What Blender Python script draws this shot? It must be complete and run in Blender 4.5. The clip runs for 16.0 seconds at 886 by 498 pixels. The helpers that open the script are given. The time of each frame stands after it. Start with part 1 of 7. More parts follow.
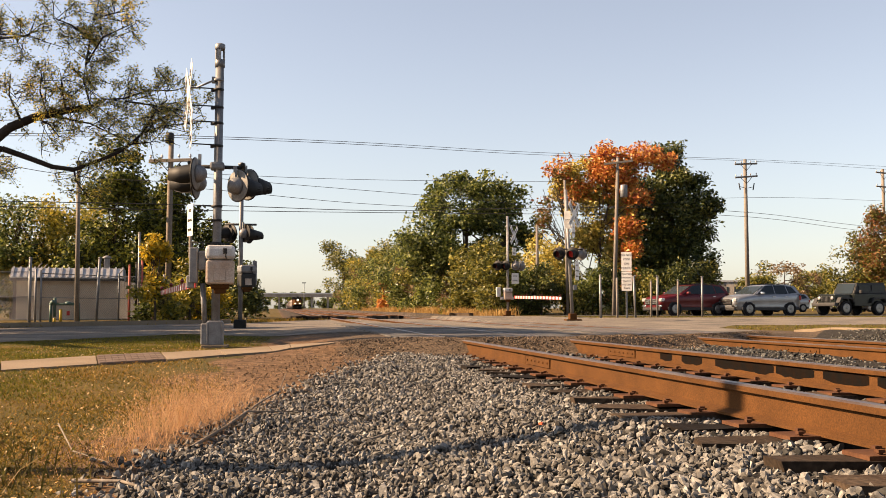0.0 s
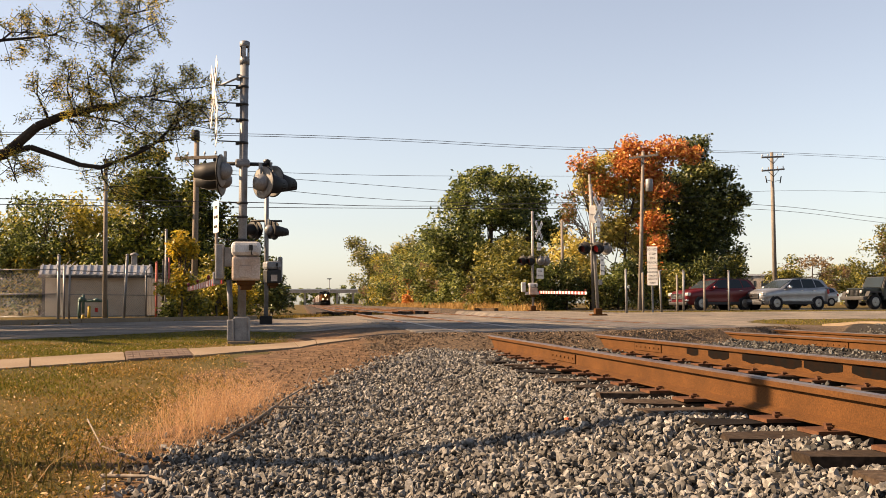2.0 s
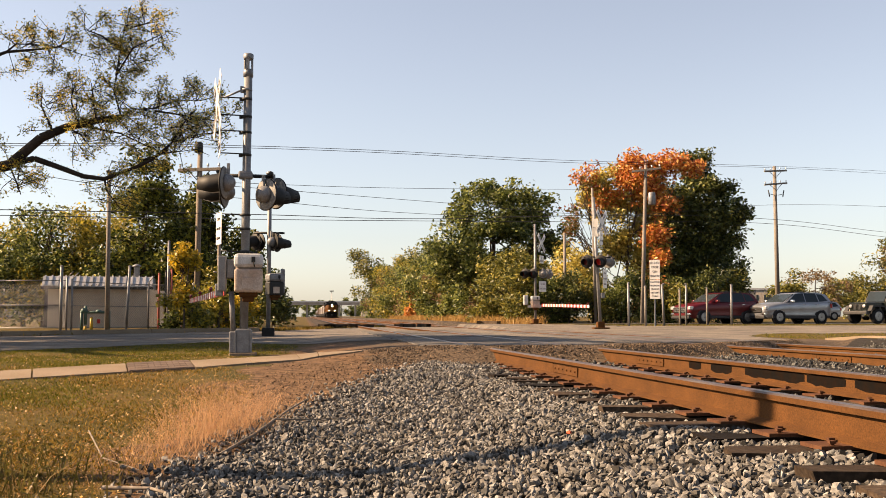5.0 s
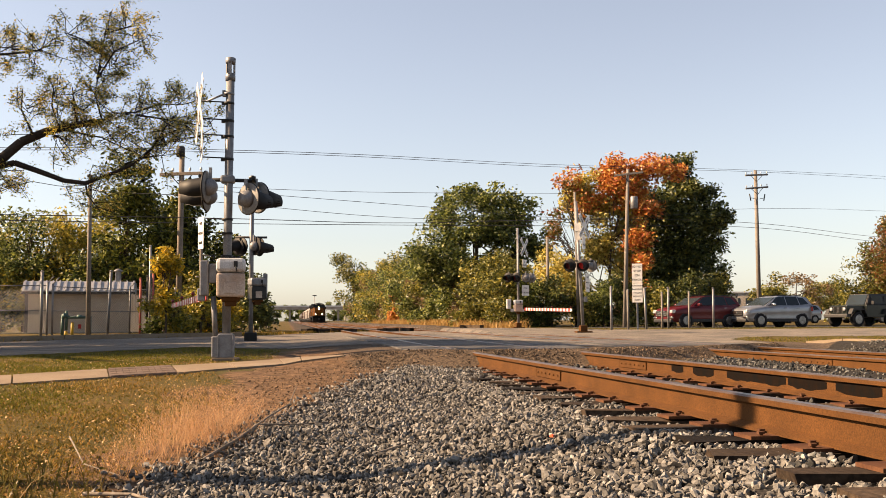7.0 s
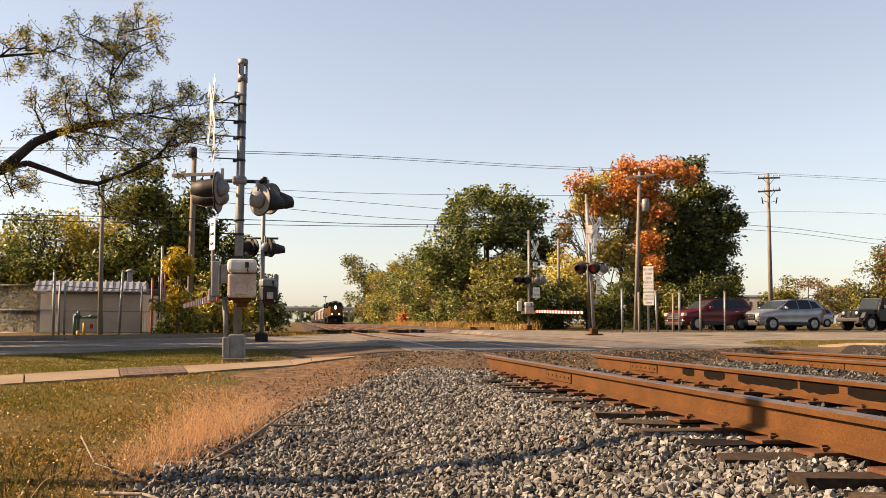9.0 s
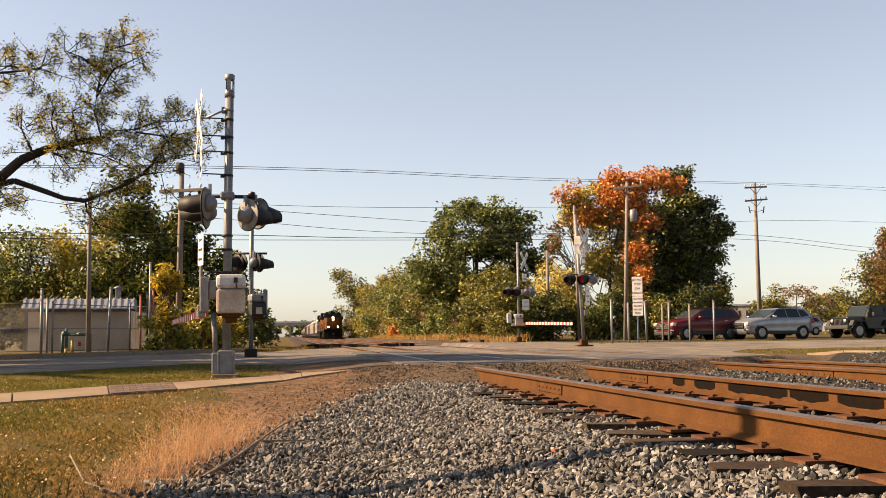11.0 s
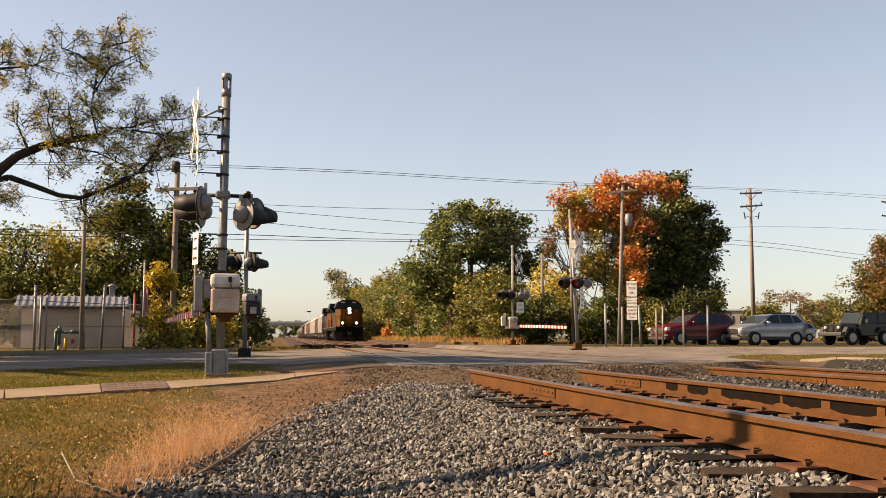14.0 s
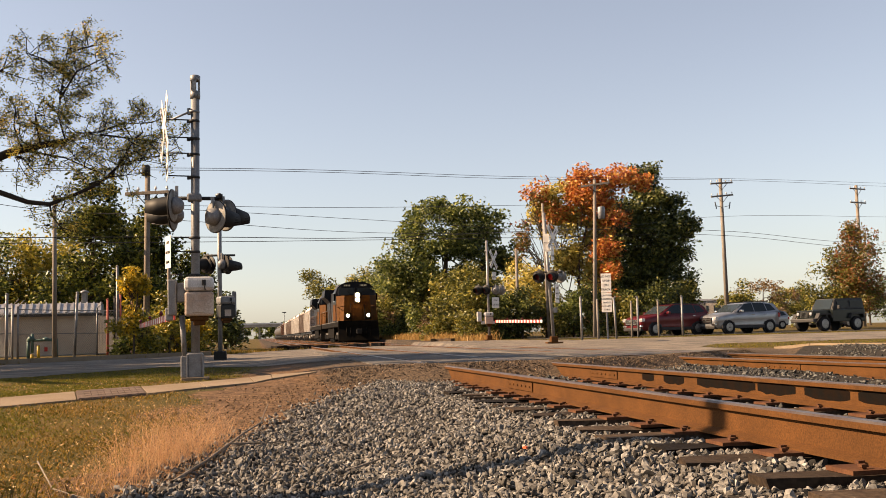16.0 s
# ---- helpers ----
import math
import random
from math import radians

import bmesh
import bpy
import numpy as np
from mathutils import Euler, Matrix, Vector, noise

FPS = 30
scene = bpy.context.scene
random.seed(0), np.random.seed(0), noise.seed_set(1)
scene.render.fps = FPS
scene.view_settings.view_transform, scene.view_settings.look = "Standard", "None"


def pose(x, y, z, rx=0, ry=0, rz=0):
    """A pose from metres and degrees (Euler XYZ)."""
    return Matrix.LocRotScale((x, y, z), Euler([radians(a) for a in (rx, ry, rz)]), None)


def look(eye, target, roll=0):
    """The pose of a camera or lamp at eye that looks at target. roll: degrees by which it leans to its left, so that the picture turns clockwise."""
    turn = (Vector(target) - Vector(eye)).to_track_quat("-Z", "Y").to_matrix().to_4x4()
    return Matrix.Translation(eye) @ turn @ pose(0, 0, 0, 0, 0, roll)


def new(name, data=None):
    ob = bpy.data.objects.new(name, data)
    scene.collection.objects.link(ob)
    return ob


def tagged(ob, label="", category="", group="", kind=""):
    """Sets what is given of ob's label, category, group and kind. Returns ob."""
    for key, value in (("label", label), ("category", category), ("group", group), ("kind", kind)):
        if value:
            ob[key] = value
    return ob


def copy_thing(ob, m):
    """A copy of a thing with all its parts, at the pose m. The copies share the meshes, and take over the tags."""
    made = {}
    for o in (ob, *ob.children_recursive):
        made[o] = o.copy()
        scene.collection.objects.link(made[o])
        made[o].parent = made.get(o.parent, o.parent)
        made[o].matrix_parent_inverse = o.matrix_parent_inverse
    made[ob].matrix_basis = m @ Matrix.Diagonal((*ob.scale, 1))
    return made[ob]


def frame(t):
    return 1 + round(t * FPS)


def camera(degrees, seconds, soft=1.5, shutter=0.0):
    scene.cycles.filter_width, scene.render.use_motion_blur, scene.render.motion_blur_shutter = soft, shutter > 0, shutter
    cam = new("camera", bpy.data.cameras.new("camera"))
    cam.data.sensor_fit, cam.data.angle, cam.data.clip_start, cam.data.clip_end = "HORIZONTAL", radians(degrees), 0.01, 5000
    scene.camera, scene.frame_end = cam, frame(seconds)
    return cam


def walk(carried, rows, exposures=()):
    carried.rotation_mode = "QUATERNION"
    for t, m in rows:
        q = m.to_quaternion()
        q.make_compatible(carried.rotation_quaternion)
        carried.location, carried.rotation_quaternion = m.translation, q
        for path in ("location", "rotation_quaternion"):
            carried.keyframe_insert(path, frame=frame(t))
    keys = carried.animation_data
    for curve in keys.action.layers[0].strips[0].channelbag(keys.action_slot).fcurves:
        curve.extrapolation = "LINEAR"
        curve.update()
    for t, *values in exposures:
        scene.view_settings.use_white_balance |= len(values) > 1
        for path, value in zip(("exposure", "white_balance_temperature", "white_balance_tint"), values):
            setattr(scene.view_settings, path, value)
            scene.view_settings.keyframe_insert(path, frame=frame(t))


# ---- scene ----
cam = camera(46.8, 16.0, soft=0.7)
EYE = (0.0, 0.0, 0.396)
# seconds, heading, tilt, lean
PATH = (
    (0.0, -9.205, 3.448, 0.015),
    (0.5, -9.334, 3.787, -0.190),
    (1.0, -8.731, 3.390, -0.118),
    (1.5, -9.230, 3.311, -0.295),
    (2.0, -7.806, 3.193, 0.229),
    (2.5, -8.028, 3.263, -0.198),
    (3.0, -7.884, 3.252, -0.355),
    (3.2, -7.581, 3.798, -0.343),
    (5.3, -7.693, 3.959, 0.022),
    (5.5, -8.142, 4.373, -0.430),
    (6.0, -8.224, 4.608, -0.393),
    (6.5, -8.423, 4.427, -0.081),
    (7.0, -8.625, 4.131, 0.165),
    (7.5, -8.445, 4.144, 0.207),
    (8.0, -8.783, 4.283, -0.038),
    (8.5, -8.694, 4.378, -0.064),
    (9.0, -8.035, 4.232, -0.144),
    (9.5, -8.550, 4.518, 0.212),
    (11.8, -8.731, 5.049, 0.872),
    (12.0, -8.944, 5.100, 0.951),
    (12.5, -8.924, 5.162, 1.076),
    (13.0, -8.832, 4.943, 0.537),
    (13.5, -9.048, 5.332, 0.379),
    (14.0, -8.935, 5.057, -0.091),
    (14.5, -9.026, 4.476, 0.771),
    (15.0, -9.800, 4.598, 0.363),
    (15.5, -10.386, 4.453, 0.946),
    (16.0, -10.249, 4.874, 1.506),
)
walk(cam, [(t, pose(*EYE, 90 + p, r, y)) for t, y, p, r in PATH], exposures=((0.0, 1.68, 6980, 15), (9.0, 1.70, 6980, 15), (13.0, 1.56, 6980, 15), (16.0, 1.53, 6980, 15)))

# ---- world, sun ----
SUN_AZ, SUN_EL = 277.0, 33.0
world = bpy.data.worlds.new("world")
scene.world = world
world.use_nodes = True
wn = world.node_tree
sky = wn.nodes.new("ShaderNodeTexSky")
sky.sky_type, sky.sun_disc = "NISHITA", False
sky.sun_elevation, sky.sun_rotation = radians(SUN_EL), radians(SUN_AZ)
sky.air_density, sky.dust_density, sky.ozone_density = 1.0, 0.9, 1.4
wn.nodes["Background"].inputs[1].default_value = 0.058
pale = wn.nodes.new("ShaderNodeHueSaturation")
pale.inputs["Saturation"].default_value = 0.66
wn.links.new(sky.outputs[0], pale.inputs["Color"])
wn.links.new(pale.outputs[0], wn.nodes["Background"].inputs[0])
sun_data = bpy.data.lights.new("sun", "SUN")
sun_data.energy, sun_data.angle, sun_data.color = 5.4, radians(0.53), (1.0, 0.73, 0.46)
sun = new("sun", sun_data)
SUN_DIR = Vector((math.sin(radians(SUN_AZ)) * math.cos(radians(SUN_EL)), math.cos(radians(SUN_AZ)) * math.cos(radians(SUN_EL)), math.sin(radians(SUN_EL))))
sun.matrix_world = look(SUN_DIR * 60, (0, 0, 0))

# ---- materials ----


def mat(name, base, rough=0.7, metal=0.0, other=None, scale=6.0, fine=60.0, amount=0.5, bump=0.0, spec=None, by="", depth=0.01, stretch=1.0):
    """A two-scale noise material: base and other are mixed by coarse noise, fine noise adds grain and relief.
    by: 'object' or 'island' varies the brightness piece by piece."""
    m = bpy.data.materials.new(name)
    m.use_nodes = True
    t = m.node_tree
    n, l = t.nodes, t.links
    b = n["Principled BSDF"]
    b.inputs["Roughness"].default_value, b.inputs["Metallic"].default_value = rough, metal
    b.inputs["Specular IOR Level"].default_value = spec if spec is not None else (0.12 if rough > 0.74 else 0.35)
    other = other or tuple(c * 0.72 for c in base)
    geo = n.new("ShaderNodeNewGeometry")
    tc = n.new("ShaderNodeTexCoord")
    co = tc.outputs["Object"]
    if stretch != 1.0:
        mp = n.new("ShaderNodeMapping")
        mp.inputs["Scale"].default_value = (1.0, stretch, 1.0)
        l.new(co, mp.inputs["Vector"])
        co = mp.outputs[0]
    n1, n2 = n.new("ShaderNodeTexNoise"), n.new("ShaderNodeTexNoise")
    n1.inputs["Scale"].default_value, n2.inputs["Scale"].default_value = scale, fine
    n1.inputs["Detail"].default_value, n2.inputs["Detail"].default_value = 5, 4
    l.new(co, n1.inputs["Vector"]), l.new(co, n2.inputs["Vector"])
    ramp = n.new("ShaderNodeMapRange")
    ramp.inputs[1].default_value, ramp.inputs[2].default_value = 0.35, 0.65
    l.new(n1.outputs[0], ramp.inputs[0])
    mix = n.new("ShaderNodeMix")
    mix.data_type = "RGBA"
    mix.inputs[6].default_value, mix.inputs[7].default_value = (*base, 1), (*other, 1)
    l.new(ramp.outputs[0], mix.inputs[0])
    grain = n.new("ShaderNodeMapRange")
    grain.inputs[1].default_value, grain.inputs[2].default_value = 0.3, 0.7
    grain.inputs[3].default_value, grain.inputs[4].default_value = 1 - 0.5 * amount, 1 + 0.35 * amount
    l.new(n2.outputs[0], grain.inputs[0])
    value = grain.outputs[0]
    if by:
        rnd = n.new("ShaderNodeObjectInfo").outputs["Random"] if by == "object" else geo.outputs["Random Per Island"]
        r2 = n.new("ShaderNodeMapRange")
        r2.inputs[3].default_value, r2.inputs[4].default_value = 0.16, 1.65
        l.new(rnd, r2.inputs[0])
        mul = n.new("ShaderNodeMath")
        mul.operation = "MULTIPLY"
        l.new(value, mul.inputs[0]), l.new(r2.outputs[0], mul.inputs[1])
        value = mul.outputs[0]
    sc = n.new("ShaderNodeVectorMath")
    sc.operation = "SCALE"
    l.new(mix.outputs[2], sc.inputs[0]), l.new(value, sc.inputs["Scale"])
    l.new(sc.outputs[0], b.inputs["Base Color"])
    if bump:
        bp = n.new("ShaderNodeBump")
        bp.inputs["Strength"].default_value, bp.inputs["Distance"].default_value = bump, depth
        l.new(n2.outputs[0], bp.inputs["Height"]), l.new(bp.outputs[0], b.inputs["Normal"])
    return m


def leaf_mat(name, stops, through_light=0.35, gloss=0.45):
    """Leaves: a colour from the stops, leaf by leaf, with light through the blade."""
    m = bpy.data.materials.new(name)
    m.use_nodes = True
    n, l = m.node_tree.nodes, m.node_tree.links
    b = n["Principled BSDF"]
    b.inputs["Roughness"].default_value = 0.4
    b.inputs["Specular IOR Level"].default_value = gloss
    geo = n.new("ShaderNodeNewGeometry")
    ramp = n.new("ShaderNodeValToRGB")
    ramp.color_ramp.interpolation = "CONSTANT" if len(stops) > 6 else "LINEAR"
    e = ramp.color_ramp.elements
    while len(e) < len(stops):
        e.new(0.5)
    for i, c in enumerate(stops):
        e[i].position, e[i].color = i / max(1, len(stops) - 1), (*c, 1)
    l.new(geo.outputs["Random Per Island"], ramp.inputs[0])
    l.new(ramp.outputs[0], b.inputs["Base Color"])
    tr = n.new("ShaderNodeBsdfTranslucent")
    l.new(ramp.outputs[0], tr.inputs[0])
    mx = n.new("ShaderNodeMixShader")
    mx.inputs[0].default_value = through_light
    l.new(b.outputs[0], mx.inputs[1]), l.new(tr.outputs[0], mx.inputs[2])
    l.new(mx.outputs[0], n["Material Output"].inputs[0])
    return m


def glow_mat(name, colour, strength):
    m = bpy.data.materials.new(name)
    m.use_nodes = True
    b = m.node_tree.nodes["Principled BSDF"]
    b.inputs["Base Color"].default_value = (*colour, 1)
    b.inputs["Emission Color"].default_value = (*colour, 1)
    b.inputs["Emission Strength"].default_value = strength
    return m


def glass_mat(name, tint=(0.02, 0.025, 0.03)):
    m = bpy.data.materials.new(name)
    m.use_nodes = True
    b = m.node_tree.nodes["Principled BSDF"]
    b.inputs["Base Color"].default_value = (*tint, 1)
    b.inputs["Roughness"].default_value, b.inputs["Specular IOR Level"].default_value = 0.04, 0.14
    return m


ASPHALT = mat("asphalt", (0.075, 0.07, 0.066), 0.85, other=(0.2, 0.172, 0.14), scale=0.55, fine=22, amount=1.0, bump=0.35, stretch=3.2)
LOT = mat("lot_asphalt", (0.05, 0.046, 0.041), 0.9, other=(0.075, 0.065, 0.053), scale=0.3, fine=60, bump=0.3)
CONCRETE = mat("concrete", (0.195, 0.153, 0.111), 0.9, other=(0.157, 0.121, 0.0847), scale=1.4, fine=80, bump=0.25)
RED_PAVER = mat("red_paver", (0.125, 0.092, 0.075), 0.9, scale=3, fine=70)
RUST = mat("rust", (0.078, 0.033, 0.0095), 0.85, other=(0.058, 0.025, 0.0075), scale=5, fine=120, bump=0.3, amount=0.7, depth=0.003)
RAIL_TOP = mat("rail_running_top", (0.124, 0.0978, 0.0798), 0.4, 0.6, other=(0.0888, 0.0533, 0.0355), scale=3, fine=90)
PLATE_RUST = mat("dark_plate_rust", (0.0881, 0.0403, 0.0201), 0.9, other=(0.0566, 0.0252, 0.0151), scale=6, fine=80)
TIE = mat("tie_wood", (0.0215, 0.014, 0.00947), 0.9, other=(0.0458, 0.0329, 0.0223), scale=3, fine=35, amount=1.0, bump=0.6, by="object")
STONE = mat("ballast_stone", (0.168, 0.164, 0.155), 0.8, other=(0.1, 0.092, 0.081), scale=9, fine=60, amount=0.8, by="island", bump=0.3, depth=0.004)
STONE_PIECE = mat("ballast_stone_piece", (0.168, 0.164, 0.155), 0.8, other=(0.1, 0.092, 0.081), scale=9, fine=60, amount=0.8, by="object", bump=0.3, depth=0.004)
# same grain as ballast_stone in a darker, greyer colour
STONE_GREY = mat("darker_ballast_stone", (0.09, 0.093, 0.09), 0.8, other=(0.056, 0.052, 0.046), scale=9, fine=60, amount=0.8, by="island", bump=0.3, depth=0.004)
GALV = mat("galvanised_steel", (0.2, 0.205, 0.212), 0.5, 0.35, other=(0.14, 0.14, 0.145), scale=8, fine=60, amount=0.5)
ALU = mat("aluminium_casing", (0.48, 0.48, 0.48), 0.45, 0.3, other=(0.36, 0.35, 0.34), scale=5, fine=60)
BLACK = mat("black_paint", (0.0084, 0.0084, 0.009), 0.6, scale=8, fine=60, spec=0.25)
DARK_STEEL = mat("dark_steel", (0.0266, 0.0265, 0.0259), 0.6, 0.3, scale=6, fine=60)
WHITE = mat("white_sheeting", (0.66, 0.65, 0.62), 0.45, other=(0.55, 0.53, 0.5), scale=5, fine=40, amount=0.25)
RED = mat("red_sheeting", (0.407, 0.0222, 0.0185), 0.45, scale=5, fine=40, amount=0.25)
POLE_WOOD = mat("pole_wood", (0.15, 0.125, 0.1), 0.9, other=(0.2, 0.172, 0.145), scale=1.5, fine=30, amount=0.8)
GREY_WOOD = mat("grey_pole_wood", (0.2, 0.182, 0.16), 0.9, other=(0.15, 0.132, 0.115), scale=1.5, fine=30, amount=0.7)
BARK = mat("bark", (0.0555, 0.0407, 0.0296), 0.95, other=(0.0888, 0.0703, 0.0555), scale=3, fine=25, amount=1.0, bump=0.6, depth=0.03)
CABLE = mat("cable", (0.03, 0.03, 0.032), 0.6)

# ---- mesh helpers ----


def bm_box(bm, x0, y0, z0, x1, y1, z1, bevel=0.0, m=None):
    r = bmesh.ops.create_cube(bm, size=1.0)
    v = r["verts"]
    for q in v:
        q.co = Vector(((x0 + x1) / 2 + q.co.x * (x1 - x0), (y0 + y1) / 2 + q.co.y * (y1 - y0), (z0 + z1) / 2 + q.co.z * (z1 - z0)))
    if bevel:
        es = list({e for q in v for e in q.link_edges})
        v = [q for q in bmesh.ops.bevel(bm, geom=es, offset=bevel, segments=2, affect="EDGES", profile=0.5)["verts"]] + [q for q in v if q.is_valid]
    if m is not None:
        for q in set(v):
            q.co = m @ q.co
    return v


def bm_rod(bm, a, b, r0, r1=None, n=10, caps=True):
    """A tapered rod from a to b."""
    a, b = Vector(a), Vector(b)
    r1 = r0 if r1 is None else r1
    turn = (b - a).to_track_quat("Z", "Y").to_matrix()
    ring = [[bm.verts.new(p + turn @ Vector((math.cos(i * math.tau / n) * r, math.sin(i * math.tau / n) * r, 0))) for i in range(n)] for p, r in ((a, r0), (b, r1))]
    for i in range(n):
        bm.faces.new((ring[0][i], ring[0][(i + 1) % n], ring[1][(i + 1) % n], ring[1][i])).smooth = True
    if caps:
        bm.faces.new(ring[0][::-1]), bm.faces.new(ring[1])


def bm_turned(bm, profile, n=24, m=None):
    """A turned form round z: profile of (radius, height)."""
    m = m or Matrix()
    rings = []
    for r, z in profile:
        rings.append([bm.verts.new(m @ Vector((math.cos(i * math.tau / n) * max(r, 1e-4), math.sin(i * math.tau / n) * max(r, 1e-4), z))) for i in range(n)])
    for a, b in zip(rings, rings[1:]):
        for i in range(n):
            bm.faces.new((a[i], a[(i + 1) % n], b[(i + 1) % n], b[i])).smooth = True
    bm.faces.new(rings[0][::-1]), bm.faces.new(rings[-1])


def bm_prism(bm, outline, x0, x1, m=None):
    """An outline of (y, z) pushed along x from x0 to x1."""
    m = m or Matrix()
    a = [bm.verts.new(m @ Vector((x0, y, z))) for y, z in outline]
    b = [bm.verts.new(m @ Vector((x1, y, z))) for y, z in outline]
    k = len(outline)
    for i in range(k):
        bm.faces.new((a[i], a[(i + 1) % k], b[(i + 1) % k], b[i]))
    bm.faces.new(a[::-1]), bm.faces.new(b)


def part(name, bm, material, parent=None, label="", m=None):
    """Links a bmesh as one mesh object under a thing or a part."""
    bmesh.ops.recalc_face_normals(bm, faces=bm.faces)
    me = bpy.data.meshes.new(name)
    bm.to_mesh(me)
    bm.free()
    me.materials.append(material)
    ob = new(name, me)
    ob.parent = parent
    if m is not None:
        ob.matrix_basis = m
    return tagged(ob, label)


def thing(name, label, category, m=None, group="", kind=""):
    ob = new(name)
    ob.empty_display_size = 0.2
    if m is not None:
        ob.matrix_basis = m
    return tagged(ob, label, category, group, kind)


def fast_mesh(name, verts, faces, materials, index=None, smooth=False):
    me = bpy.data.meshes.new(name)
    me.from_pydata([tuple(v) for v in verts], [], [tuple(f) for f in faces])
    for q in materials:
        me.materials.append(q)
    if index is not None:
        me.polygons.foreach_set("material_index", np.asarray(index, dtype=np.int32))
    if smooth:
        me.polygons.foreach_set("use_smooth", np.ones(len(faces), dtype=bool))
    me.update()
    return me


rng = np.random.default_rng(7)

# ---- ground ----


def smooth(a, b, v):
    q = np.clip((v - a) / (b - a), 0, 1)
    return q * q * (3 - 2 * q)


TRACK_1, TRACK_2 = 3.27, 7.93
Z_2 = -0.055


def road_near(x):
    return np.interp(x, [-40, -4.89, -1.99, -0.46, 0.78, 1.65, 2.2, 2.6, 10.8, 11.5, 14, 60], [-32, 19.4, 23.6, 22, 20.6, 19.9, 18.5, 15.3, 21.8, 25.5, 30, 34])


def road_far(x):
    return np.interp(x, [-40, -7.33, -5.8, -3.47, -0.8, 1.75, 3, 10, 11.5, 14, 60], [10, 29.1, 32.5, 34.7, 38.4, 46, 50, 55, 55, 44, 46])


def rise(y):
    """The line climbs gently away from the crossing."""
    return 0.0027 * np.maximum(0, np.minimum(y, 1200) - 75)


def hump_line(x):
    """Where the ballast ends against the crossing's fill."""
    return np.interp(x, [-8, 2.4, 4.2, 5.5, 7.2, 9.6, 30], [16.5, 13.7, 13.75, 15.0, 16.9, 18.9, 36.0])


def ground_z(x, y):
    x, y = np.asarray(x, float), np.asarray(y, float)
    left = -0.5 + 0.32 * smooth(4, 13.5, y) + 0.1 * smooth(15, 34, y)
    bed = np.where(x < 1.9, -0.23 - (1.9 - x) * 0.17, -0.235) + 0.24 * smooth(10.5, 11.2, x)
    bed = np.minimum(bed, np.interp(x, [1.8, 2.4, 4.2, 4.8, 6.4, 7, 8.9, 9.5, 10.5, 11.2], [-0.22, -0.235, -0.235, -0.24, -0.25, -0.28, -0.28, -0.27, -0.26, 0.0]))
    z = np.maximum(left, bed)
    line = hump_line(x)
    s = smooth(-0.55, 0.1, y - line) * smooth(-0.6, 1.8, x)
    z = z + (np.where(x > 5.5, -0.07, -0.02) - z) * s
    z = z + np.where(x > 5.5, 0.045, 0.04) * np.exp(-((y - line - 0.25) / 0.5) ** 2) * smooth(0.6, 2.0, x) * (1 - smooth(9.4, 10.4, x))
    far = np.where(x > 8, 0.16, 0.02) * smooth(30, 50, y)
    back = smooth(58, 75, y) * np.where(x < 9.9, -0.2, 0.12)
    z = z * (1 - smooth(20, 45, y)) + (-0.05 + far + back) * smooth(20, 45, y)
    return z + rise(y)


def spaced(lo, hi, step, lo_end, hi_end):
    a = list(np.arange(lo, hi + 1e-6, step))
    d = step
    while a[-1] < hi_end:
        d *= 1.25
        a.append(a[-1] + d)
    d = step
    while a[0] > lo_end:
        d *= 1.25
        a.insert(0, a[0] - d)
    return np.array(a)


GX, GY = spaced(-9, 18, 0.18, -2500, 2500), spaced(1.5, 46, 0.18, -2500, 4000)
mx, my = np.meshgrid(GX, GY)
mz = ground_z(mx, my) + 0.008 * np.sin(mx * 3.1 + my) * np.cos(my * 2.3) * ((np.abs(mx) < 20) & (my < 60))


def sheet(name, choose, lift, materials):
    """The part of the ground grid where choose(x, y) holds, lifted a little."""
    cx, cy = (mx[:-1, :-1] + mx[1:, 1:]) / 2, (my[:-1, :-1] + my[1:, 1:]) / 2
    keep = choose(cx, cy)
    ids = np.arange(mx.size).reshape(mx.shape)
    f = np.stack([ids[:-1, :-1], ids[:-1, 1:], ids[1:, 1:], ids[1:, :-1]], -1)[keep]
    used, inv = np.unique(f, return_inverse=True)
    v = np.stack([mx.ravel(), my.ravel(), (mz + lift).ravel()], -1)[used]
    return new(name, fast_mesh(name, v, inv.reshape(-1, 4), materials, None, True))


def ground_weights(x, y):
    """How far bare dirt, fine gravel and the dark grey bed under the stones, darkened for the shade in their gaps, take
    over from the grass at (x, y).
    """
    wob = 0.35 * np.sin(x * 2.1 + 1.3 * np.sin(y * 1.7)) + 0.25 * np.sin(y * 3.3 + x)
    edge = np.interp(y, [2, 5.7, 7.6, 9.3, 11, 12.5, 13.4], [-0.7, -0.67, -0.19, 0.36, 0.9, 1.44, 1.9])
    dirt = smooth(-0.5, 0.35, x + wob * 0.5 - np.interp(y, [2, 6, 8, 10, 14, 18, 19, 22], [-1.2, -1.1, -0.9, -0.9, -0.5, -0.3, 0.2, 0.2]))
    gravel = np.maximum(smooth(-0.05, 0.25, x + wob * 0.3 - edge), smooth(11.8, 13.0, y) * smooth(0.3, 1.6, x + wob * 0.3))
    clear = ((y > 46) & ((x > 12) | (x < 0.5))) | ((x > 11.5) & (y > 10) & (y < 60))
    # near bed: shade between the ballast stones, put into the ground colour
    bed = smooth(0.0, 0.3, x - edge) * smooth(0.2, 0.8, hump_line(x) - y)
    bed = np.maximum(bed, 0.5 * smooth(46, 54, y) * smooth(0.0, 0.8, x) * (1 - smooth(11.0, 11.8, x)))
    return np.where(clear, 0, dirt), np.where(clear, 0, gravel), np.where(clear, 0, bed)


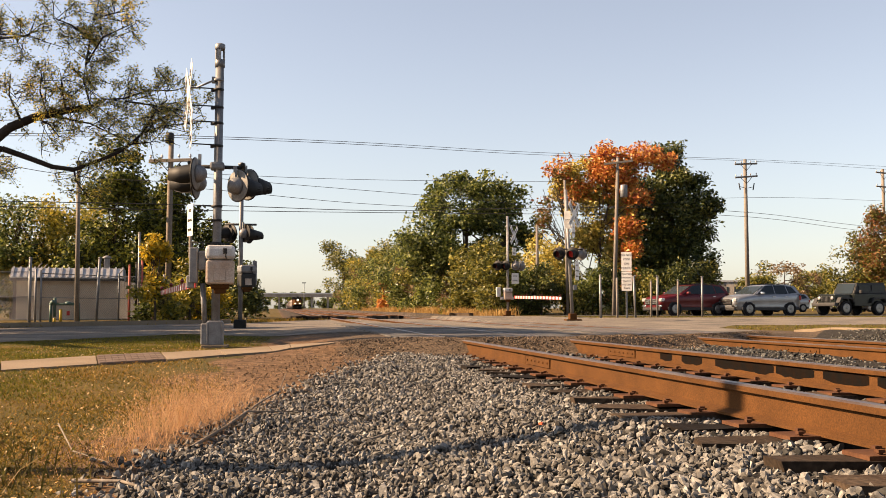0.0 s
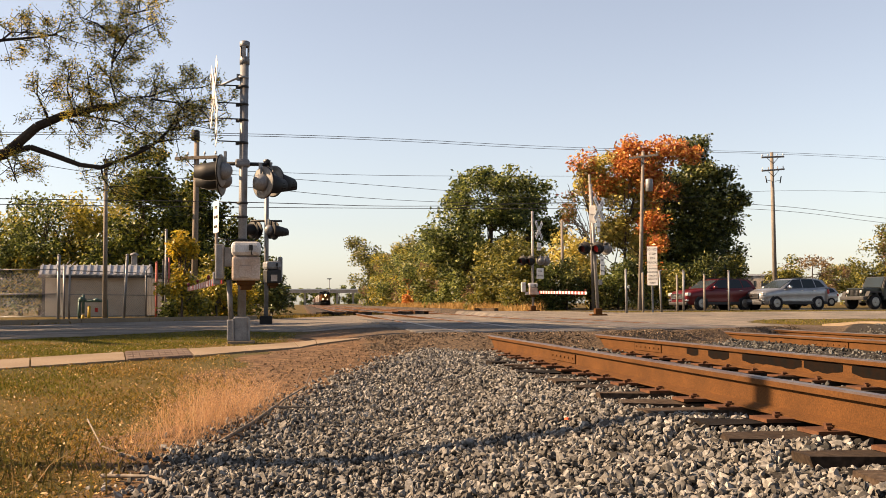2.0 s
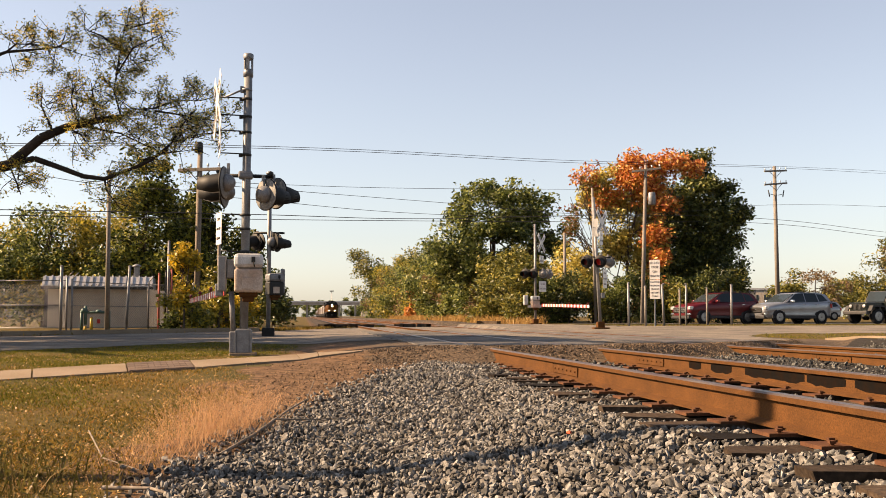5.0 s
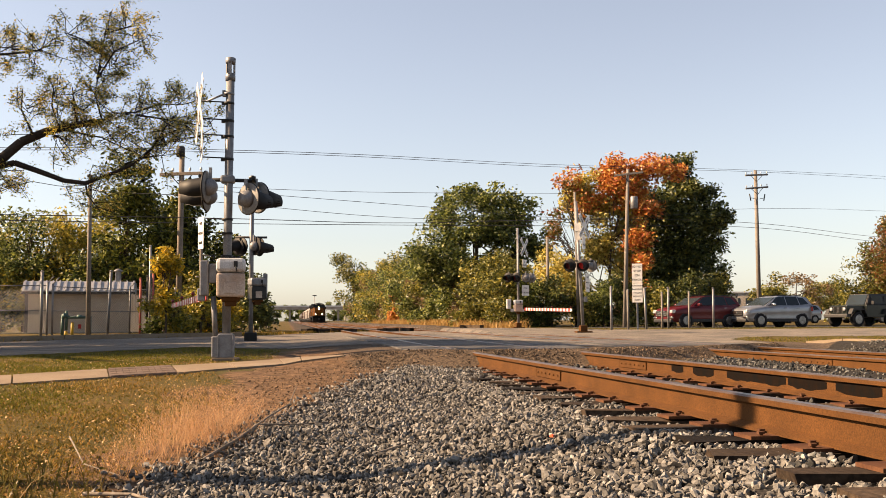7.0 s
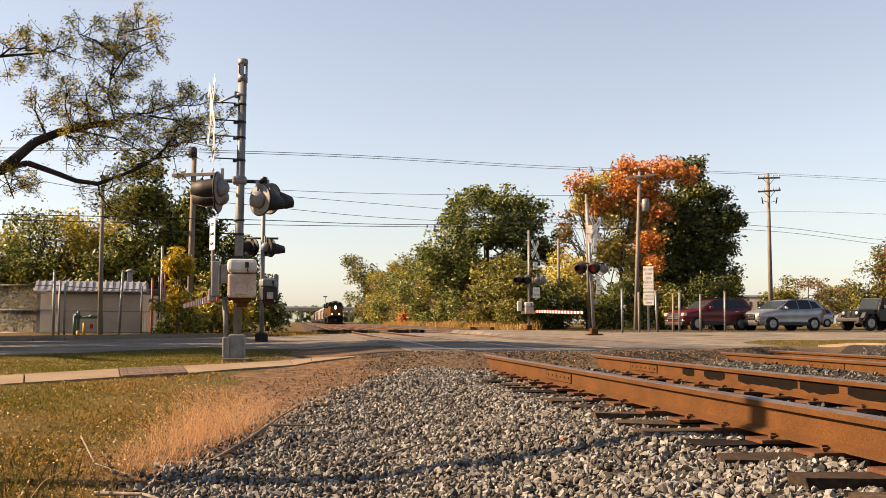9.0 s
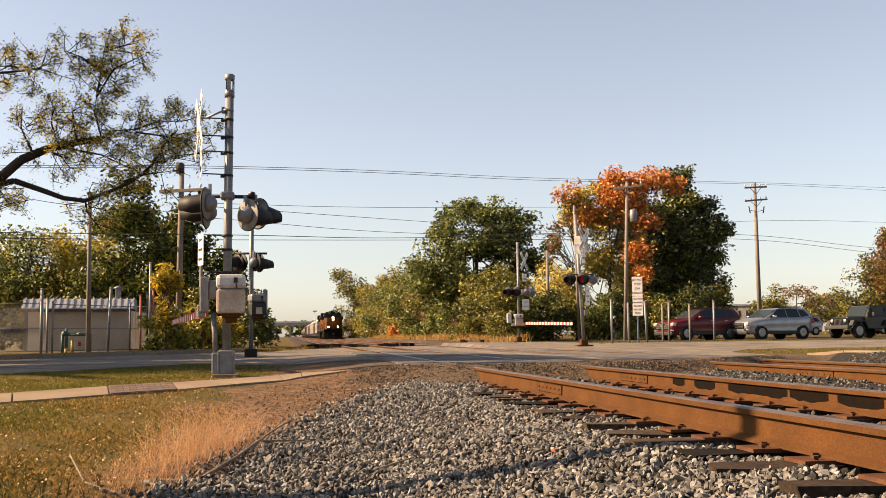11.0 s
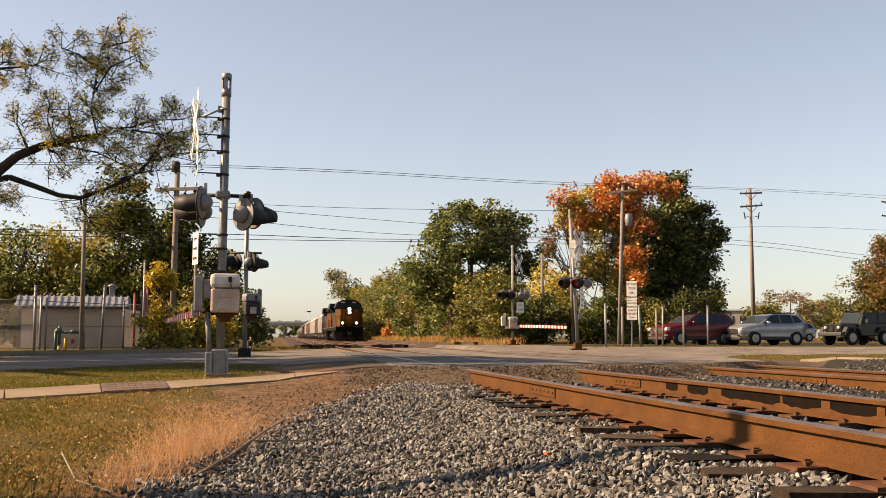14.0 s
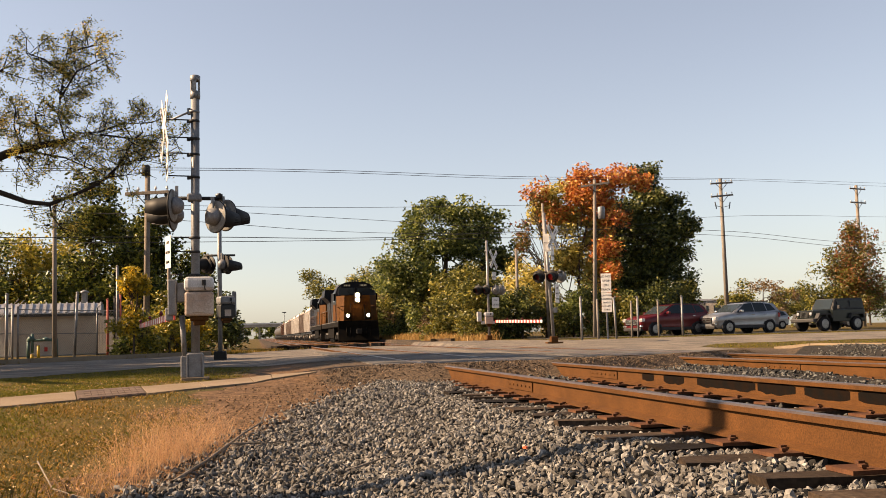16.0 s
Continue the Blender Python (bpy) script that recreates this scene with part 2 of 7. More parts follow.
def ground_mat():
    """Thin lawn soil, bare dirt, fine gravel and the shade-darkened bed under the stones, one running into the next."""
    m = mat("ground_soil", (0.052, 0.044, 0.011), 0.95, other=(0.095, 0.06, 0.017), scale=0.9, fine=45, amount=0.9, bump=0.6, depth=0.02)
    n, l = m.node_tree.nodes, m.node_tree.links
    b = n["Principled BSDF"]
    colour = b.inputs["Base Color"].links[0].from_socket
    tc = n.new("ShaderNodeTexCoord").outputs["Object"]
    # the bed's near-black pair has the stone gaps' shade painted in
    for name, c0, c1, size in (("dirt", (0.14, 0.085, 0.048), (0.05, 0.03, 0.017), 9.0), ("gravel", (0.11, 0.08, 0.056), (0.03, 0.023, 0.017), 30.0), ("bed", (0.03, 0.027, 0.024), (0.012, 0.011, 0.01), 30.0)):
        patch, rough = n.new("ShaderNodeTexNoise"), n.new("ShaderNodeTexNoise")
        patch.inputs["Scale"].default_value, rough.inputs["Scale"].default_value = size, 2.6
        patch.inputs["Detail"].default_value, rough.inputs["Detail"].default_value = 8, 6
        l.new(tc, patch.inputs["Vector"]), l.new(tc, rough.inputs["Vector"])
        two = n.new("ShaderNodeMix")
        two.data_type = "RGBA"
        two.inputs[6].default_value, two.inputs[7].default_value = (*c0, 1), (*c1, 1)
        spread = n.new("ShaderNodeMapRange")
        spread.inputs[1].default_value, spread.inputs[2].default_value = 0.36, 0.64
        l.new(patch.outputs[0], spread.inputs[0]), l.new(spread.outputs[0], two.inputs[0])
        at = n.new("ShaderNodeAttribute")
        at.attribute_name = name
        add = n.new("ShaderNodeMath")
        add.operation = "ADD"
        l.new(at.outputs["Fac"], add.inputs[0]), l.new(rough.outputs[0], add.inputs[1])
        step = n.new("ShaderNodeMapRange")
        step.inputs[1].default_value, step.inputs[2].default_value = 0.88, 1.12
        l.new(add.outputs[0], step.inputs[0])
        mix = n.new("ShaderNodeMix")
        mix.data_type = "RGBA"
        l.new(step.outputs[0], mix.inputs[0]), l.new(colour, mix.inputs[6]), l.new(two.outputs[2], mix.inputs[7])
        colour = mix.outputs[2]
    l.new(colour, b.inputs["Base Color"])
    return m


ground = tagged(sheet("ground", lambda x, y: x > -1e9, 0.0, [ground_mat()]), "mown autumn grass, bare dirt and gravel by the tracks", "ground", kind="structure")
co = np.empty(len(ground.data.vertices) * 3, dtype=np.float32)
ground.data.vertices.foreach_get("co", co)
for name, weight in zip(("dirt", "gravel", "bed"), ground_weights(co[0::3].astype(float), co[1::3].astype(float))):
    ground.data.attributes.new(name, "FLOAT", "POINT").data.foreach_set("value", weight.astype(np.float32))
road = tagged(sheet("road", lambda x, y: (y > road_near(x)) & (y < road_far(x)) & (x > -30) & (x < 60), 0.008, [ASPHALT]), "worn grey asphalt road over the level crossing", "road", kind="structure")
lot = tagged(sheet("parking_lot", lambda x, y: (y > 49) & (y < 58) & (x > 15) & (x < 60), 0.02, [LOT]), "dusty asphalt car park", "parking lot", kind="structure")

# ---- tracks ----
RAIL_OUTLINE = ((-0.07, 0), (0.07, 0), (0.07, 0.012), (0.012, 0.032), (0.009, 0.134), (0.036, 0.139), (0.037, 0.168), (0.028, 0.178), (-0.028, 0.178), (-0.037, 0.168), (-0.036, 0.139), (-0.009, 0.134), (-0.012, 0.032), (-0.07, 0.012))


def rail(parent, x, z_top, y0, y1):
    """One length of rail; a far length climbs with the line."""
    bm = bmesh.new()
    bm_prism(bm, [(a, b) for a, b in RAIL_OUTLINE], y0, y1)
    turn = Matrix(((0, 1, 0, x), (1, 0, 0, 0), (0, 0, 1, z_top - 0.178), (0, 0, 0, 1)))
    for v in bm.verts:
        v.co = turn @ v.co
        v.co.z += float(rise(v.co.y)) if y1 > 100 else 0.0
    ob = part("rail", bm, RUST, parent)
    ob.data.materials.append(RAIL_TOP)
    for p in ob.data.polygons:
        if p.normal.z > 0.5 and p.center.z > z_top - 0.01:
            p.material_index = 1
    return ob


def joint_bar(parent, x, y, z_top):
    """Splice plates with their bolts on both sides of the web."""
    for s in (-1, 1):
        bm = bmesh.new()
        bm_box(bm, x + s * 0.012, y - 0.46, z_top - 0.138, x + s * 0.02, y + 0.46, z_top - 0.058, 0.003)
        for k in range(6):
            bm_rod(bm, (x + s * 0.018, y - 0.38 + k * 0.152, z_top - 0.095), (x + s * 0.03, y - 0.38 + k * 0.152, z_top - 0.095), 0.011, n=6)
        part("joint_bar", bm, RUST, parent)


def track(name, x, z_top, y_end, far, joints, label):
    t = thing(name, label, "railway track", kind="")
    for s in (-0.754, 0.754):
        rail(t, x + s, z_top, -3.0, y_end)
        rail(t, x + s, z_top, y_end + 0.006, far)
    for s, y in joints:
        joint_bar(t, x + s, y, z_top)
    return t


track_1 = track("railway_track", TRACK_1, 0.0, 18.0, 700, ((-0.754, 9.7), (0.754, 11.6)), "rusty jointed railway track on wooden ties in ballast")
track_2 = track("railway_track", TRACK_2, Z_2, 18.0, 700, ((-0.754, 13.2),), "rusty second railway track carrying the train")

# ---- trees ----


def limb(pts, r0, r1, bm, n=7):
    """A bent tapered limb through the points."""
    k = len(pts) - 1
    for i in range(k):
        a, b = r0 + (r1 - r0) * i / k, r0 + (r1 - r0) * (i + 1) / k
        bm_rod(bm, pts[i], pts[i + 1], a, b, n, caps=False)


def leaf_cloud(points, size, spread, seed, flat=0.35, aspect=2.0):
    """Leaves, each a bent blade of four triangles' worth, scattered round the points."""
    r = np.random.default_rng(seed)
    n = len(points)
    c = points + np.clip(r.normal(0, 1, (n, 3)), -1.5, 1.5) * spread
    d = r.normal(0, 1, (n, 3))
    d[:, 2] *= 0.7
    d /= np.linalg.norm(d, axis=1)[:, None]
    u = r.normal(0, 1, (n, 3))
    u -= (u * d).sum(1)[:, None] * d
    u /= np.linalg.norm(u, axis=1)[:, None]
    w = np.cross(d, u)
    s = (size * r.uniform(0.6, 1.4, n))[:, None]
    tip, root = c + d * s, c - d * s
    side = s / aspect
    le, ri = c + u * side + w * side * flat, c - u * side + w * side * flat
    v = np.stack([root, le, tip, ri], 1).reshape(-1, 3)
    base = np.arange(n)[:, None] * 4
    return v, np.concatenate([base + [0, 1, 2], base + [0, 2, 3]])


def crown_points(blobs, n, r, shell=0.5):
    """n points in the blobs (x, y, z, rx, ry, rz), thicker towards each blob's skin, gathered in clumps."""
    vol = np.array([b[3] * b[4] * b[5] for b in blobs]) ** 0.75
    k, per = n // 14 + 1, 9
    boughs = k // per + 1
    which = r.choice(len(blobs), boughs, p=vol / vol.sum())
    d = r.normal(0, 1, (boughs, 3))
    d /= np.linalg.norm(d, axis=1)[:, None]
    rad = (shell + (1 - shell) * r.random(boughs))[:, None] * r.uniform(0.7, 1.2, (boughs, 1))
    b = np.array(blobs)[which]
    bough = b[:, :3] + d * rad * b[:, 3:]
    # each bough is a flat drooping tier of clumps
    off = np.clip(r.normal(0, 1, (boughs * per, 3)), -1.6, 1.6) * np.repeat(b[:, 3:], per, 0) * (0.24, 0.24, 0.11)
    clump = (np.repeat(bough, per, 0) + off)[:k]
    return np.repeat(clump, 14, 0)[:n]


def tree(name, label, base, height, blobs, leaf, n, size, seed, trunk_r=0.25, clump=0.35, limbs=9, bark=None, split=0.3, group=""):
    """blobs are relative to the base; limbs run from the trunk into them."""
    r = np.random.default_rng(seed)
    t = thing(name, label, "tree", pose(*base), group)
    bm = bmesh.new()
    top = Vector((r.normal(0, 0.25), r.normal(0, 0.25), height * 0.8))
    fork = Vector((0, 0, height * split))
    limb([Vector((0, 0, -0.15)), Vector((0, 0, 0.2)), fork, (fork + top) / 2 + Vector((r.normal(0, 0.3), r.normal(0, 0.3), 0)), top], trunk_r * 1.25, trunk_r * 0.2, bm, 9)
    for i in range(limbs):
        b = blobs[i % len(blobs)]
        d = r.normal(0, 1, 3)
        d /= np.linalg.norm(d)
        end = Vector((b[0] + d[0] * b[3] * 0.75, b[1] + d[1] * b[4] * 0.75, b[2] + d[2] * b[5] * 0.75))
        st = fork.lerp(top, r.random() * 0.6)
        mid = st.lerp(end, 0.5) + Vector((0, 0, -0.06 * height * r.random()))
        limb([st, mid, end], trunk_r * 0.28, 0.015, bm, 5)
        for _ in range(3):
            e2 = mid.lerp(end, r.random()) + Vector(r.normal(0, 0.045 * height, 3))
            limb([mid.lerp(end, r.random() * 0.6), e2], 0.03, 0.008, bm, 4)
    part("trunk", bm, bark or BARK, t)
    # smaller boughs break each mass's outline
    boughs = []
    for b in blobs:
        for _ in range(5):
            d = r.normal(0, 1, 3)
            d /= np.linalg.norm(d)
            k = r.uniform(0.28, 0.5)
            boughs.append((b[0] + d[0] * b[3] * 0.95, b[1] + d[1] * b[4] * 0.95, b[2] + d[2] * b[5] * 0.95, b[3] * k, b[4] * k, b[5] * k))
    pts = np.concatenate([crown_points(blobs, int(n * 0.62), r, 0.35), crown_points(boughs, int(n * 0.38), r, 0.2)])
    v, f = leaf_cloud(pts, size, clump, seed + 1)
    me = fast_mesh("crown", v, f, [leaf])
    c = new("crown", me)
    c.parent = t
    return t


def random_blobs(r, w, d, z0, z1, k, size):
    return [(r.uniform(-w, w) * (1 - 0.5 * i / k), r.uniform(-d, d), z0 + (z1 - z0) * (i + 0.5) / k, size * r.uniform(0.8, 1.3), size * r.uniform(0.8, 1.3), size * r.uniform(0.7, 1.0)) for i in range(k)]


G_DARK = leaf_mat("leaves_dark_green", ((0.012, 0.02, 0.006), (0.045, 0.06, 0.015), (0.17, 0.17, 0.04)), 0.12, 0.25)
G_MID = leaf_mat("leaves_mid_green", ((0.018, 0.03, 0.008), (0.08, 0.102, 0.023), (0.28, 0.29, 0.07)), 0.3, 0.3)
G_OLIVE = leaf_mat("leaves_olive", ((0.03, 0.036, 0.009), (0.115, 0.118, 0.025), (0.31, 0.26, 0.05)), 0.33, 0.3)
G_YELLOW = leaf_mat("leaves_yellow", ((0.08, 0.075, 0.012), (0.36, 0.28, 0.025), (0.72, 0.46, 0.03)), 0.35)
G_ORANGE = leaf_mat("leaves_orange", ((0.22, 0.05, 0.018), (0.47, 0.15, 0.035), (0.6, 0.35, 0.08)), 0.3, 0.3)
G_PINE = leaf_mat("needles_dark_green", ((0.01, 0.015, 0.004), (0.05, 0.066, 0.012), (0.25, 0.24, 0.035)), 0.2, 0.2)
G_MAPLE = leaf_mat("leaves_maple_yellow", ((0.13, 0.12, 0.028), (0.43, 0.36, 0.075), (0.65, 0.5, 0.13)), 0.42)
G_YARD = leaf_mat("leaves_yard_yellow_green", ((0.05, 0.06, 0.011), (0.22, 0.2, 0.03), (0.5, 0.37, 0.045)), 0.42)
G_RED = leaf_mat("leaves_red_brown", ((0.14, 0.035, 0.015), (0.17, 0.09, 0.02), (0.07, 0.08, 0.014), (0.1, 0.1, 0.018), (0.26, 0.08, 0.022)), 0.3)
G_BROWN = leaf_mat("leaves_brown", ((0.1, 0.06, 0.03), (0.17, 0.11, 0.05), (0.22, 0.15, 0.06)))
G_LOCUST = leaf_mat("leaves_locust", ((0.05, 0.06, 0.016), (0.25, 0.24, 0.05), (0.72, 0.48, 0.05)), 0.5)
LOCUST_BARK = mat("locust_bark", (0.0222, 0.0178, 0.0148), 0.95, other=(0.037, 0.0311, 0.0259), scale=3, fine=25, bump=0.5)


def spot(x, y):
    return (x, y, float(ground_z(x, y)))


rr = np.random.default_rng(21)
tree("tree", "broad green deciduous tree behind the crossing", spot(13.6, 74), 10.5,
     [(-3.7, 0, 4.6, 1.6, 2.2, 1.6), (-1.9, 0, 7.2, 2.0, 2.4, 2.2), (-0.9, 0, 9.2, 1.6, 1.8, 1.0), (1.2, 0, 9.5, 2.0, 2.0, 0.9), (3.0, 0, 8.3, 1.7, 2.0, 1.1), (0.6, 0, 7.0, 2.0, 2.2, 1.2), (4.6, 0, 6.2, 1.3, 1.6, 0.6), (3.4, 0, 4.8, 1.3, 1.6, 0.8), (-1.6, 0, 4.2, 2.2, 2.2, 1.6), (1.2, 0, 3.4, 2.4, 2.2, 1.4), (2.3, 0, 6.2, 1.7, 1.6, 1.2), (4.9, 0, 5.4, 1.1, 1.2, 0.6)], G_MID, 27000, 0.14, 31, 0.24, 0.28, 20)
tree("maple_tree", "maple turning orange and red, thin bare twigs at one side", spot(20.2, 63), 11.2,
     [(-2.1, 0, 9.3, 0.9, 1.0, 1.1), (0.7, 0, 10.4, 1.3, 1.3, 0.6), (2.4, 0, 10.1, 1.5, 1.4, 0.6), (3.8, -0.4, 9.9, 0.8, 1.0, 0.6), (1.2, -0.9, 8.3, 1.4, 0.7, 0.5), (2.6, -1.0, 7.3, 1.0, 0.7, 0.6), (0.7, -1.4, 2.6, 1.2, 0.7, 0.6), (2.4, -1.6, 1.9, 1.2, 0.6, 0.5), (2.0, -1.4, 4.0, 0.7, 0.6, 0.6), (0.4, 0, 9.2, 1.3, 1.2, 0.8), (-1.2, 0, 7.9, 0.9, 0.8, 0.6), (1.6, -0.6, 9.3, 1.5, 1.0, 0.7), (1.8, -1.2, 5.6, 0.8, 0.6, 0.6)], G_ORANGE, 9000, 0.12, 33, 0.12, 0.32, 10, split=0.1)
tree("maple_tree", "bare reddish maple stem with few leaves", spot(19.3, 63.2), 9.4,
     [(-2.4, 0, 8.4, 1.0, 0.8, 0.7), (-2.7, 0, 7.1, 0.9, 0.8, 0.4), (-1.6, 0, 9.2, 0.6, 0.6, 0.6), (-2.3, 0, 6.0, 0.9, 0.8, 0.5)], G_RED, 650, 0.12, 34, 0.06, 0.28, 14, split=0.12)
tree("maple_tree", "green and yellow maple foliage beside the orange one", spot(18.4, 63.8), 9.5,
     [(-1.0, 0, 3.6, 1.6, 1.6, 1.3), (-0.6, 0, 1.8, 1.8, 1.6, 1.3), (0.3, 0, 8.3, 0.9, 1.0, 0.9), (2.6, 0, 8.8, 1.4, 1.2, 0.9), (3.6, -0.5, 6.0, 1.2, 1.0, 1.3), (3.0, -0.5, 3.9, 1.5, 1.0, 1.3), (3.6, -0.6, 1.8, 1.6, 0.9, 1.0), (1.4, 0, 7.3, 1.2, 1.0, 1.0), (2.3, -0.3, 5.4, 1.2, 1.0, 1.2), (0.5, 0, 9.3, 1.0, 0.9, 0.6), (1.0, -0.6, 4.8, 1.2, 0.9, 1.1), (2.6, -0.8, 7.0, 1.4, 0.9, 1.3), (3.4, -0.8, 8.8, 1.1, 0.8, 0.9)], G_MAPLE, 21000, 0.12, 35, 0.1, 0.3, 9, split=0.12)
tree("tree", "dense dark green tree next to the car park", spot(25.6, 66), 11.5,
     [(0.4, 0, 10.4, 1.2, 1.4, 1.0), (0.9, 0, 8.8, 1.9, 2.2, 1.5), (-1.2, 0, 8.0, 1.6, 2.0, 1.6), (2.3, 0, 6.9, 1.7, 2.0, 1.3), (0.2, 0, 6.2, 2.4, 2.4, 2.2), (3.0, 0, 5.2, 1.5, 1.8, 1.0), (0.4, 0, 3.6, 2.6, 2.4, 1.8), (2.2, 0, 3.2, 1.7, 1.8, 1.2), (-1.8, -0.4, 4.6, 1.8, 1.8, 2.2)], G_DARK, 36000, 0.14, 37, 0.3, 0.28, 10)
# shrubs and trees along the far side of the tracks
for i in range(26):
    y = 62 + 130 * (i / 25) ** 1.3
    x = 11.4 + rr.uniform(1.4, 3.0) + 0.02 * (y - 70) if y > 66 else 13 + i * 1.1
    h = (2.6 + rr.uniform(0, 2.0)) if y < 88 else 5.0 + rr.uniform(0, 1.9) + (y - 88) * 0.03
    w = h * 0.42
    mats = (G_OLIVE, G_MID, G_YARD if y > 100 else G_OLIVE, G_OLIVE, G_BROWN, G_MID)
    tree("shrub" if h < 5 else "tree", ("overgrown shrub with %s leaves beside the line" if h < 5 else "tall trackside tree with %s leaves") % ("olive", "green", "yellowing" if y > 100 else "olive", "olive", "brown", "green")[i % 6], spot(x, y), h,
         random_blobs(rr, w * 0.9, w * 0.9, h * 0.12, h * 0.9, 6, w * 0.72), mats[i % 6], 7500, 0.08 + 0.0006 * y, 60 + i, 0.1, 0.16 + 0.002 * y, 8, group="trackside growth")
for i in range(9):
    x, y = 14.5 + i * 1.5, 60.5 + rr.uniform(-0.8, 0.8)
    h = rr.uniform(2.0, 3.6)
    tree("shrub", "dense green shrub at the road's edge", spot(x, y), h, random_blobs(rr, 0.9, 0.7, 0.3, h * 0.85, 5, 0.8), (G_MID, G_DARK, G_OLIVE)[i % 3], 3400, 0.095, 120 + i, 0.06, 0.25, 5, group="road edge shrubs")
tree("tree", "small tree with red and green autumn leaves", spot(43.6, 69), 8.3, [(0, 0, 2.6, 2.2, 2, 1.6), (0, 0, 4.4, 2.1, 2, 1.6), (0.3, 0, 6.2, 1.4, 1.4, 1.4), (0.2, 0, 7.4, 0.7, 0.7, 0.8)], G_RED, 9000, 0.11, 41, 0.15, 0.3, 10)
tree("tree", "small green tree with reddening top", spot(42.6, 70), 5.6, [(0, 0, 2.4, 2.0, 2, 1.6), (0, 0, 4.2, 1.6, 1.6, 1.4)], G_OLIVE, 7000, 0.11, 43, 0.15, 0.3, 8)
for i, (x, y, h, w, q, bare) in enumerate(((62, 118, 6.5, 3.4, G_BROWN, 1), (56, 112, 5.0, 2.6, G_OLIVE, 0), (66, 122, 5.2, 3.0, G_OLIVE, 0), (45, 125, 6.0, 3.0, G_OLIVE, 0), (41, 120, 4.6, 2.2, G_BROWN, 0), (52, 130, 6.2, 3.4, G_MID, 0), (74, 128, 5.5, 3.0, G_OLIVE, 0), (84, 130, 6.0, 3.5, G_MID, 0))):
    tree("tree", "half-bare brown tree beyond the car park" if bare else "distant autumn tree beyond the car park", spot(x, y), h, random_blobs(rr, w * 0.7, w * 0.7, h * 0.25, h * 0.85, 6, w * 0.55), q, 1400 if bare else 3400, 0.17, 150 + i, 0.15, 0.4, 16 if bare else 8)
tree("tree", "tall feathery olive tree rising over the trackside growth", spot(16.6, 262), 17, random_blobs(rr, 4.2, 4.0, 4.0, 15.6, 7, 3.2), G_OLIVE, 8000, 0.28, 57, 0.3, 0.9, 10)
tree("shrub", "narrow shrub turned orange red", spot(12.1, 116), 4.6, [(0, 0, 1.2, 0.7, 0.7, 1.0), (0.1, 0, 2.6, 0.6, 0.6, 0.9), (0.6, 0, 3.7, 0.6, 0.6, 0.6)], G_ORANGE, 1400, 0.2, 58, 0.06, 0.2, 5)
# growth on the near side of the tracks
tree("conifer_tree", "tall dark evergreen behind the equipment shed", spot(-8.1, 53.5), 8.9, [(0, 0, 1.2, 2.0, 1.8, 1.2), (0.1, 0, 2.9, 2.2, 1.8, 1.3), (0, 0, 4.7, 2.1, 1.7, 1.3), (-0.1, 0, 6.5, 1.7, 1.5, 1.2), (0, 0, 8.0, 1.1, 1.1, 1.0)], G_PINE, 15000, 0.12, 45, 0.16, 0.24, 12)
tree("conifer_tree", "dark evergreen with dense needles", spot(-5.6, 56), 8.0, [(0, 0, 1.2, 2.0, 1.8, 1.3), (0.1, 0, 3.1, 1.9, 1.7, 1.4), (0, 0, 4.9, 1.5, 1.5, 1.3), (0, 0, 6.8, 1.0, 1.0, 1.1)], G_PINE, 13000, 0.12, 46, 0.14, 0.24, 10)
tree("conifer_tree", "dark evergreen with dense needles", spot(-3.7, 58), 6.0, [(0, 0, 1.2, 1.6, 1.6, 1.3), (0, 0, 2.9, 1.5, 1.5, 1.3), (0, 0, 4.6, 1.0, 1.0, 1.1)], G_PINE, 8000, 0.11, 47, 0.12, 0.22, 8)
tree("bush", "dark rounded bush at the trackside", spot(-1.35, 45.6), 2.7, [(0, 0, 0.8, 0.95, 0.9, 0.9), (-0.2, 0, 1.7, 0.7, 0.8, 0.8), (0.4, 0, 0.5, 0.6, 0.6, 0.6)], G_DARK, 4200, 0.09, 48, 0.08, 0.16, 6)
tree("bush", "bright yellow autumn sapling", spot(-4.15, 36.5), 3.6, [(0, 0, 2.5, 0.34, 0.34, 0.4), (0.1, 0, 1.8, 0.42, 0.36, 0.4), (-0.05, 0, 1.2, 0.36, 0.34, 0.35)], G_YELLOW, 1900, 0.08, 49, 0.04, 0.14, 8)
for i, (x, y, h) in enumerate(((-3.9, 37, 1.7), (-3.1, 38, 1.9), (-2.4, 39.5, 1.4), (-4.4, 38.4, 1.5), (-3.5, 40, 2.6))):
    tree("bush", "untidy green and yellow bush beside the fence", spot(x, y), h, random_blobs(rr, 0.5, 0.5, 0.25, h * 0.8, 5, 0.5), (G_YARD, G_YARD, G_YELLOW, G_MID, G_YARD)[i], 1900, 0.08, 170 + i, 0.05, 0.16, 6, group="fence bushes")
for i in range(8):
    x, y = -24 + i * 1.9, 62 + rr.uniform(-3, 3)
    h = 6.2 + rr.uniform(-0.6, 0.8)
    tree("tree", "yellowing tree behind the fenced yard", spot(x, y), h, random_blobs(rr, 1.6, 1.4, 1.2, h * 0.88, 7, 1.5), (G_YARD, G_MID, G_YARD, G_YARD)[i % 4], 8500, 0.11, 190 + i, 0.14, 0.35, 9, group="yard trees")
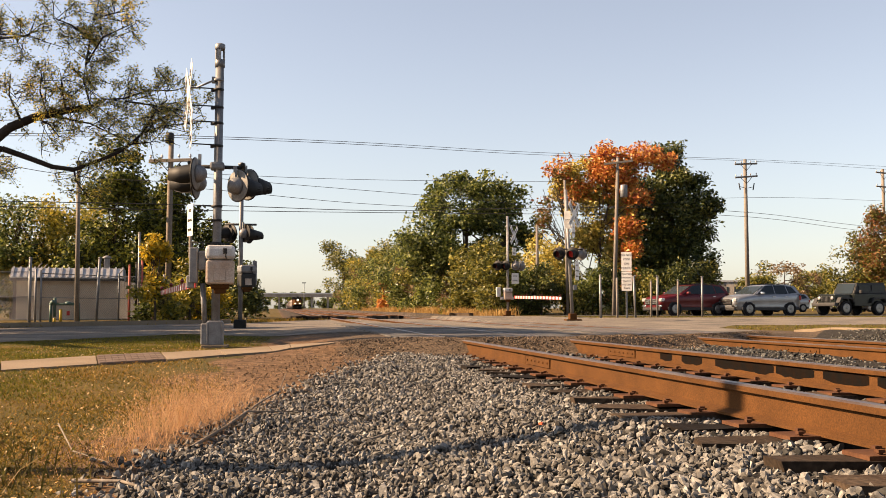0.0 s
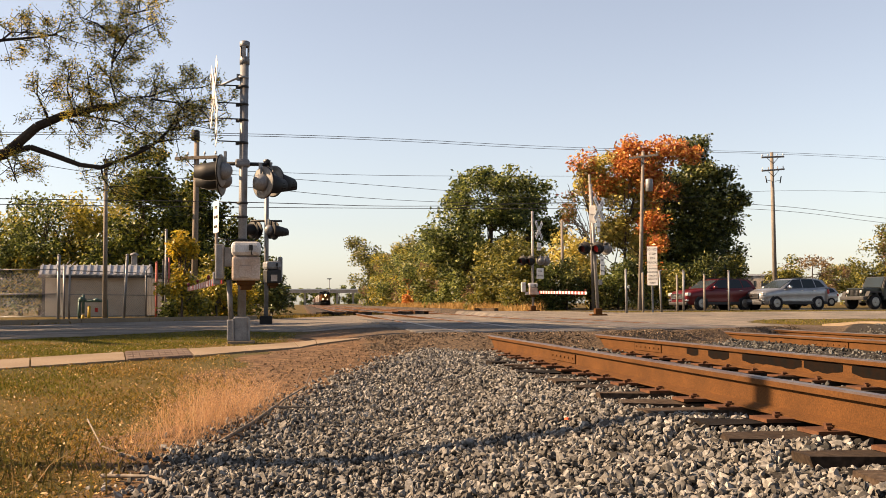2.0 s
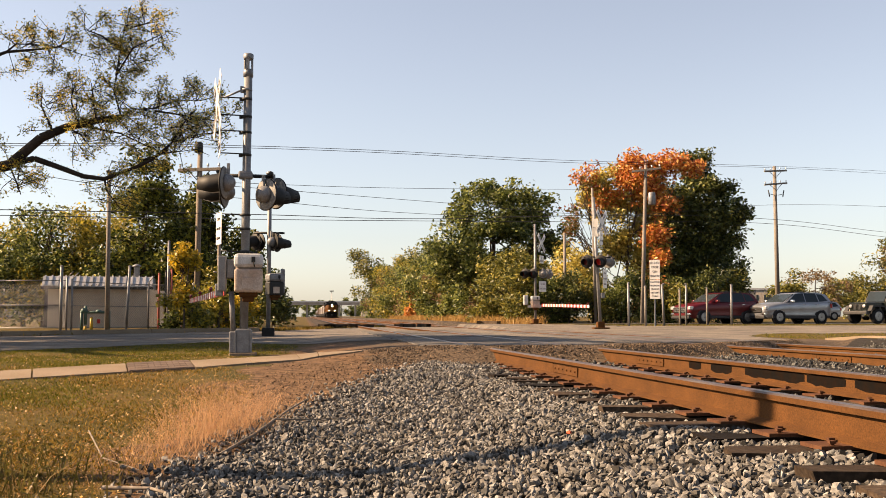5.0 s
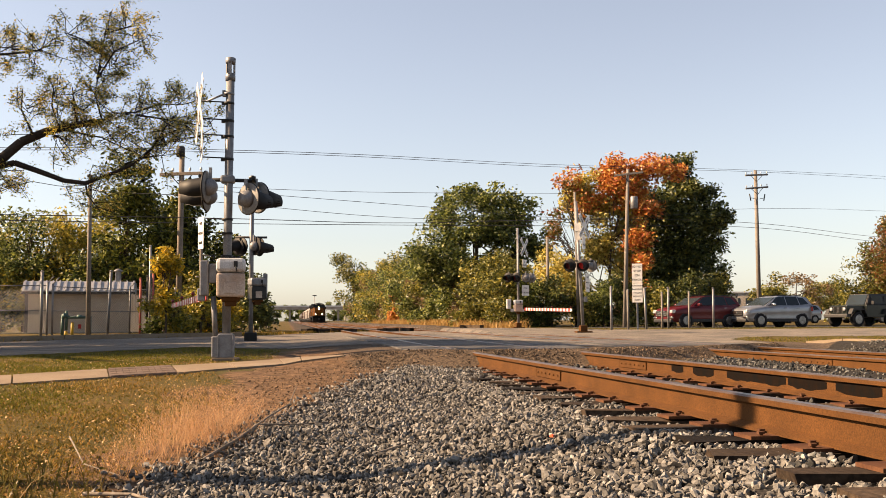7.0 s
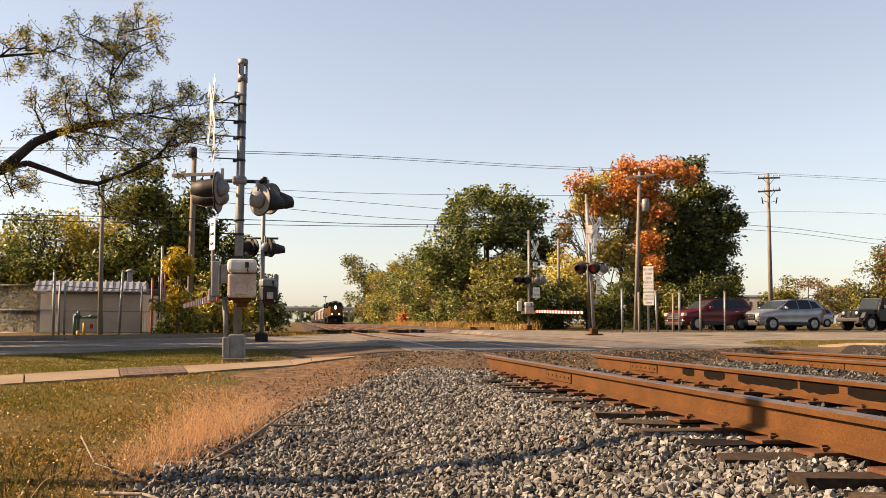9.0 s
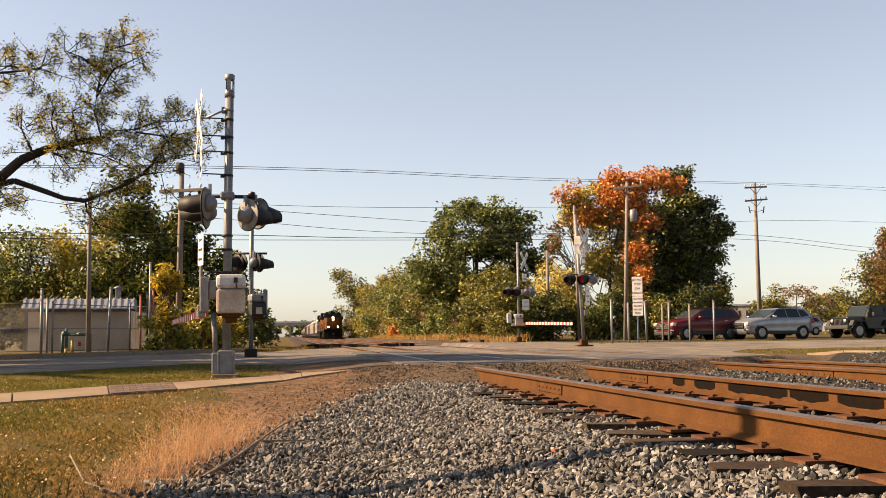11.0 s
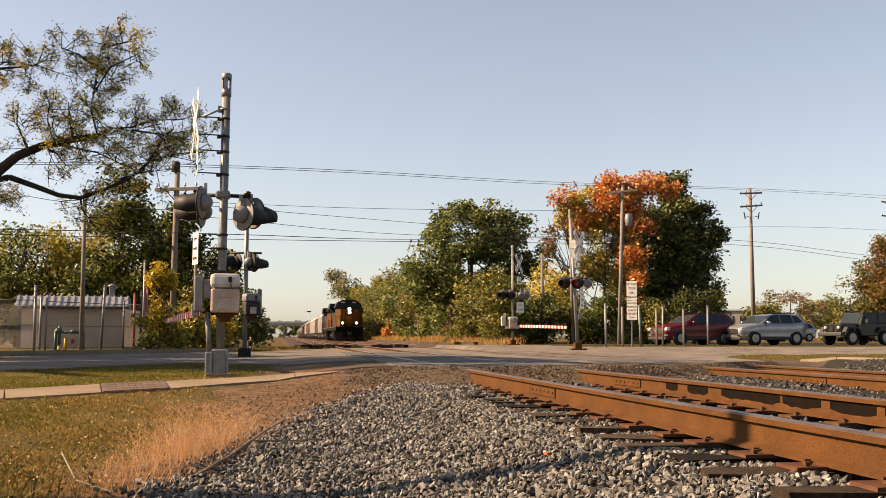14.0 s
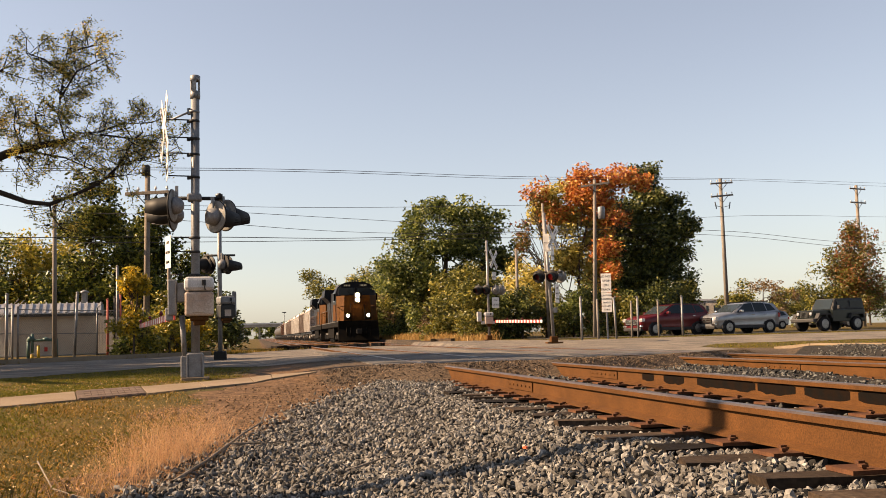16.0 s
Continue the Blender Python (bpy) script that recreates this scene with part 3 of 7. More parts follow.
for i in range(10):
    x, y = -3.2 - 1.7 * i + 0.0, 75 + i * 7.0
    h = 5 + rr.uniform(0, 2)
    tree("tree", "dark tree along the near side of the line", spot(x - 2, y), h, random_blobs(rr, 1.5, 1.5, 0.8, h * 0.88, 6, 1.5), (G_DARK, G_MID)[i % 2], 4500, 0.13, 210 + i, 0.12, 0.35, 6, group="near side trees")


tree("conifer_tree", "broad dark evergreen filling the yard's edge", spot(-6.6, 57), 7.4, [(0, 0, 1.4, 2.2, 1.8, 1.3), (0, 0, 3.2, 2.0, 1.7, 1.4), (0, 0, 5.0, 1.5, 1.4, 1.3), (0, 0, 6.4, 0.9, 0.9, 0.9)], G_PINE, 12000, 0.12, 59, 0.16, 0.26, 10)
# unseen trees, added out of view so that their shade falls over the verge and the road
for i, (x, y) in enumerate(((-12.6, 22.5), (-14.5, 28.5), (-15.5, 33.0), (-14.0, 25.0), (-16.5, 37.0))):
    tree("tree", "unseen leafy tree, added to shade the verge and road", spot(x, y), 13 if y < 27 else 9, random_blobs(rr, 2.4, 2.2, 4.0, 12.2 if y < 27 else 8.2, 9, 1.8), G_OLIVE, 10000, 0.13, 400 + i, 0.2, 0.35, 10, group="street trees")


def locust():
    """The honey locust: long drooping limbs, fine leaves in sprays at the twigs' ends."""
    r = np.random.default_rng(5)
    t = thing("locust_tree", "honey locust with sprawling dark limbs and thin yellowing leaves", "tree", pose(0, 0, 0))
    bm = bmesh.new()

    def at(u, v, back=0.0):
        return Vector((-4.93 + u * 0.01065, 19.0 + back, 0.396 + (531 - v) * 0.01049))
    trunk = [Vector((-9.2, 19.6, -0.4)), Vector((-9.1, 19.6, 1.2)), Vector((-8.6, 19.5, 2.6))]
    limb(trunk, 0.3, 0.2, bm, 10)
    limb([trunk[-1], at(-150, 300), at(-30, 270), at(20, 222), at(60, 203), at(110, 190), at(150, 182)], 0.12, 0.05, bm, 8)
    limb([at(-30, 270), at(10, 258), at(50, 272), at(90, 287), at(125, 291), at(170, 272), at(205, 255), at(235, 225)], 0.06, 0.022, bm, 7)
    limb([trunk[-1], at(-220, 180), at(-120, 110), at(-40, 75), at(30, 66)], 0.07, 0.015, bm, 7)
    limb([trunk[-1], at(-300, 150, 2), at(-330, 20, 3), at(-260, -160, 2)], 0.2, 0.06, bm, 7)
    limb([trunk[-1], at(-420, 170, -2), at(-520, 40, -2)], 0.16, 0.06, bm, 7)
    ends = []

    def sprout(a, b, k, reach, rad):
        for i in range(k):
            s = a.lerp(b, r.random())
            d = Vector((r.normal(0.25, 0.6), r.normal(0, 0.6), r.normal(0.35, 0.6))).normalized()
            m1 = s + d * reach * r.uniform(0.4, 0.7)
            e = m1 + (d + Vector((r.normal(0, 0.4), r.normal(0, 0.4), -0.1))).normalized() * reach * r.uniform(0.3, 0.6)
            limb([s, m1, e], rad, 0.006, bm, 4)
            ends.append((m1, e))
            for _ in range(3):
                q = m1.lerp(e, r.random())
                w = q + Vector(r.normal(0, 0.24 * reach, 3))
                limb([q, w], 0.008, 0.003, bm, 3)
                ends.append((q, w))
    stems = [(at(150, 182), at(140, 110)), (at(140, 110), at(152, 22)), (at(140, 110), at(215, 34)), (at(142, 60), at(85, 30)), (at(150, 30), at(205, 12)), (at(150, 182), at(205, 165)), (at(205, 165), at(292, 148)), (at(205, 170), at(325, 188)), (at(235, 225), at(312, 205)), (at(235, 225), at(275, 165)),
             (at(80, 198), at(70, 130)), (at(40, 215), at(20, 130)), (at(110, 190), at(100, 125)), (at(90, 200), at(200, 235)), (at(20, 66), at(50, 62)), (at(125, 291), at(150, 340)), (at(188, 256), at(250, 240)),
             (at(-40, 75), at(10, 60)), (at(-120, 110), at(-60, 20)), (at(-330, 20, 3), at(-200, 60)), (at(-260, -160, 2), at(-150, -180)), (at(-520, 40, -2), at(-420, -40)), (at(-30, 270), at(-10, 320)), (at(60, 203), at(100, 235))]
    for a, b in stems:
        limb([a, a.lerp(b, 0.5) + Vector((r.normal(0, 0.06), r.normal(0, 0.15), 0.05)), b], 0.02, 0.008, bm, 5)
        sprout(a, b, 13, 0.5, 0.007)
    part("trunk", bm, LOCUST_BARK, t)
    pts = []
    for a, b in ends:
        k = r.integers(5, 50)
        for s in r.random(k):
            pts.append(tuple(a.lerp(b, 0.2 + 0.9 * s)))
    v, f = leaf_cloud(np.array(pts), 0.025, 0.06, 6, aspect=2.6)
    c = new("crown", fast_mesh("crown", v, f, [G_LOCUST]))
    c.parent = t


locust()
TIE_Y = [-2.82 + 0.56 * i for i in range(9)] + [2.22, 2.75, 3.32, 3.83, 4.46, 4.98, 5.58, 6.1, 6.72, 7.4] + [7.4 + 0.56 * i for i in range(1, 12)]


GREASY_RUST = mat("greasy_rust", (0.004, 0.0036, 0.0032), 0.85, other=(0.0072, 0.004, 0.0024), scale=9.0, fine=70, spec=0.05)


def tie_mesh(seed):
    r = np.random.default_rng(seed)
    bm = bmesh.new()
    bm_box(bm, -1.3, -0.115, -0.17, 1.3, 0.115, 0.0)
    bmesh.ops.subdivide_edges(bm, edges=[e for e in bm.edges if abs(e.verts[0].co.x - e.verts[1].co.x) > 1], cuts=6)
    for v in bm.verts:
        v.co += Vector((r.normal(0, 0.018), r.normal(0, 0.011), r.normal(0, 0.006)))
    me = bpy.data.meshes.new("tie")
    bm.to_mesh(me)
    bm.free()
    me.materials.append(TIE)
    return me


def plate_mesh():
    """A tie plate with two spikes and their heads."""
    bm = bmesh.new()
    bm_box(bm, -0.22, -0.1, 0.0, 0.22, 0.1, 0.018)
    for x, y in ((-0.095, 0.05), (0.095, -0.05), (-0.15, -0.06)):
        bm_box(bm, x - 0.009, y - 0.009, 0.0, x + 0.009, y + 0.009, 0.03)
        bm_box(bm, x - 0.015, y - 0.014, 0.026, x + 0.015, y + 0.014, 0.038)
    me = bpy.data.meshes.new("tie_plate")
    bm.to_mesh(me)
    bm.free()
    me.materials.append(PLATE_RUST)
    return me


tie_meshes, plate = [tie_mesh(s) for s in range(5)], plate_mesh()
for t, x, z, ys in ((track_1, TRACK_1, 0.0, TIE_Y), (track_2, TRACK_2, Z_2, [2.0 + 0.56 * i for i in range(28)])):
    for i, y in enumerate(ys):
        ob = new("tie", tie_meshes[i % 5])
        ob.parent = t
        ob.matrix_basis = pose(x + rng.normal(0, 0.035), y, z - 0.193, 0, 0, rng.normal(0, 1.2))
        for s in (-0.754, 0.754):
            ob = new("tie_plate", plate)
            ob.parent = t
            ob.matrix_basis = pose(x + s, y, z - 0.192)
    for y in np.arange(24 if x < 5 else 27, 75, 0.56):
        ob = new("tie", tie_meshes[int(y * 7) % 5])
        ob.parent = t
        ob.matrix_basis = pose(x, float(y), z - 0.19, 0, 0, rng.normal(0, 1.0))
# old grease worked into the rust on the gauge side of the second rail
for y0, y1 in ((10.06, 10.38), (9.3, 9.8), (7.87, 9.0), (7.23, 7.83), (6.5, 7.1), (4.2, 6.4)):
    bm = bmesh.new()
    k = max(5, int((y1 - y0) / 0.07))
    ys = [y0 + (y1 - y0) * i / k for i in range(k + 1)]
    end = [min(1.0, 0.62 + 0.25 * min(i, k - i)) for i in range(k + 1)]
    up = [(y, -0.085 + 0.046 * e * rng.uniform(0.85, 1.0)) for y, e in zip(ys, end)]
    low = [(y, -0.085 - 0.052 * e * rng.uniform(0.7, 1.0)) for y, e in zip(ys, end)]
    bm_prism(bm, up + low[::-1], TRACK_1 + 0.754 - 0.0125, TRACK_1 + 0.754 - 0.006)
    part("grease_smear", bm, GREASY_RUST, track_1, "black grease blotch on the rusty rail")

# ---- ballast stones ----


def stone_variants(k, seed):
    out = []
    r = np.random.default_rng(seed)
    for _ in range(k):
        bm = bmesh.new()
        for p in r.normal(0, 1, (13, 3)):
            p = p / np.linalg.norm(p) * r.uniform(0.9, 1.05)
            bm.verts.new(p * (1.15, 0.85, 0.6))
        res = bmesh.ops.convex_hull(bm, input=bm.verts)
        loose = [v for v in bm.verts if not v.link_faces]
        bmesh.ops.delete(bm, geom=loose, context="VERTS")
        bmesh.ops.triangulate(bm, faces=bm.faces)
        bmesh.ops.recalc_face_normals(bm, faces=bm.faces)
        bm.verts.index_update()
        out.append((np.array([v.co for v in bm.verts]), np.array([[v.index for v in f.verts] for f in bm.faces])))
        bm.free()
    return out


GRIT = mat("brown_grit", (0.21, 0.145, 0.09), 0.9, other=(0.0879, 0.0574, 0.037), scale=5, fine=60, by="island")
STONES = stone_variants(14, 3)


def scatter(shapes, pos, size, r, flat=1.0):
    """Joins a turned copy of a random shape at each position into one vertex and face list."""
    vs, fs, k = [], [], 0
    which = r.integers(0, len(shapes), len(pos))
    for s in range(len(shapes)):
        sel = np.where(which == s)[0]
        if not len(sel):
            continue
        v, f = shapes[s]
        q = r.normal(0, 1, (len(sel), 4))
        q /= np.linalg.norm(q, axis=1)[:, None]
        w, x, y, z = q.T
        rot = np.stack([1 - 2 * (y * y + z * z), 2 * (x * y - z * w), 2 * (x * z + y * w), 2 * (x * y + z * w), 1 - 2 * (x * x + z * z), 2 * (y * z - x * w), 2 * (x * z - y * w), 2 * (y * z + x * w), 1 - 2 * (x * x + y * y)], -1).reshape(-1, 3, 3)
        pts = np.einsum("nij,vj->nvi", rot, v) * size[sel][:, None, None] + pos[sel][:, None, :]
        vs.append(pts.reshape(-1, 3))
        fs.append((f[None] + (np.arange(len(sel)) * len(v))[:, None, None]).reshape(-1, 3) + k)
        k += len(sel) * len(v)
    return np.concatenate(vs), np.concatenate(fs)


def gravel_edge(y):
    return np.interp(y, [2, 5.69, 6.57, 7.59, 8.54, 9.31, 10.18, 11, 12.5, 13.4], [-0.75, -0.67, -0.48, -0.19, 0.05, 0.36, 0.61, 0.9, 1.44, 1.9])


def stone_field(n, x0, x1, y0, y1, seed, lo, hi):
    r = np.random.default_rng(seed)
    x, y = r.uniform(x0, x1, n), r.uniform(y0, y1, n)
    keep = (x > gravel_edge(y) + r.normal(0, 0.16, n)) & (y < hump_line(x) - 0.75 + r.normal(0, 0.12, n))
    for c, ys in ((TRACK_1, np.array(TIE_Y)), (TRACK_2, np.array([2.0 + 0.56 * i for i in range(28)]))):
        near = np.abs(y[:, None] - ys[None]).min(1)
        keep &= ~((np.abs(x - c) < 1.3) & (near < 0.118) & (r.random(n) > 0.06))
        keep &= np.abs(np.abs(x - c) - 0.754) > 0.085
    x, y = x[keep], y[keep]
    s = r.uniform(lo, hi, len(x)) * np.where(r.random(len(x)) > 0.94, 1.45, 1.0)
    lump = 0.010 * np.sin(x * 5 + y * 2) + 0.008 * np.sin(y * 6.3 - x * 3)
    z = ground_z(x, y) + r.uniform(-0.008, 0.04, len(x)) + lump - np.where(x > TRACK_1 + 0.754, 0.028, np.where(np.abs(x - TRACK_1) < 1.6, 0.015, 0.0))
    return np.stack([x, y, z], -1), s


sp1, ss1 = stone_field(104000, -1.4, 2.4, 2.9, 13.6, 11, 0.0105, 0.0245)
sp2, ss2 = stone_field(66000, 2.0, 15.0, 3.0, 19.0, 12, 0.015, 0.033)
sp3, ss3 = stone_field(26000, -1.4, 11.0, -3.0, 3.0, 13, 0.018, 0.036)
close = (sp1[:, 1] < 4.75) & (sp1[:, 0] > 0.1) & (sp1[:, 0] < 1.9) & (sp1[:, 1] > 3.7)
ids = np.where(close)[0][:300]
rest = np.ones(len(sp1), bool)
rest[ids] = False
ballast = tagged(new("ballast", fast_mesh("ballast", *scatter(STONES, sp1[rest], ss1[rest], rng), [STONE])), "loose paler grey crushed-stone ballast", "ballast", kind="stuff")
tagged(new("ballast", fast_mesh("ballast", *scatter(STONES, np.concatenate([sp2, sp3]), np.concatenate([ss2, ss3]), rng), [STONE_GREY])), "dark grey ballast stones between the ties", "ballast", kind="stuff")
piece = []
for v, f in STONES:
    piece.append(fast_mesh("stone", v, f, [STONE_PIECE]))
for i in ids:
    ob = new("stone", piece[i % len(piece)])
    ob.parent = ballast
    ob.matrix_basis = pose(*[float(c) for c in sp1[i]], *[float(a) for a in rng.uniform(0, 360, 3)]) @ Matrix.Scale(float(ss1[i]), 4)
# finer gravel over the apron beside the crossing
r = np.random.default_rng(15)
gx, gy = r.uniform(-0.9, 7.5, 36000), r.uniform(8.0, 19.5, 36000)
ok = (gx > np.interp(gy, [8, 9.5, 11, 13, 15, 19], [-0.6, -0.5, -0.5, -0.2, 0.5, 0.9]) + r.normal(0, 0.45, gx.size)) & (gy < road_near(gx) + 0.1) & (gy < hump_line(gx) + 1.4) & ~((gx > 2.0) & (gy < hump_line(gx) - 1.2))
gx, gy = gx[ok], gy[ok]
tagged(new("gravel", fast_mesh("gravel", *scatter(STONES[:6], np.stack([gx, gy, ground_z(gx, gy) + 0.004], -1), 0.004 + 0.011 * r.random(gx.size) ** 2, r), [GRIT])), "fine brownish gravel on the crossing apron", "gravel", kind="stuff")

# broken asphalt edge round the rails
hx = r.uniform(0.9, 9.6, 15000)
hy = hump_line(hx) + r.uniform(-0.75, 1.3, hx.size)
ok = (np.abs(np.abs(hx - TRACK_1) - 0.754) > 0.1) & (np.abs(np.abs(hx - TRACK_2) - 0.754) > 0.1)
hx, hy = hx[ok], hy[ok]
RUBBLE = mat("asphalt_rubble", (0.12, 0.09, 0.065), 0.95, other=(0.05, 0.04, 0.032), scale=5, fine=60, by="island")
tagged(new("asphalt_rubble", fast_mesh("asphalt_rubble", *scatter(STONES[:8], np.stack([hx, hy, ground_z(hx, hy) + 0.004], -1), 0.005 + 0.016 * r.random(hx.size) ** 2, r), [RUBBLE])), "crumbling dark asphalt edge of the crossing", "rubble", kind="stuff")

# ---- sidewalk ----


def walk_point(s, side):
    """Along the footway from its left end (0) to the tip (1); side 0 near, 1 far."""
    ns, fs = [0, 0.5, 0.68, 0.82, 0.9, 1], [0, 0.5, 0.68, 0.82, 0.9, 1]
    nx, ny = np.interp(s, ns, [-6.5, -2.79, -1.26, -0.29, 0.2, 0.79]), np.interp(s, ns, [8.2, 11.12, 12.34, 13.8, 14.35, 14.6])
    fx, fy = np.interp(s, fs, [-6.9, -3.08, -1.52, -0.45, 0.2, 0.84]), np.interp(s, fs, [8.7, 12.28, 14.12, 15.5, 15.95, 14.75])
    x, y = (nx, ny) if side == 0 else (fx, fy)
    return float(x), float(y), float(ground_z(x, y)) + 0.022


sidewalk = thing("sidewalk", "pale concrete footway with a red paver band", "sidewalk", kind="structure")
cuts = [0.0, 0.13, 0.26, 0.39, 0.5, 0.6, 0.68, 0.77, 0.86, 0.9, 1.0]
for i, (a, b) in enumerate(zip(cuts, cuts[1:])):
    bm = bmesh.new()
    g = 0.0008
    top = [bm.verts.new(walk_point(s, d)) for s, d in ((a + g, 0), (b - g, 0), (b - g, 1), (a + g, 1))]
    low = [bm.verts.new(v.co - Vector((0, 0, 0.12))) for v in top]
    bm.faces.new(top)
    for k in range(4):
        bm.faces.new((top[k], low[k], low[(k + 1) % 4], top[(k + 1) % 4]))
    if i == 5:
        band = part("paver_band", bm, RED_PAVER, sidewalk, "dark red tactile pavers")
        for u in range(10):
            for w in range(4):
                bm = bmesh.new()
                q = []
                for du, dw in ((0.06, 0.06), (0.94, 0.06), (0.94, 0.94), (0.06, 0.94)):
                    s, k = a + 0.0015 + (b - a - 0.003) * (u + du) / 10, (w + dw) / 4
                    q.append(Vector(walk_point(s, 0)).lerp(Vector(walk_point(s, 1)), k))
                top = [bm.verts.new(v + Vector((0, 0, 0.008))) for v in q]
                low = [bm.verts.new(v - Vector((0, 0, 0.01))) for v in q]
                bm.faces.new(top)
                for k in range(4):
                    bm.faces.new((top[k], low[k], low[(k + 1) % 4], top[(k + 1) % 4]))
                part("paver", bm, RED_PAVER, band)
    else:
        part("slab", bm, CONCRETE, sidewalk)

# ---- grass and weeds ----
BLADE = leaf_mat("grass_blades", ((0.035, 0.033, 0.006), (0.105, 0.082, 0.013), (0.21, 0.13, 0.024), (0.34, 0.2, 0.05)), 0.25, 0.06)
BLADE_GREEN = leaf_mat("green_grass_blades", ((0.035, 0.045, 0.006), (0.1, 0.1, 0.014), (0.22, 0.17, 0.026)), 0.25, 0.06)
WISP = leaf_mat("dry_wispy_grass", ((0.34, 0.18, 0.09), (0.46, 0.27, 0.14), (0.55, 0.36, 0.2)), 0.4, 0.06)
TAN = leaf_mat("tan_dry_grass", ((0.22, 0.13, 0.045), (0.34, 0.2, 0.065), (0.4, 0.27, 0.11)), 0.35, 0.06)
WEED = leaf_mat("weed_leaves", ((0.06, 0.05, 0.015), (0.09, 0.08, 0.02), (0.16, 0.1, 0.04)), 0.3, 0.06)
LITTER = leaf_mat("fallen_leaves", ((0.3, 0.13, 0.04), (0.45, 0.28, 0.1), (0.6, 0.45, 0.28)), 0.2, 0.06)


def blades(name, x, y, h, width, material, seed, label, lean=0.35, category="grass", z=None):
    r = np.random.default_rng(seed)
    n = len(x)
    z = ground_z(x, y) if z is None else z
    a = r.uniform(0, math.tau, n)
    hh = h * r.uniform(0.5, 1.4, n)
    dx, dy = r.normal(0, lean, n) * hh, r.normal(0, lean, n) * hh
    c = np.stack([x, y, z - 0.01], -1)
    s = np.stack([np.cos(a) * width, np.sin(a) * width, np.zeros(n)], -1)
    mid = c + np.stack([dx * 0.4, dy * 0.4, hh * 0.6], -1)
    tip = c + np.stack([dx, dy, hh], -1)
    v = np.stack([c - s, c + s, mid + s * 0.7, mid - s * 0.7, tip], 1).reshape(-1, 3)
    b = np.arange(n)[:, None] * 5
    f = [tuple(q) for q in b + [0, 1, 2, 3]] + [tuple(q) for q in b + [3, 2, 4]]
    return tagged(new(name, fast_mesh(name, v, f, [material])), label, category, kind="stuff")


def on_walk(x, y):
    near = np.interp(x, [-6.5, -2.79, -1.26, -0.29, 0.2, 0.79], [8.2, 11.12, 12.34, 13.8, 14.35, 14.6])
    far = np.interp(x, [-6.9, -3.08, -1.52, -0.45, 0.2, 0.84], [8.7, 12.28, 14.12, 15.5, 15.95, 14.75])
    return (y > near) & (y < far)


r = np.random.default_rng(17)
n = 250000
y = 4.2 + 30 * r.random(n) ** 1.7
x = -0.3 * y - 1.0 + r.random(n) * (0.3 * y + 1.4)
patch = np.sin(x * 1.9 + 0.7 * np.sin(y * 1.3)) + np.sin(y * 1.6 + x * 0.8) + r.normal(0, 0.7, n)
edge = np.interp(y, [2, 5.7, 7.6, 9.3, 11, 13, 15, 17], [-0.9, -0.85, -0.5, -0.4, -0.4, -0.9, -0.8, -0.1])
ok = (x < edge - np.abs(r.normal(0, 0.35, n))) & ~on_walk(x, y) & (y < road_near(x) - 0.1)
verge = y > np.interp(x, [-6.9, -3.08, -1.52, -0.26, 0.1], [8.7, 12.28, 14.12, 16.93, 18.0])
green = ok & ((patch > 1.2) | (verge & (patch > -1.2)))
dry = ok & ~green & (r.random(n) < np.where(patch < -1.4, 0.3, 0.8))
blades("grass", x[green], y[green], 0.03 + 0.0 * x[green], 0.0055, BLADE_GREEN, 18, "short green lawn grass", 0.7)
blades("grass", x[dry], y[dry], 0.026 + 0.0 * x[dry], 0.005, BLADE, 19, "short dry yellowing grass", 0.8)
k = 26000
x, y = r.uniform(-9, 5.0, k), r.uniform(29, 60, k)
ok = (y > road_far(x)) & (y < road_far(x) + 7 + 0.0 * x) & (x < 3.0 + 0.02 * y)
blades("grass", x[ok], y[ok], 0.1 + 0.0 * x[ok], 0.014, BLADE, 20, "strip of dry grass along the far kerb", 0.6)
x, y = r.uniform(11.5, 45, 60000), r.uniform(20, 52, 60000)
ok = ((y > road_far(x)) & (y < 49)) | ((y < road_near(x)) & (y > np.interp(x, [11, 12, 45], [21, 20, 17])))
blades("grass", x[ok], y[ok], 0.035 + 0.0 * x[ok], 0.009, BLADE_GREEN, 22, "short green roadside grass strip")
x, y = r.uniform(10.6, 16, 9000), r.uniform(56, 130, 9000)
x = 10.4 + (x - 10.4) * 0.55 + 0.0 * y
blades("tall_dry_grass", x, y, 0.36 + 0.14 * np.sin(y * 0.7) * np.sin(y * 0.23 + x), 0.02, TAN, 23, "tall tan dry grass along the tracks", 0.4)
# wispy reddish clump of dead grass at the gravel's edge
k = 1100
cx, cy = r.normal(0, 1, k), r.normal(0, 1, k)
x, y = -0.62 + cx * 0.19 + cy * 0.17, 7.2 + cy * 0.66 + cx * 0.1
blades("dead_grass_clump", x, y, 0.34 * np.exp(-0.28 * (cx ** 2 + cy ** 2)) + 0.05, 0.0011, WISP, 25, "wispy reddish clump of dead grass", 0.75)
hx, hy = np.repeat(x, 3), np.repeat(y, 3)
hz = ground_z(hx, hy) + np.repeat(0.34 * np.exp(-0.28 * (cx ** 2 + cy ** 2)), 3) * r.uniform(0.3, 1.15, hx.size)
v, f = leaf_cloud(np.stack([hx, hy, hz], -1), 0.006, 0.035, 27, aspect=2.4)
tagged(new("seed_heads", fast_mesh("seed_heads", v, f, [WISP])), "fine dry seed heads of the dead grass", "grass", kind="stuff")
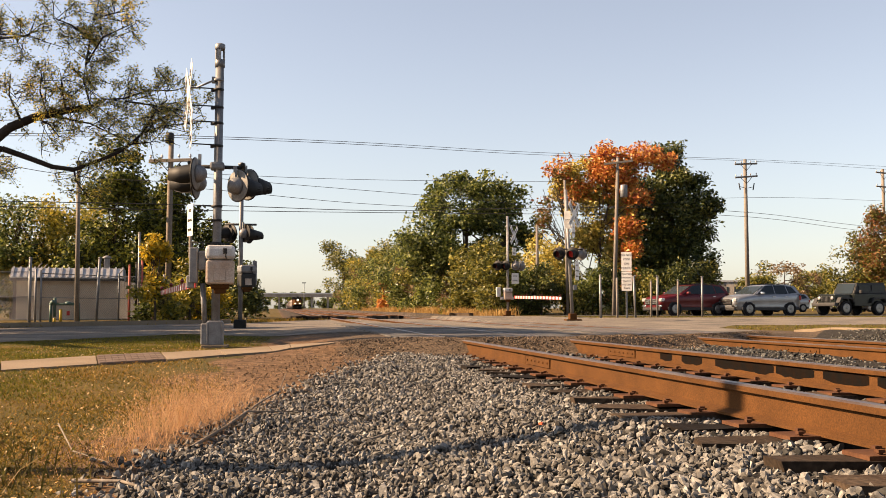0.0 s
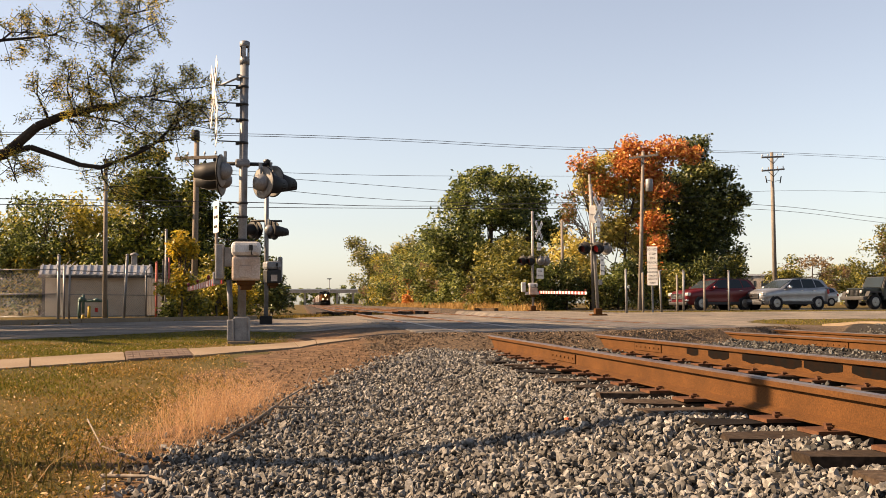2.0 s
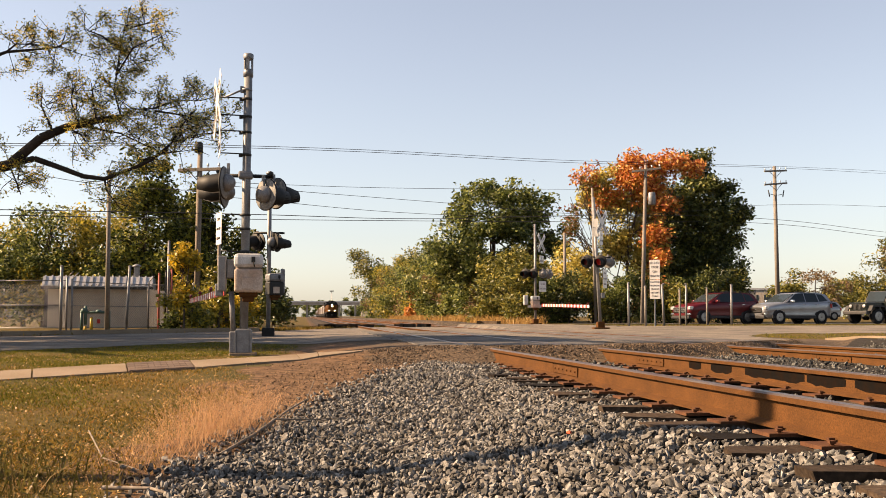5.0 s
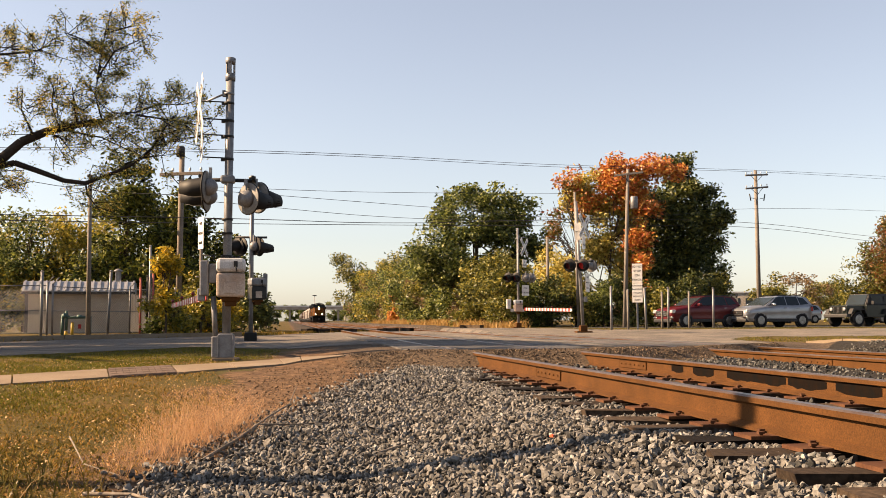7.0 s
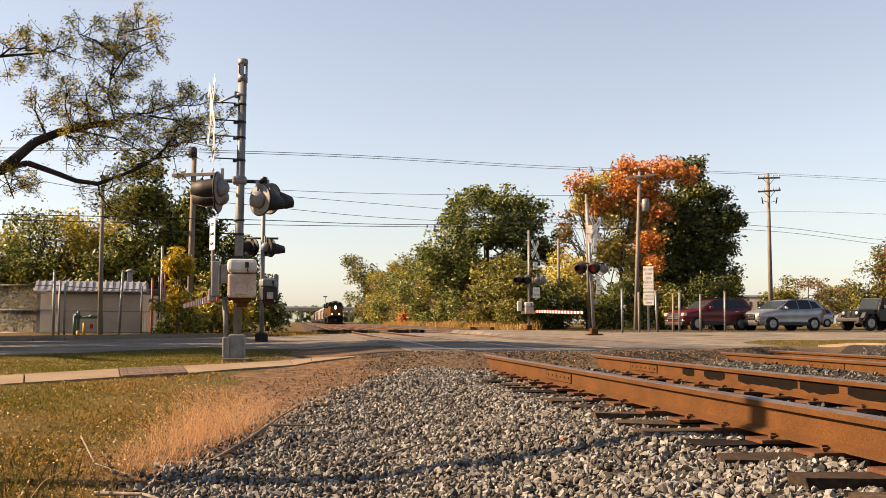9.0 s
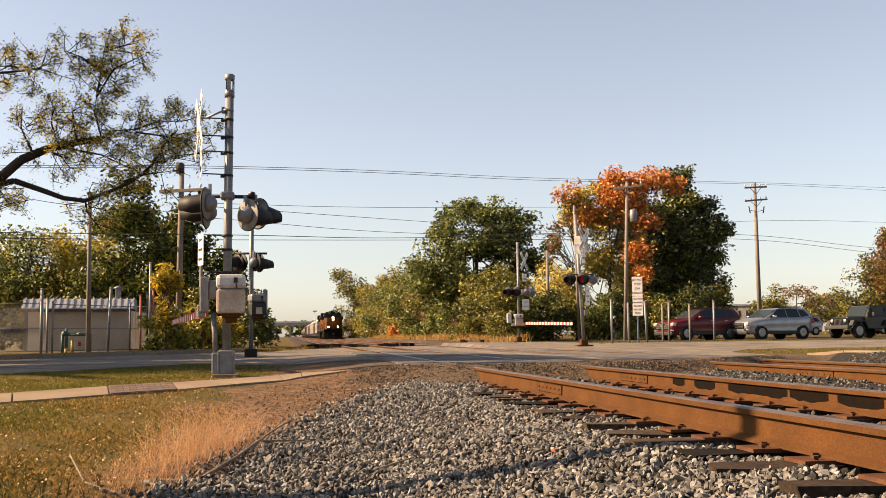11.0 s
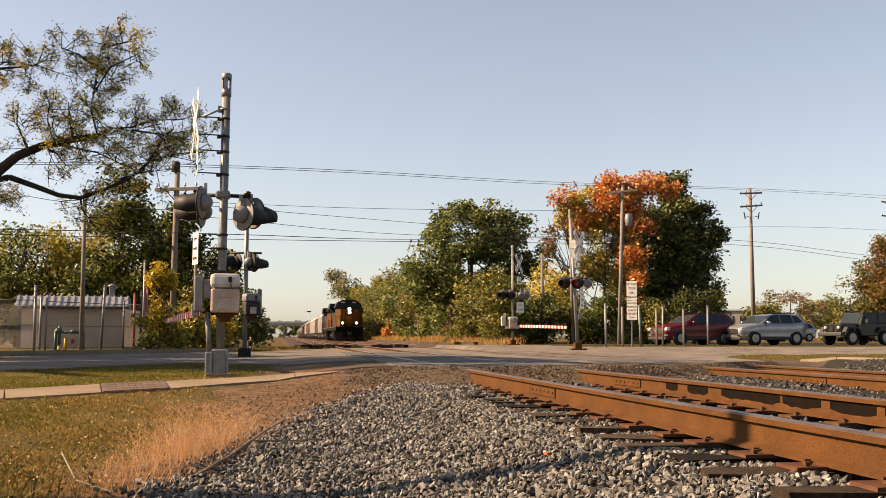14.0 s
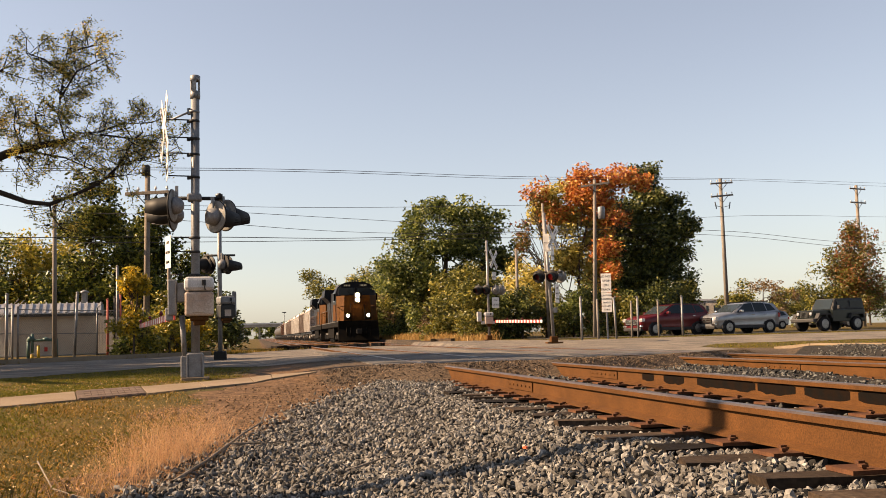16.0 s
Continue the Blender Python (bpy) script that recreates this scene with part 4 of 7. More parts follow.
# weeds in the corner beside the gravel
k = 380
x, y = -1.75 + r.normal(0, 0.32, k), 5.3 + r.normal(0, 0.45, k)
blades("weeds", x, y, 0.2 + 0.0 * x, 0.005, WEED, 28, "dark straggling weeds", 0.4, "weeds")
v, f = leaf_cloud(np.stack([np.repeat(x, 4), np.repeat(y, 4), ground_z(np.repeat(x, 4), np.repeat(y, 4)) + r.uniform(0.02, 0.26, 4 * k)], -1), 0.014, 0.03, 29)
tagged(new("weeds", fast_mesh("weeds", v, f, [WEED])), "small leaves of dark weeds", "weeds", kind="stuff")
k = 1700
y = 5 + 12 * r.random(k) ** 1.4
x = -0.28 * y - 0.5 + r.random(k) * (0.28 * y - 0.3)
ok = ~on_walk(x, y)
v, f = leaf_cloud(np.stack([x[ok], y[ok], ground_z(x[ok], y[ok]) + 0.02], -1), 0.011, 0.004, 30, aspect=1.7)
tagged(new("fallen_leaves", fast_mesh("fallen_leaves", v, f, [LITTER])), "scattered dry fallen leaves on the grass", "leaves", kind="stuff")


def stick(points, r0, label):
    bm = bmesh.new()
    limb([Vector((a, b, float(ground_z(a, b)) + c)) for a, b, c in points], r0, 0.003, bm, 6)
    ob = part("fallen_branch", bm, POLE_WOOD)
    return tagged(ob, label, "branch")


stick(((-0.5, 6.35, 0.03), (-0.33, 7.0, 0.05), (-0.12, 7.8, 0.1), (0.02, 8.2, 0.13), (0.08, 8.35, 0.26)), 0.012, "forked dead branch lying on the gravel's edge")
stick(((-0.2, 7.5, 0.08), (0.05, 7.6, 0.06), (0.3, 7.75, 0.05)), 0.008, "thin dead twig on the dry grass")
stick(((-1.0, 5.4, 0.03), (-0.75, 5.3, 0.04), (-0.55, 5.05, 0.03), (-0.3, 4.9, 0.04)), 0.012, "crooked dead branch among weeds and stones")
stick(((-1.35, 6.8, 0.12), (-1.15, 6.2, 0.05), (-0.9, 5.9, 0.03)), 0.006, "thin dead twig in the grass")
stick(((0.55, 6.35, 0.05), (0.85, 6.6, 0.06)), 0.009, "short stick on the ballast")


# ---- crossing signals ----
LENS = glow_mat("red_lens", (0.12, 0.008, 0.008), 0.0)
LENS_LIT = glow_mat("lit_red_lens", (0.4, 0.015, 0.012), 0.04)
INK = mat("black_ink", (0.015, 0.015, 0.016), 0.6)
RING = mat("pale_target_back", (0.197, 0.192, 0.181), 0.55)
BOX_PAINT = mat("gate_case_paint", (0.42, 0.36, 0.31), 0.45, 0.2, other=(0.33, 0.24, 0.18), scale=3, fine=50, bump=0.1, depth=0.004)
AROUND_X = Matrix.Rotation(radians(90), 4, "X")


def lettering(text, size, material, parent, m, label="", name="lettering"):
    """Raised flat lettering as a mesh, centred on m, read from local -y."""
    cu = bpy.data.curves.new("text", "FONT")
    cu.body, cu.size, cu.align_x, cu.align_y, cu.extrude = text, size, "CENTER", "CENTER", 0.002
    tmp = new("text", cu)
    bpy.context.view_layer.update()
    me = bpy.data.meshes.new_from_object(tmp.evaluated_get(bpy.context.evaluated_depsgraph_get()))
    bpy.data.objects.remove(tmp)
    bpy.data.curves.remove(cu)
    me.materials.clear()
    me.materials.append(material)
    ob = new(name, me)
    ob.parent = parent
    ob.matrix_basis = m @ AROUND_X
    return tagged(ob, label)


def signal_lamp(parent, m, lit=False, ring=False):
    """A flasher: round target, hooded red lens, cast housing. Faces local -y."""
    bm = bmesh.new()
    bm_turned(bm, ((0.02, 0.012), (0.24, 0.012), (0.254, 0.0), (0.254, -0.012), (0.24, -0.016), (0.02, -0.016)), 28, AROUND_X)
    lamp = part("signal_lamp", bm, BLACK, parent, "round black flasher target", m)
    if ring:
        bm = bmesh.new()
        bm_turned(bm, ((0.1, -0.03), (0.232, -0.022), (0.248, -0.018), (0.1, -0.018)), 28, AROUND_X)
        part("back_ring", bm, RING, lamp)
    bm = bmesh.new()
    bm_turned(bm, ((0.14, -0.016), (0.135, -0.07), (0.11, -0.13), (0.06, -0.17), (0.02, -0.18)), 20, AROUND_X)
    bm_box(bm, -0.02, 0.05, 0.12, 0.02, 0.09, 0.3)
    part("housing", bm, GALV, lamp)
    bm = bmesh.new()
    bm_turned(bm, ((0.15, 0.014), (0.14, 0.03), (0.09, 0.045), (0.02, 0.05)), 20, AROUND_X)
    part("lens", bm, LENS_LIT if lit else LENS, lamp, "lit red lens" if lit else "dark red lens")
    bm = bmesh.new()
    k = 16
    rows = []
    for rad, depth in ((0.16, 0.012), (0.155, 0.18), (0.135, 0.38), (0.13, 0.38), (0.15, 0.18), (0.153, 0.012)):
        half = radians(150 if depth < 0.3 else 120)
        rows.append([bm.verts.new((math.sin(-half + 2 * half * i / k) * rad, -depth, math.cos(-half + 2 * half * i / k) * rad - depth * 0.12)) for i in range(k + 1)])
    for a, b in zip(rows, rows[1:]):
        for i in range(k):
            bm.faces.new((a[i], a[i + 1], b[i + 1], b[i])).smooth = True
    part("hood", bm, BLACK, lamp)
    return lamp


def facing(x, y, z, dx, dy):
    """The pose at (x, y, z) whose local -y points along (dx, dy)."""
    return pose(x, y, z, 0, 0, math.degrees(math.atan2(dx, -dy)))


def crossbuck(parent, m, words=True):
    hub = None
    for i, a in enumerate((45, -45)):
        bm = bmesh.new()
        bm_box(bm, -0.61, -0.004 - 0.006 * i, -0.114, 0.61, 0.004 - 0.006 * i, 0.114, 0.002)
        for v in bm.verts:
            v.co = Matrix.Rotation(radians(a), 4, "Y") @ v.co
        part("crossbuck_blade", bm, WHITE, parent, "white crossbuck blade", m)
    if words:
        for text, a, u in (("RAIL", 45, -0.33), ("ROAD", 45, 0.33), ("CROSS", -45, -0.33), ("ING", -45, 0.33)):
            lettering(text, 0.15, INK, parent, m @ Matrix.Rotation(radians(a), 4, "Y") @ pose(u, -0.014, 0), name="crossbuck_words")


def plate_sign(parent, m, w, h, lines, size, name="sign_plate", step=None):
    bm = bmesh.new()
    bm_box(bm, -w / 2, -0.004, -h / 2, w / 2, 0.004, h / 2, 0.003)
    s = part(name, bm, WHITE, parent, "white sign plate with black lettering", m)
    step = step or h / (len(lines) + 0.4)
    for i, text in enumerate(lines):
        lettering(text, size, INK, s, pose(0, -0.007, h / 2 - step * (i + 0.7)), name="sign_words")
    return s


def gate_case(parent, x, y, z, turn=0, paint=None, lid=None):
    """The gate mechanism: a rounded cast case with a lid seam, latch and lower flange."""
    m = pose(x, y, z, 0, 0, turn)
    bm = bmesh.new()
    bm_box(bm, -0.215, -0.19, -0.29, 0.215, 0.19, 0.08, 0.035)
    case = part("gate_case", bm, paint or BOX_PAINT, parent, "weathered aluminium gate mechanism case", m)
    bm = bmesh.new()
    bm_box(bm, -0.225, -0.2, 0.085, 0.225, 0.2, 0.31, 0.06)
    part("lid", bm, lid or ALU, case)
    bm = bmesh.new()
    bm_box(bm, 0.04, -0.22, 0.17, 0.1, -0.195, 0.26, 0.008)
    bm_rod(bm, (0.07, -0.215, 0.18), (0.09, -0.225, 0.1), 0.01)
    part("latch", bm, DARK_STEEL, case)
    bm = bmesh.new()
    bm_box(bm, -0.1, -0.204, -0.24, 0.08, -0.188, -0.06, 0.01)
    part("embossed_panel", bm, BOX_PAINT, case)
    bm = bmesh.new()
    bm_box(bm, -0.14, -0.13, -0.36, 0.14, 0.13, -0.28, 0.02)
    bm_box(bm, -0.09, -0.1, -0.43, 0.09, 0.1, -0.35, 0.015)
    part("clamp_bracket", bm, RUST, case, "rusty clamp bracket")
    return case


def gate_arm(parent, a, b, w0=0.11, w1=0.075, pieces=16):
    """A lowered gate arm in red and white lengths, with three lamps on top."""
    a, b = Vector(a), Vector(b)
    turn = (b - a).to_track_quat("X", "Z").to_matrix().to_4x4()
    length = (b - a).length
    bm = bmesh.new()
    bm_box(bm, 0, -0.012, -w0 / 2, length, 0.012, w0 / 2, 0.004)
    for v in bm.verts:
        v.co.z *= 1 + (w1 / w0 - 1) * v.co.x / length
    arm = part("gate_arm", bm, WHITE, parent, "lowered red and white striped gate arm", Matrix.Translation(a) @ turn)
    for i in range(pieces):
        x0, x1 = length * i / pieces, length * (i + 0.5) / pieces
        bm = bmesh.new()
        w = w0 + (w1 - w0) * (i + 0.5) / pieces
        bm_box(bm, x0, -0.015, -w / 2 - 0.002, x1, 0.015, w / 2 + 0.002)
        part("stripe", bm, RED, arm)
    for f in (0.3, 0.62, 0.98):
        bm = bmesh.new()
        bm_rod(bm, (length * f, 0, w0 / 2), (length * f, 0, w0 / 2 + 0.03), 0.015)
        bm_turned(bm, ((0.035, 0), (0.035, 0.04), (0.02, 0.06), (0.01, 0.065)), 12, pose(length * f, 0, w0 / 2 + 0.03))
        part("arm_lamp", bm, LENS, arm, "small red arm lamp")
    return arm


def mast(t, h, rad=0.066, base=True, lean=(0, 0)):
    bm = bmesh.new()
    bm_rod(bm, (0, 0, 0.02), (lean[0], lean[1], h), rad, n=18)
    m = part("mast", bm, GALV, t)
    if base:
        bm = bmesh.new()
        bm_box(bm, -0.2, -0.2, -0.12, 0.2, 0.2, 0.05, 0.01)
        part("foundation", bm, CONCRETE, t)
        bm = bmesh.new()
        bm_box(bm, -0.115, -0.115, 0.04, 0.115, 0.115, 0.42, 0.02)
        for s in (-1, 1):
            bm_box(bm, s * 0.115 - 0.012, -0.13, 0.05, s * 0.115 + 0.012, 0.13, 0.4, 0.004)
        part("base_casting", bm, GALV, t)
    return m


def clamp(bm, z, r=0.075):
    bm_turned(bm, ((r, z - 0.02), (r + 0.012, z - 0.015), (r + 0.012, z + 0.015), (r, z + 0.02)), 14)


def signal_near():
    """The nearest mast: crossbuck, two pairs of flashers, gate case and arm."""
    t = thing("crossing_signal", "galvanised crossing signal mast with crossbuck, flashers and lowered gate", "crossing signal", pose(-0.94, 16.28, float(ground_z(-0.94, 16.28))))
    mast(t, 4.45, lean=(0.02, 0))
    bm = bmesh.new()
    c = pose(0.02, 0, 4.4)
    bm_turned(bm, ((0.078, 0), (0.078, 0.09), (0.07, 0.1), (0.07, 0.12)), 18, c)
    for k in range(3):
        a = k * math.tau / 3 + 0.9
        bm_box(bm, -0.03, -0.008, 0.1, 0.03, 0.008, 0.3, m=c @ Matrix.Rotation(a, 4, "Z") @ pose(0, 0.062, 0))
    bm_turned(bm, ((0.072, 0.28), (0.08, 0.3), (0.08, 0.36), (0.06, 0.375), (0.01, 0.38)), 18, c)
    part("mast_cap", bm, GALV, t)
    for z, reach in ((4.06, 0.42), (3.78, 0.4), (3.53, 0.42), (3.17, 0.4)):
        bm = bmesh.new()
        bm_rod(bm, (-reach, 0, z + 0.01), (-0.05, 0, z), 0.011, n=6)
        part("sign_bracket", bm, DARK_STEEL, t)
        bm = bmesh.new()
        clamp(bm, z - 0.02)
        bm_box(bm, -0.11, -0.03, z - 0.05, -0.06, 0.03, z + 0.0)
        part("mast_clamp", bm, DARK_STEEL, t)
    bm = bmesh.new()
    bm_rod(bm, (-0.34, -0.02, 4.06), (-0.06, -0.02, 4.19), 0.016, n=6)
    bm_box(bm, -0.1, -0.05, 4.15, -0.05, 0.05, 4.24)
    clamp(bm, 4.19)
    part("brace", bm, GALV, t)
    side = facing(-0.45, 0.0, 3.94, -1, -0.2)
    crossbuck(t, side)
    plate_sign(t, facing(-0.41, 0, 3.34, -1, -0.12), 0.6, 0.42, ("2", "TRACKS"), 0.15)
    bm = bmesh.new()
    bm_box(bm, -0.11, -0.1, 2.77, 0.11, 0.1, 2.89, 0.03)
    part("crossarm_box", bm, GALV, t)
    bm = bmesh.new()
    bm_rod(bm, (-0.42, 0.05, 2.83), (0.42, 0.1, 2.83), 0.03, n=10)
    bm_rod(bm, (-0.4, -0.35, 2.83), (-0.4, 0.4, 2.83), 0.028, n=10)
    bm_rod(bm, (0.4, -0.3, 2.83), (0.4, 0.45, 2.83), 0.028, n=10)
    part("crossarm", bm, DARK_STEEL, t)
    signal_lamp(t, facing(-0.31, -0.35, 2.66, -1, 0.22), ring=True)
    signal_lamp(t, facing(-0.37, 0.5, 2.62, -1, 0.22), ring=True)
    signal_lamp(t, facing(0.34, -0.25, 2.5, 0.72, 0.66), ring=True)
    signal_lamp(t, facing(0.48, 0.25, 2.58, 0.72, 0.66), ring=True)
    for z in (2.2, 1.98, 1.62):
        bm = bmesh.new()
        clamp(bm, z)
        part("mast_clamp", bm, DARK_STEEL, t)
        bm = bmesh.new()
        bm_rod(bm, (-0.38, 0, z + 0.02), (-0.05, 0, z), 0.009, n=6)
        part("sign_bracket", bm, DARK_STEEL, t)
    plate_sign(t, facing(-0.4, -0.02, 1.98, -0.93, -0.34), 0.3, 0.5, ("STOP", "ON RED", "SIGNAL"), 0.062, step=0.15)
    gate_case(t, 0.07, -0.12, 1.27, 3)
    bm = bmesh.new()
    bm_box(bm, -0.4, -0.15, 1.0, -0.27, 0.05, 1.55, 0.02)
    bm_box(bm, -0.27, -0.1, 1.2, -0.14, 0.0, 1.5, 0.015)
    bm_box(bm, -0.44, -0.12, 0.92, -0.32, 0.0, 1.12, 0.02)
    bm_rod(bm, (-0.33, -0.16, 1.35), (-0.33, 0.1, 1.35), 0.035)
    bm_rod(bm, (-0.42, -0.05, 1.3), (-0.47, -0.05, 1.3), 0.012)
    part("arm_support", bm, GALV, t)
    bm = bmesh.new()
    bm_box(bm, -0.215, -0.11, 0.05, -0.11, 0.1, 0.38, 0.02)
    bm_rod(bm, (-0.16, 0, 0.38), (-0.2, 0, 1.0), 0.042, n=10)
    part("junction_box", bm, GALV, t)
    bm = bmesh.new()
    bm_rod(bm, (-0.2, -0.06, 1.57), (-0.2, -0.06, 1.66), 0.008, n=5)
    part("vent_pin", bm, DARK_STEEL, t)
    for x in (0.0, 0.06, 0.12, 0.18):
        bm = bmesh.new()
        bm_box(bm, x - 0.02, -0.16, 1.575, x + 0.02, -0.1, 1.62, 0.006)
        part("lid_bolt", bm, DARK_STEEL, t)
    gate_arm(t, (-0.3, 0.05, 1.0), (-1.9, 10.0, 1.02), 0.12, 0.1, 18)
    return t


def signal_behind():
    t = thing("crossing_signal", "further signal mast with back-to-back flashers and gate case", "crossing signal", pose(-0.99, 28.6, float(ground_z(-0.99, 28.6))))
    mast(t, 4.5, 0.06, base=False)
    bm = bmesh.new()
    bm_turned(bm, ((0.09, 4.48), (0.1, 4.5), (0.1, 4.54), (0.03, 4.57)), 14)
    part("mast_cap", bm, GALV, t)
    bm = bmesh.new()
    bm_box(bm, -0.17, -0.17, -0.1, 0.17, 0.17, 0.24, 0.03)
    part("base_casting", bm, BLACK, t, "dark cast base")
    bm = bmesh.new()
    bm_rod(bm, (-0.42, 0, 2.85), (0.42, 0, 2.85), 0.03)
    part("crossarm", bm, DARK_STEEL, t)
    signal_lamp(t, facing(-0.38, 0.1, 2.62, -0.75, -0.6))
    signal_lamp(t, facing(-0.28, 0.4, 2.62, -0.75, -0.6))
    signal_lamp(t, facing(0.12, -0.1, 2.6, 0.8, 0.55))
    signal_lamp(t, facing(0.22, 0.3, 2.6, 0.8, 0.55))
    gate_case(t, 0.16, 0.0, 1.42, 20, DARK_STEEL, GALV)
    bm = bmesh.new()
    bm_box(bm, 0.32, -0.1, 1.2, 0.44, 0.1, 1.85, 0.02)
    bm_rod(bm, (0.1, 0, 1.1), (0.3, -0.05, 1.75), 0.035)
    part("arm_support", bm, GALV, t)
    return t


def signal_far(x, y, lean, top, gate):
    """A mast beyond the tracks whose crossbuck and flashers face the road."""
    t = thing("crossing_signal", "far crossing signal mast with crossbuck, flashers and lowered gate" if gate else "leaning crossing signal mast with crossbuck and red flashers", "crossing signal", pose(x, y, float(ground_z(x, y))))
    mast(t, top, 0.065, base=False, lean=lean)
    bm = bmesh.new()
    bm_box(bm, -0.3, -0.2, -0.1, 0.32, 0.2, 0.06, 0.01)
    bm_box(bm, -0.14, -0.14, 0.05, 0.14, 0.14, 0.28, 0.02)
    part("base_casting", bm, RUST, t, "rusty cast base")
    k = lean[0] / top
    zc = 4.1
    if gate:
        crossbuck(t, facing(0.32 + k * zc, -0.1, zc + 0.1, 0.8, -0.6))
        plate_sign(t, facing(0.32 + k * zc, -0.1, 3.35, 0.75, -0.65), 0.42, 0.4, ("2", "TRACKS"), 0.12)
        bm = bmesh.new()
        bm_rod(bm, (-0.15, 0, 4.65), (0.4, -0.1, 4.72), 0.02)
        part("sign_bracket", bm, GALV, t)
        bm = bmesh.new()
        bm_rod(bm, (k * zc, 0, 4.2), (0.32, -0.08, 4.2), 0.02)
        part("sign_bracket", bm, GALV, t)
    else:
        crossbuck(t, facing(0.24 + k * zc, -0.16, zc + 0.05, 0.75, -0.66))
        plate_sign(t, facing(0.2 + k * 3.5, -0.1, 3.55, 0.8, -0.6), 0.34, 0.55, ("2", "TRACKS"), 0.1)
        plate_sign(t, facing(-0.02 + k * 3.9, -0.1, 3.95, -0.2, -0.98), 0.24, 0.7, ("TRACK",), 0.07)
    zl = 2.62
    bm = bmesh.new()
    bm_rod(bm, (-0.55 + k * zl, -0.05, zl + 0.18), (0.62 + k * zl, 0.05, zl + 0.18), 0.03)
    part("crossarm", bm, DARK_STEEL, t)
    if gate:
        signal_lamp(t, facing(-0.55, -0.12, zl, -0.62, -0.78), ring=True)
        signal_lamp(t, facing(-0.15, -0.2, zl, -0.62, -0.78), ring=True)
        signal_lamp(t, facing(0.42, -0.05, zl, 0.5, 0.85), ring=True)
        signal_lamp(t, facing(0.72, 0.1, zl, 0.5, 0.85), ring=True)
        plate_sign(t, facing(0.36, -0.12, 1.95, 0.3, -0.95), 0.42, 0.55, ("STOP", "ON RED"), 0.1)
        gate_case(t, -0.02, -0.05, 1.15, 0)
        bm = bmesh.new()
        bm_box(bm, -0.62, -0.12, 1.0, -0.4, 0.1, 1.5, 0.03)
        bm_box(bm, -0.42, -0.1, 0.85, 0.3, 0.0, 1.0, 0.03)
        part("counterweight", bm, ALU, t)
        gate_arm(t, (0.25, -0.4, 0.98), (0.26, -9.2, 0.82), 0.14, 0.12, 16)
    else:
        signal_lamp(t, facing(-0.42 + k * zl, -0.1, zl, -0.55, -0.83))
        signal_lamp(t, facing(0.0 + k * zl + 0.06, -0.28, zl, -0.55, -0.83), lit=True)
        signal_lamp(t, facing(0.5 + k * zl, 0.1, zl, 0.6, 0.8), ring=True)
        plate_sign(t, facing(0.26 + k * 2, -0.1, 1.95, 0.75, -0.65), 0.36, 0.72, ("STOP", "ON RED", "SIGNAL"), 0.08)
        bm = bmesh.new()
        clamp(bm, 1.3, 0.07)
        bm_box(bm, 0.02, -0.1, 1.2, 0.16, 0.05, 1.4, 0.01)
        part("junction_box", bm, GALV, t)
    return t


signal_near()
signal_behind()
signal_far(11.42, 38.8, (-0.24, 0), 5.15, False)
signal_far(11.82, 51.9, (0.0, 0), 5.2, True)

# ---- poles, wires ----


def utility_pole(x, y, h, top_x, arms, material, label, r=0.15, extras=()):
    t = thing("utility_pole", label, "utility pole", pose(x, y, float(ground_z(x, y))))
    bm = bmesh.new()
    bm_rod(bm, (0, 0, -0.2), (top_x, 0, h), r, r * 0.72, 12)
    part("pole", bm, material, t)
    for z, w, turn, tilt in arms:
        bm = bmesh.new()
        bm_box(bm, -w / 2, -0.05, -0.06, w / 2, 0.05, 0.06, 0.008)
        arm = part("crossarm", bm, material, t, "", pose(top_x * z / h, -r, z, 0, tilt, turn))
        for s in (-0.46, -0.2, 0.2, 0.46):
            bm = bmesh.new()
            bm_turned(bm, ((0.02, 0.06), (0.02, 0.12), (0.05, 0.13), (0.05, 0.17), (0.03, 0.18), (0.045, 0.2), (0.02, 0.24)), 8, pose(s * w, 0, 0))
            part("insulator", bm, ALU, arm)
        bm = bmesh.new()
        for s in (-1, 1):
            bm_rod(bm, (s * w * 0.25, 0, -0.05), (0, 0, -w * 0.28), 0.02, n=5)
        part("brace", bm, DARK_STEEL, arm)
    for kind, z, dx in extras:
        bm = bmesh.new()
        if kind == "can":
            bm_turned(bm, ((0.2, -0.35), (0.22, -0.33), (0.22, 0.33), (0.18, 0.38), (0.05, 0.4)), 14, pose(dx, -0.1, z))
            part("transformer", bm, GALV, t)
        elif kind == "band":
            bm_turned(bm, ((r * 0.9, z - 0.18), (r * 1.25, z - 0.16), (r * 1.25, z + 0.2), (r * 0.8, z + 0.24)), 12)
            part("top_fitting", bm, DARK_STEEL, t)
        elif kind == "fuse":
            for s in (-1, 1):
                bm_rod(bm, (s * 0.12, -0.1, z - 0.02), (s * 0.55, -0.1, z + 0.08), 0.02, n=5)
                bm_rod(bm, (s * 0.6, -0.1, z + 0.35), (s * 0.5, -0.1, z - 0.15), 0.04, n=6)
                part("fuse_cutout", bm, DARK_STEEL, t)
                bm = bmesh.new()
            bm.free()
    return t


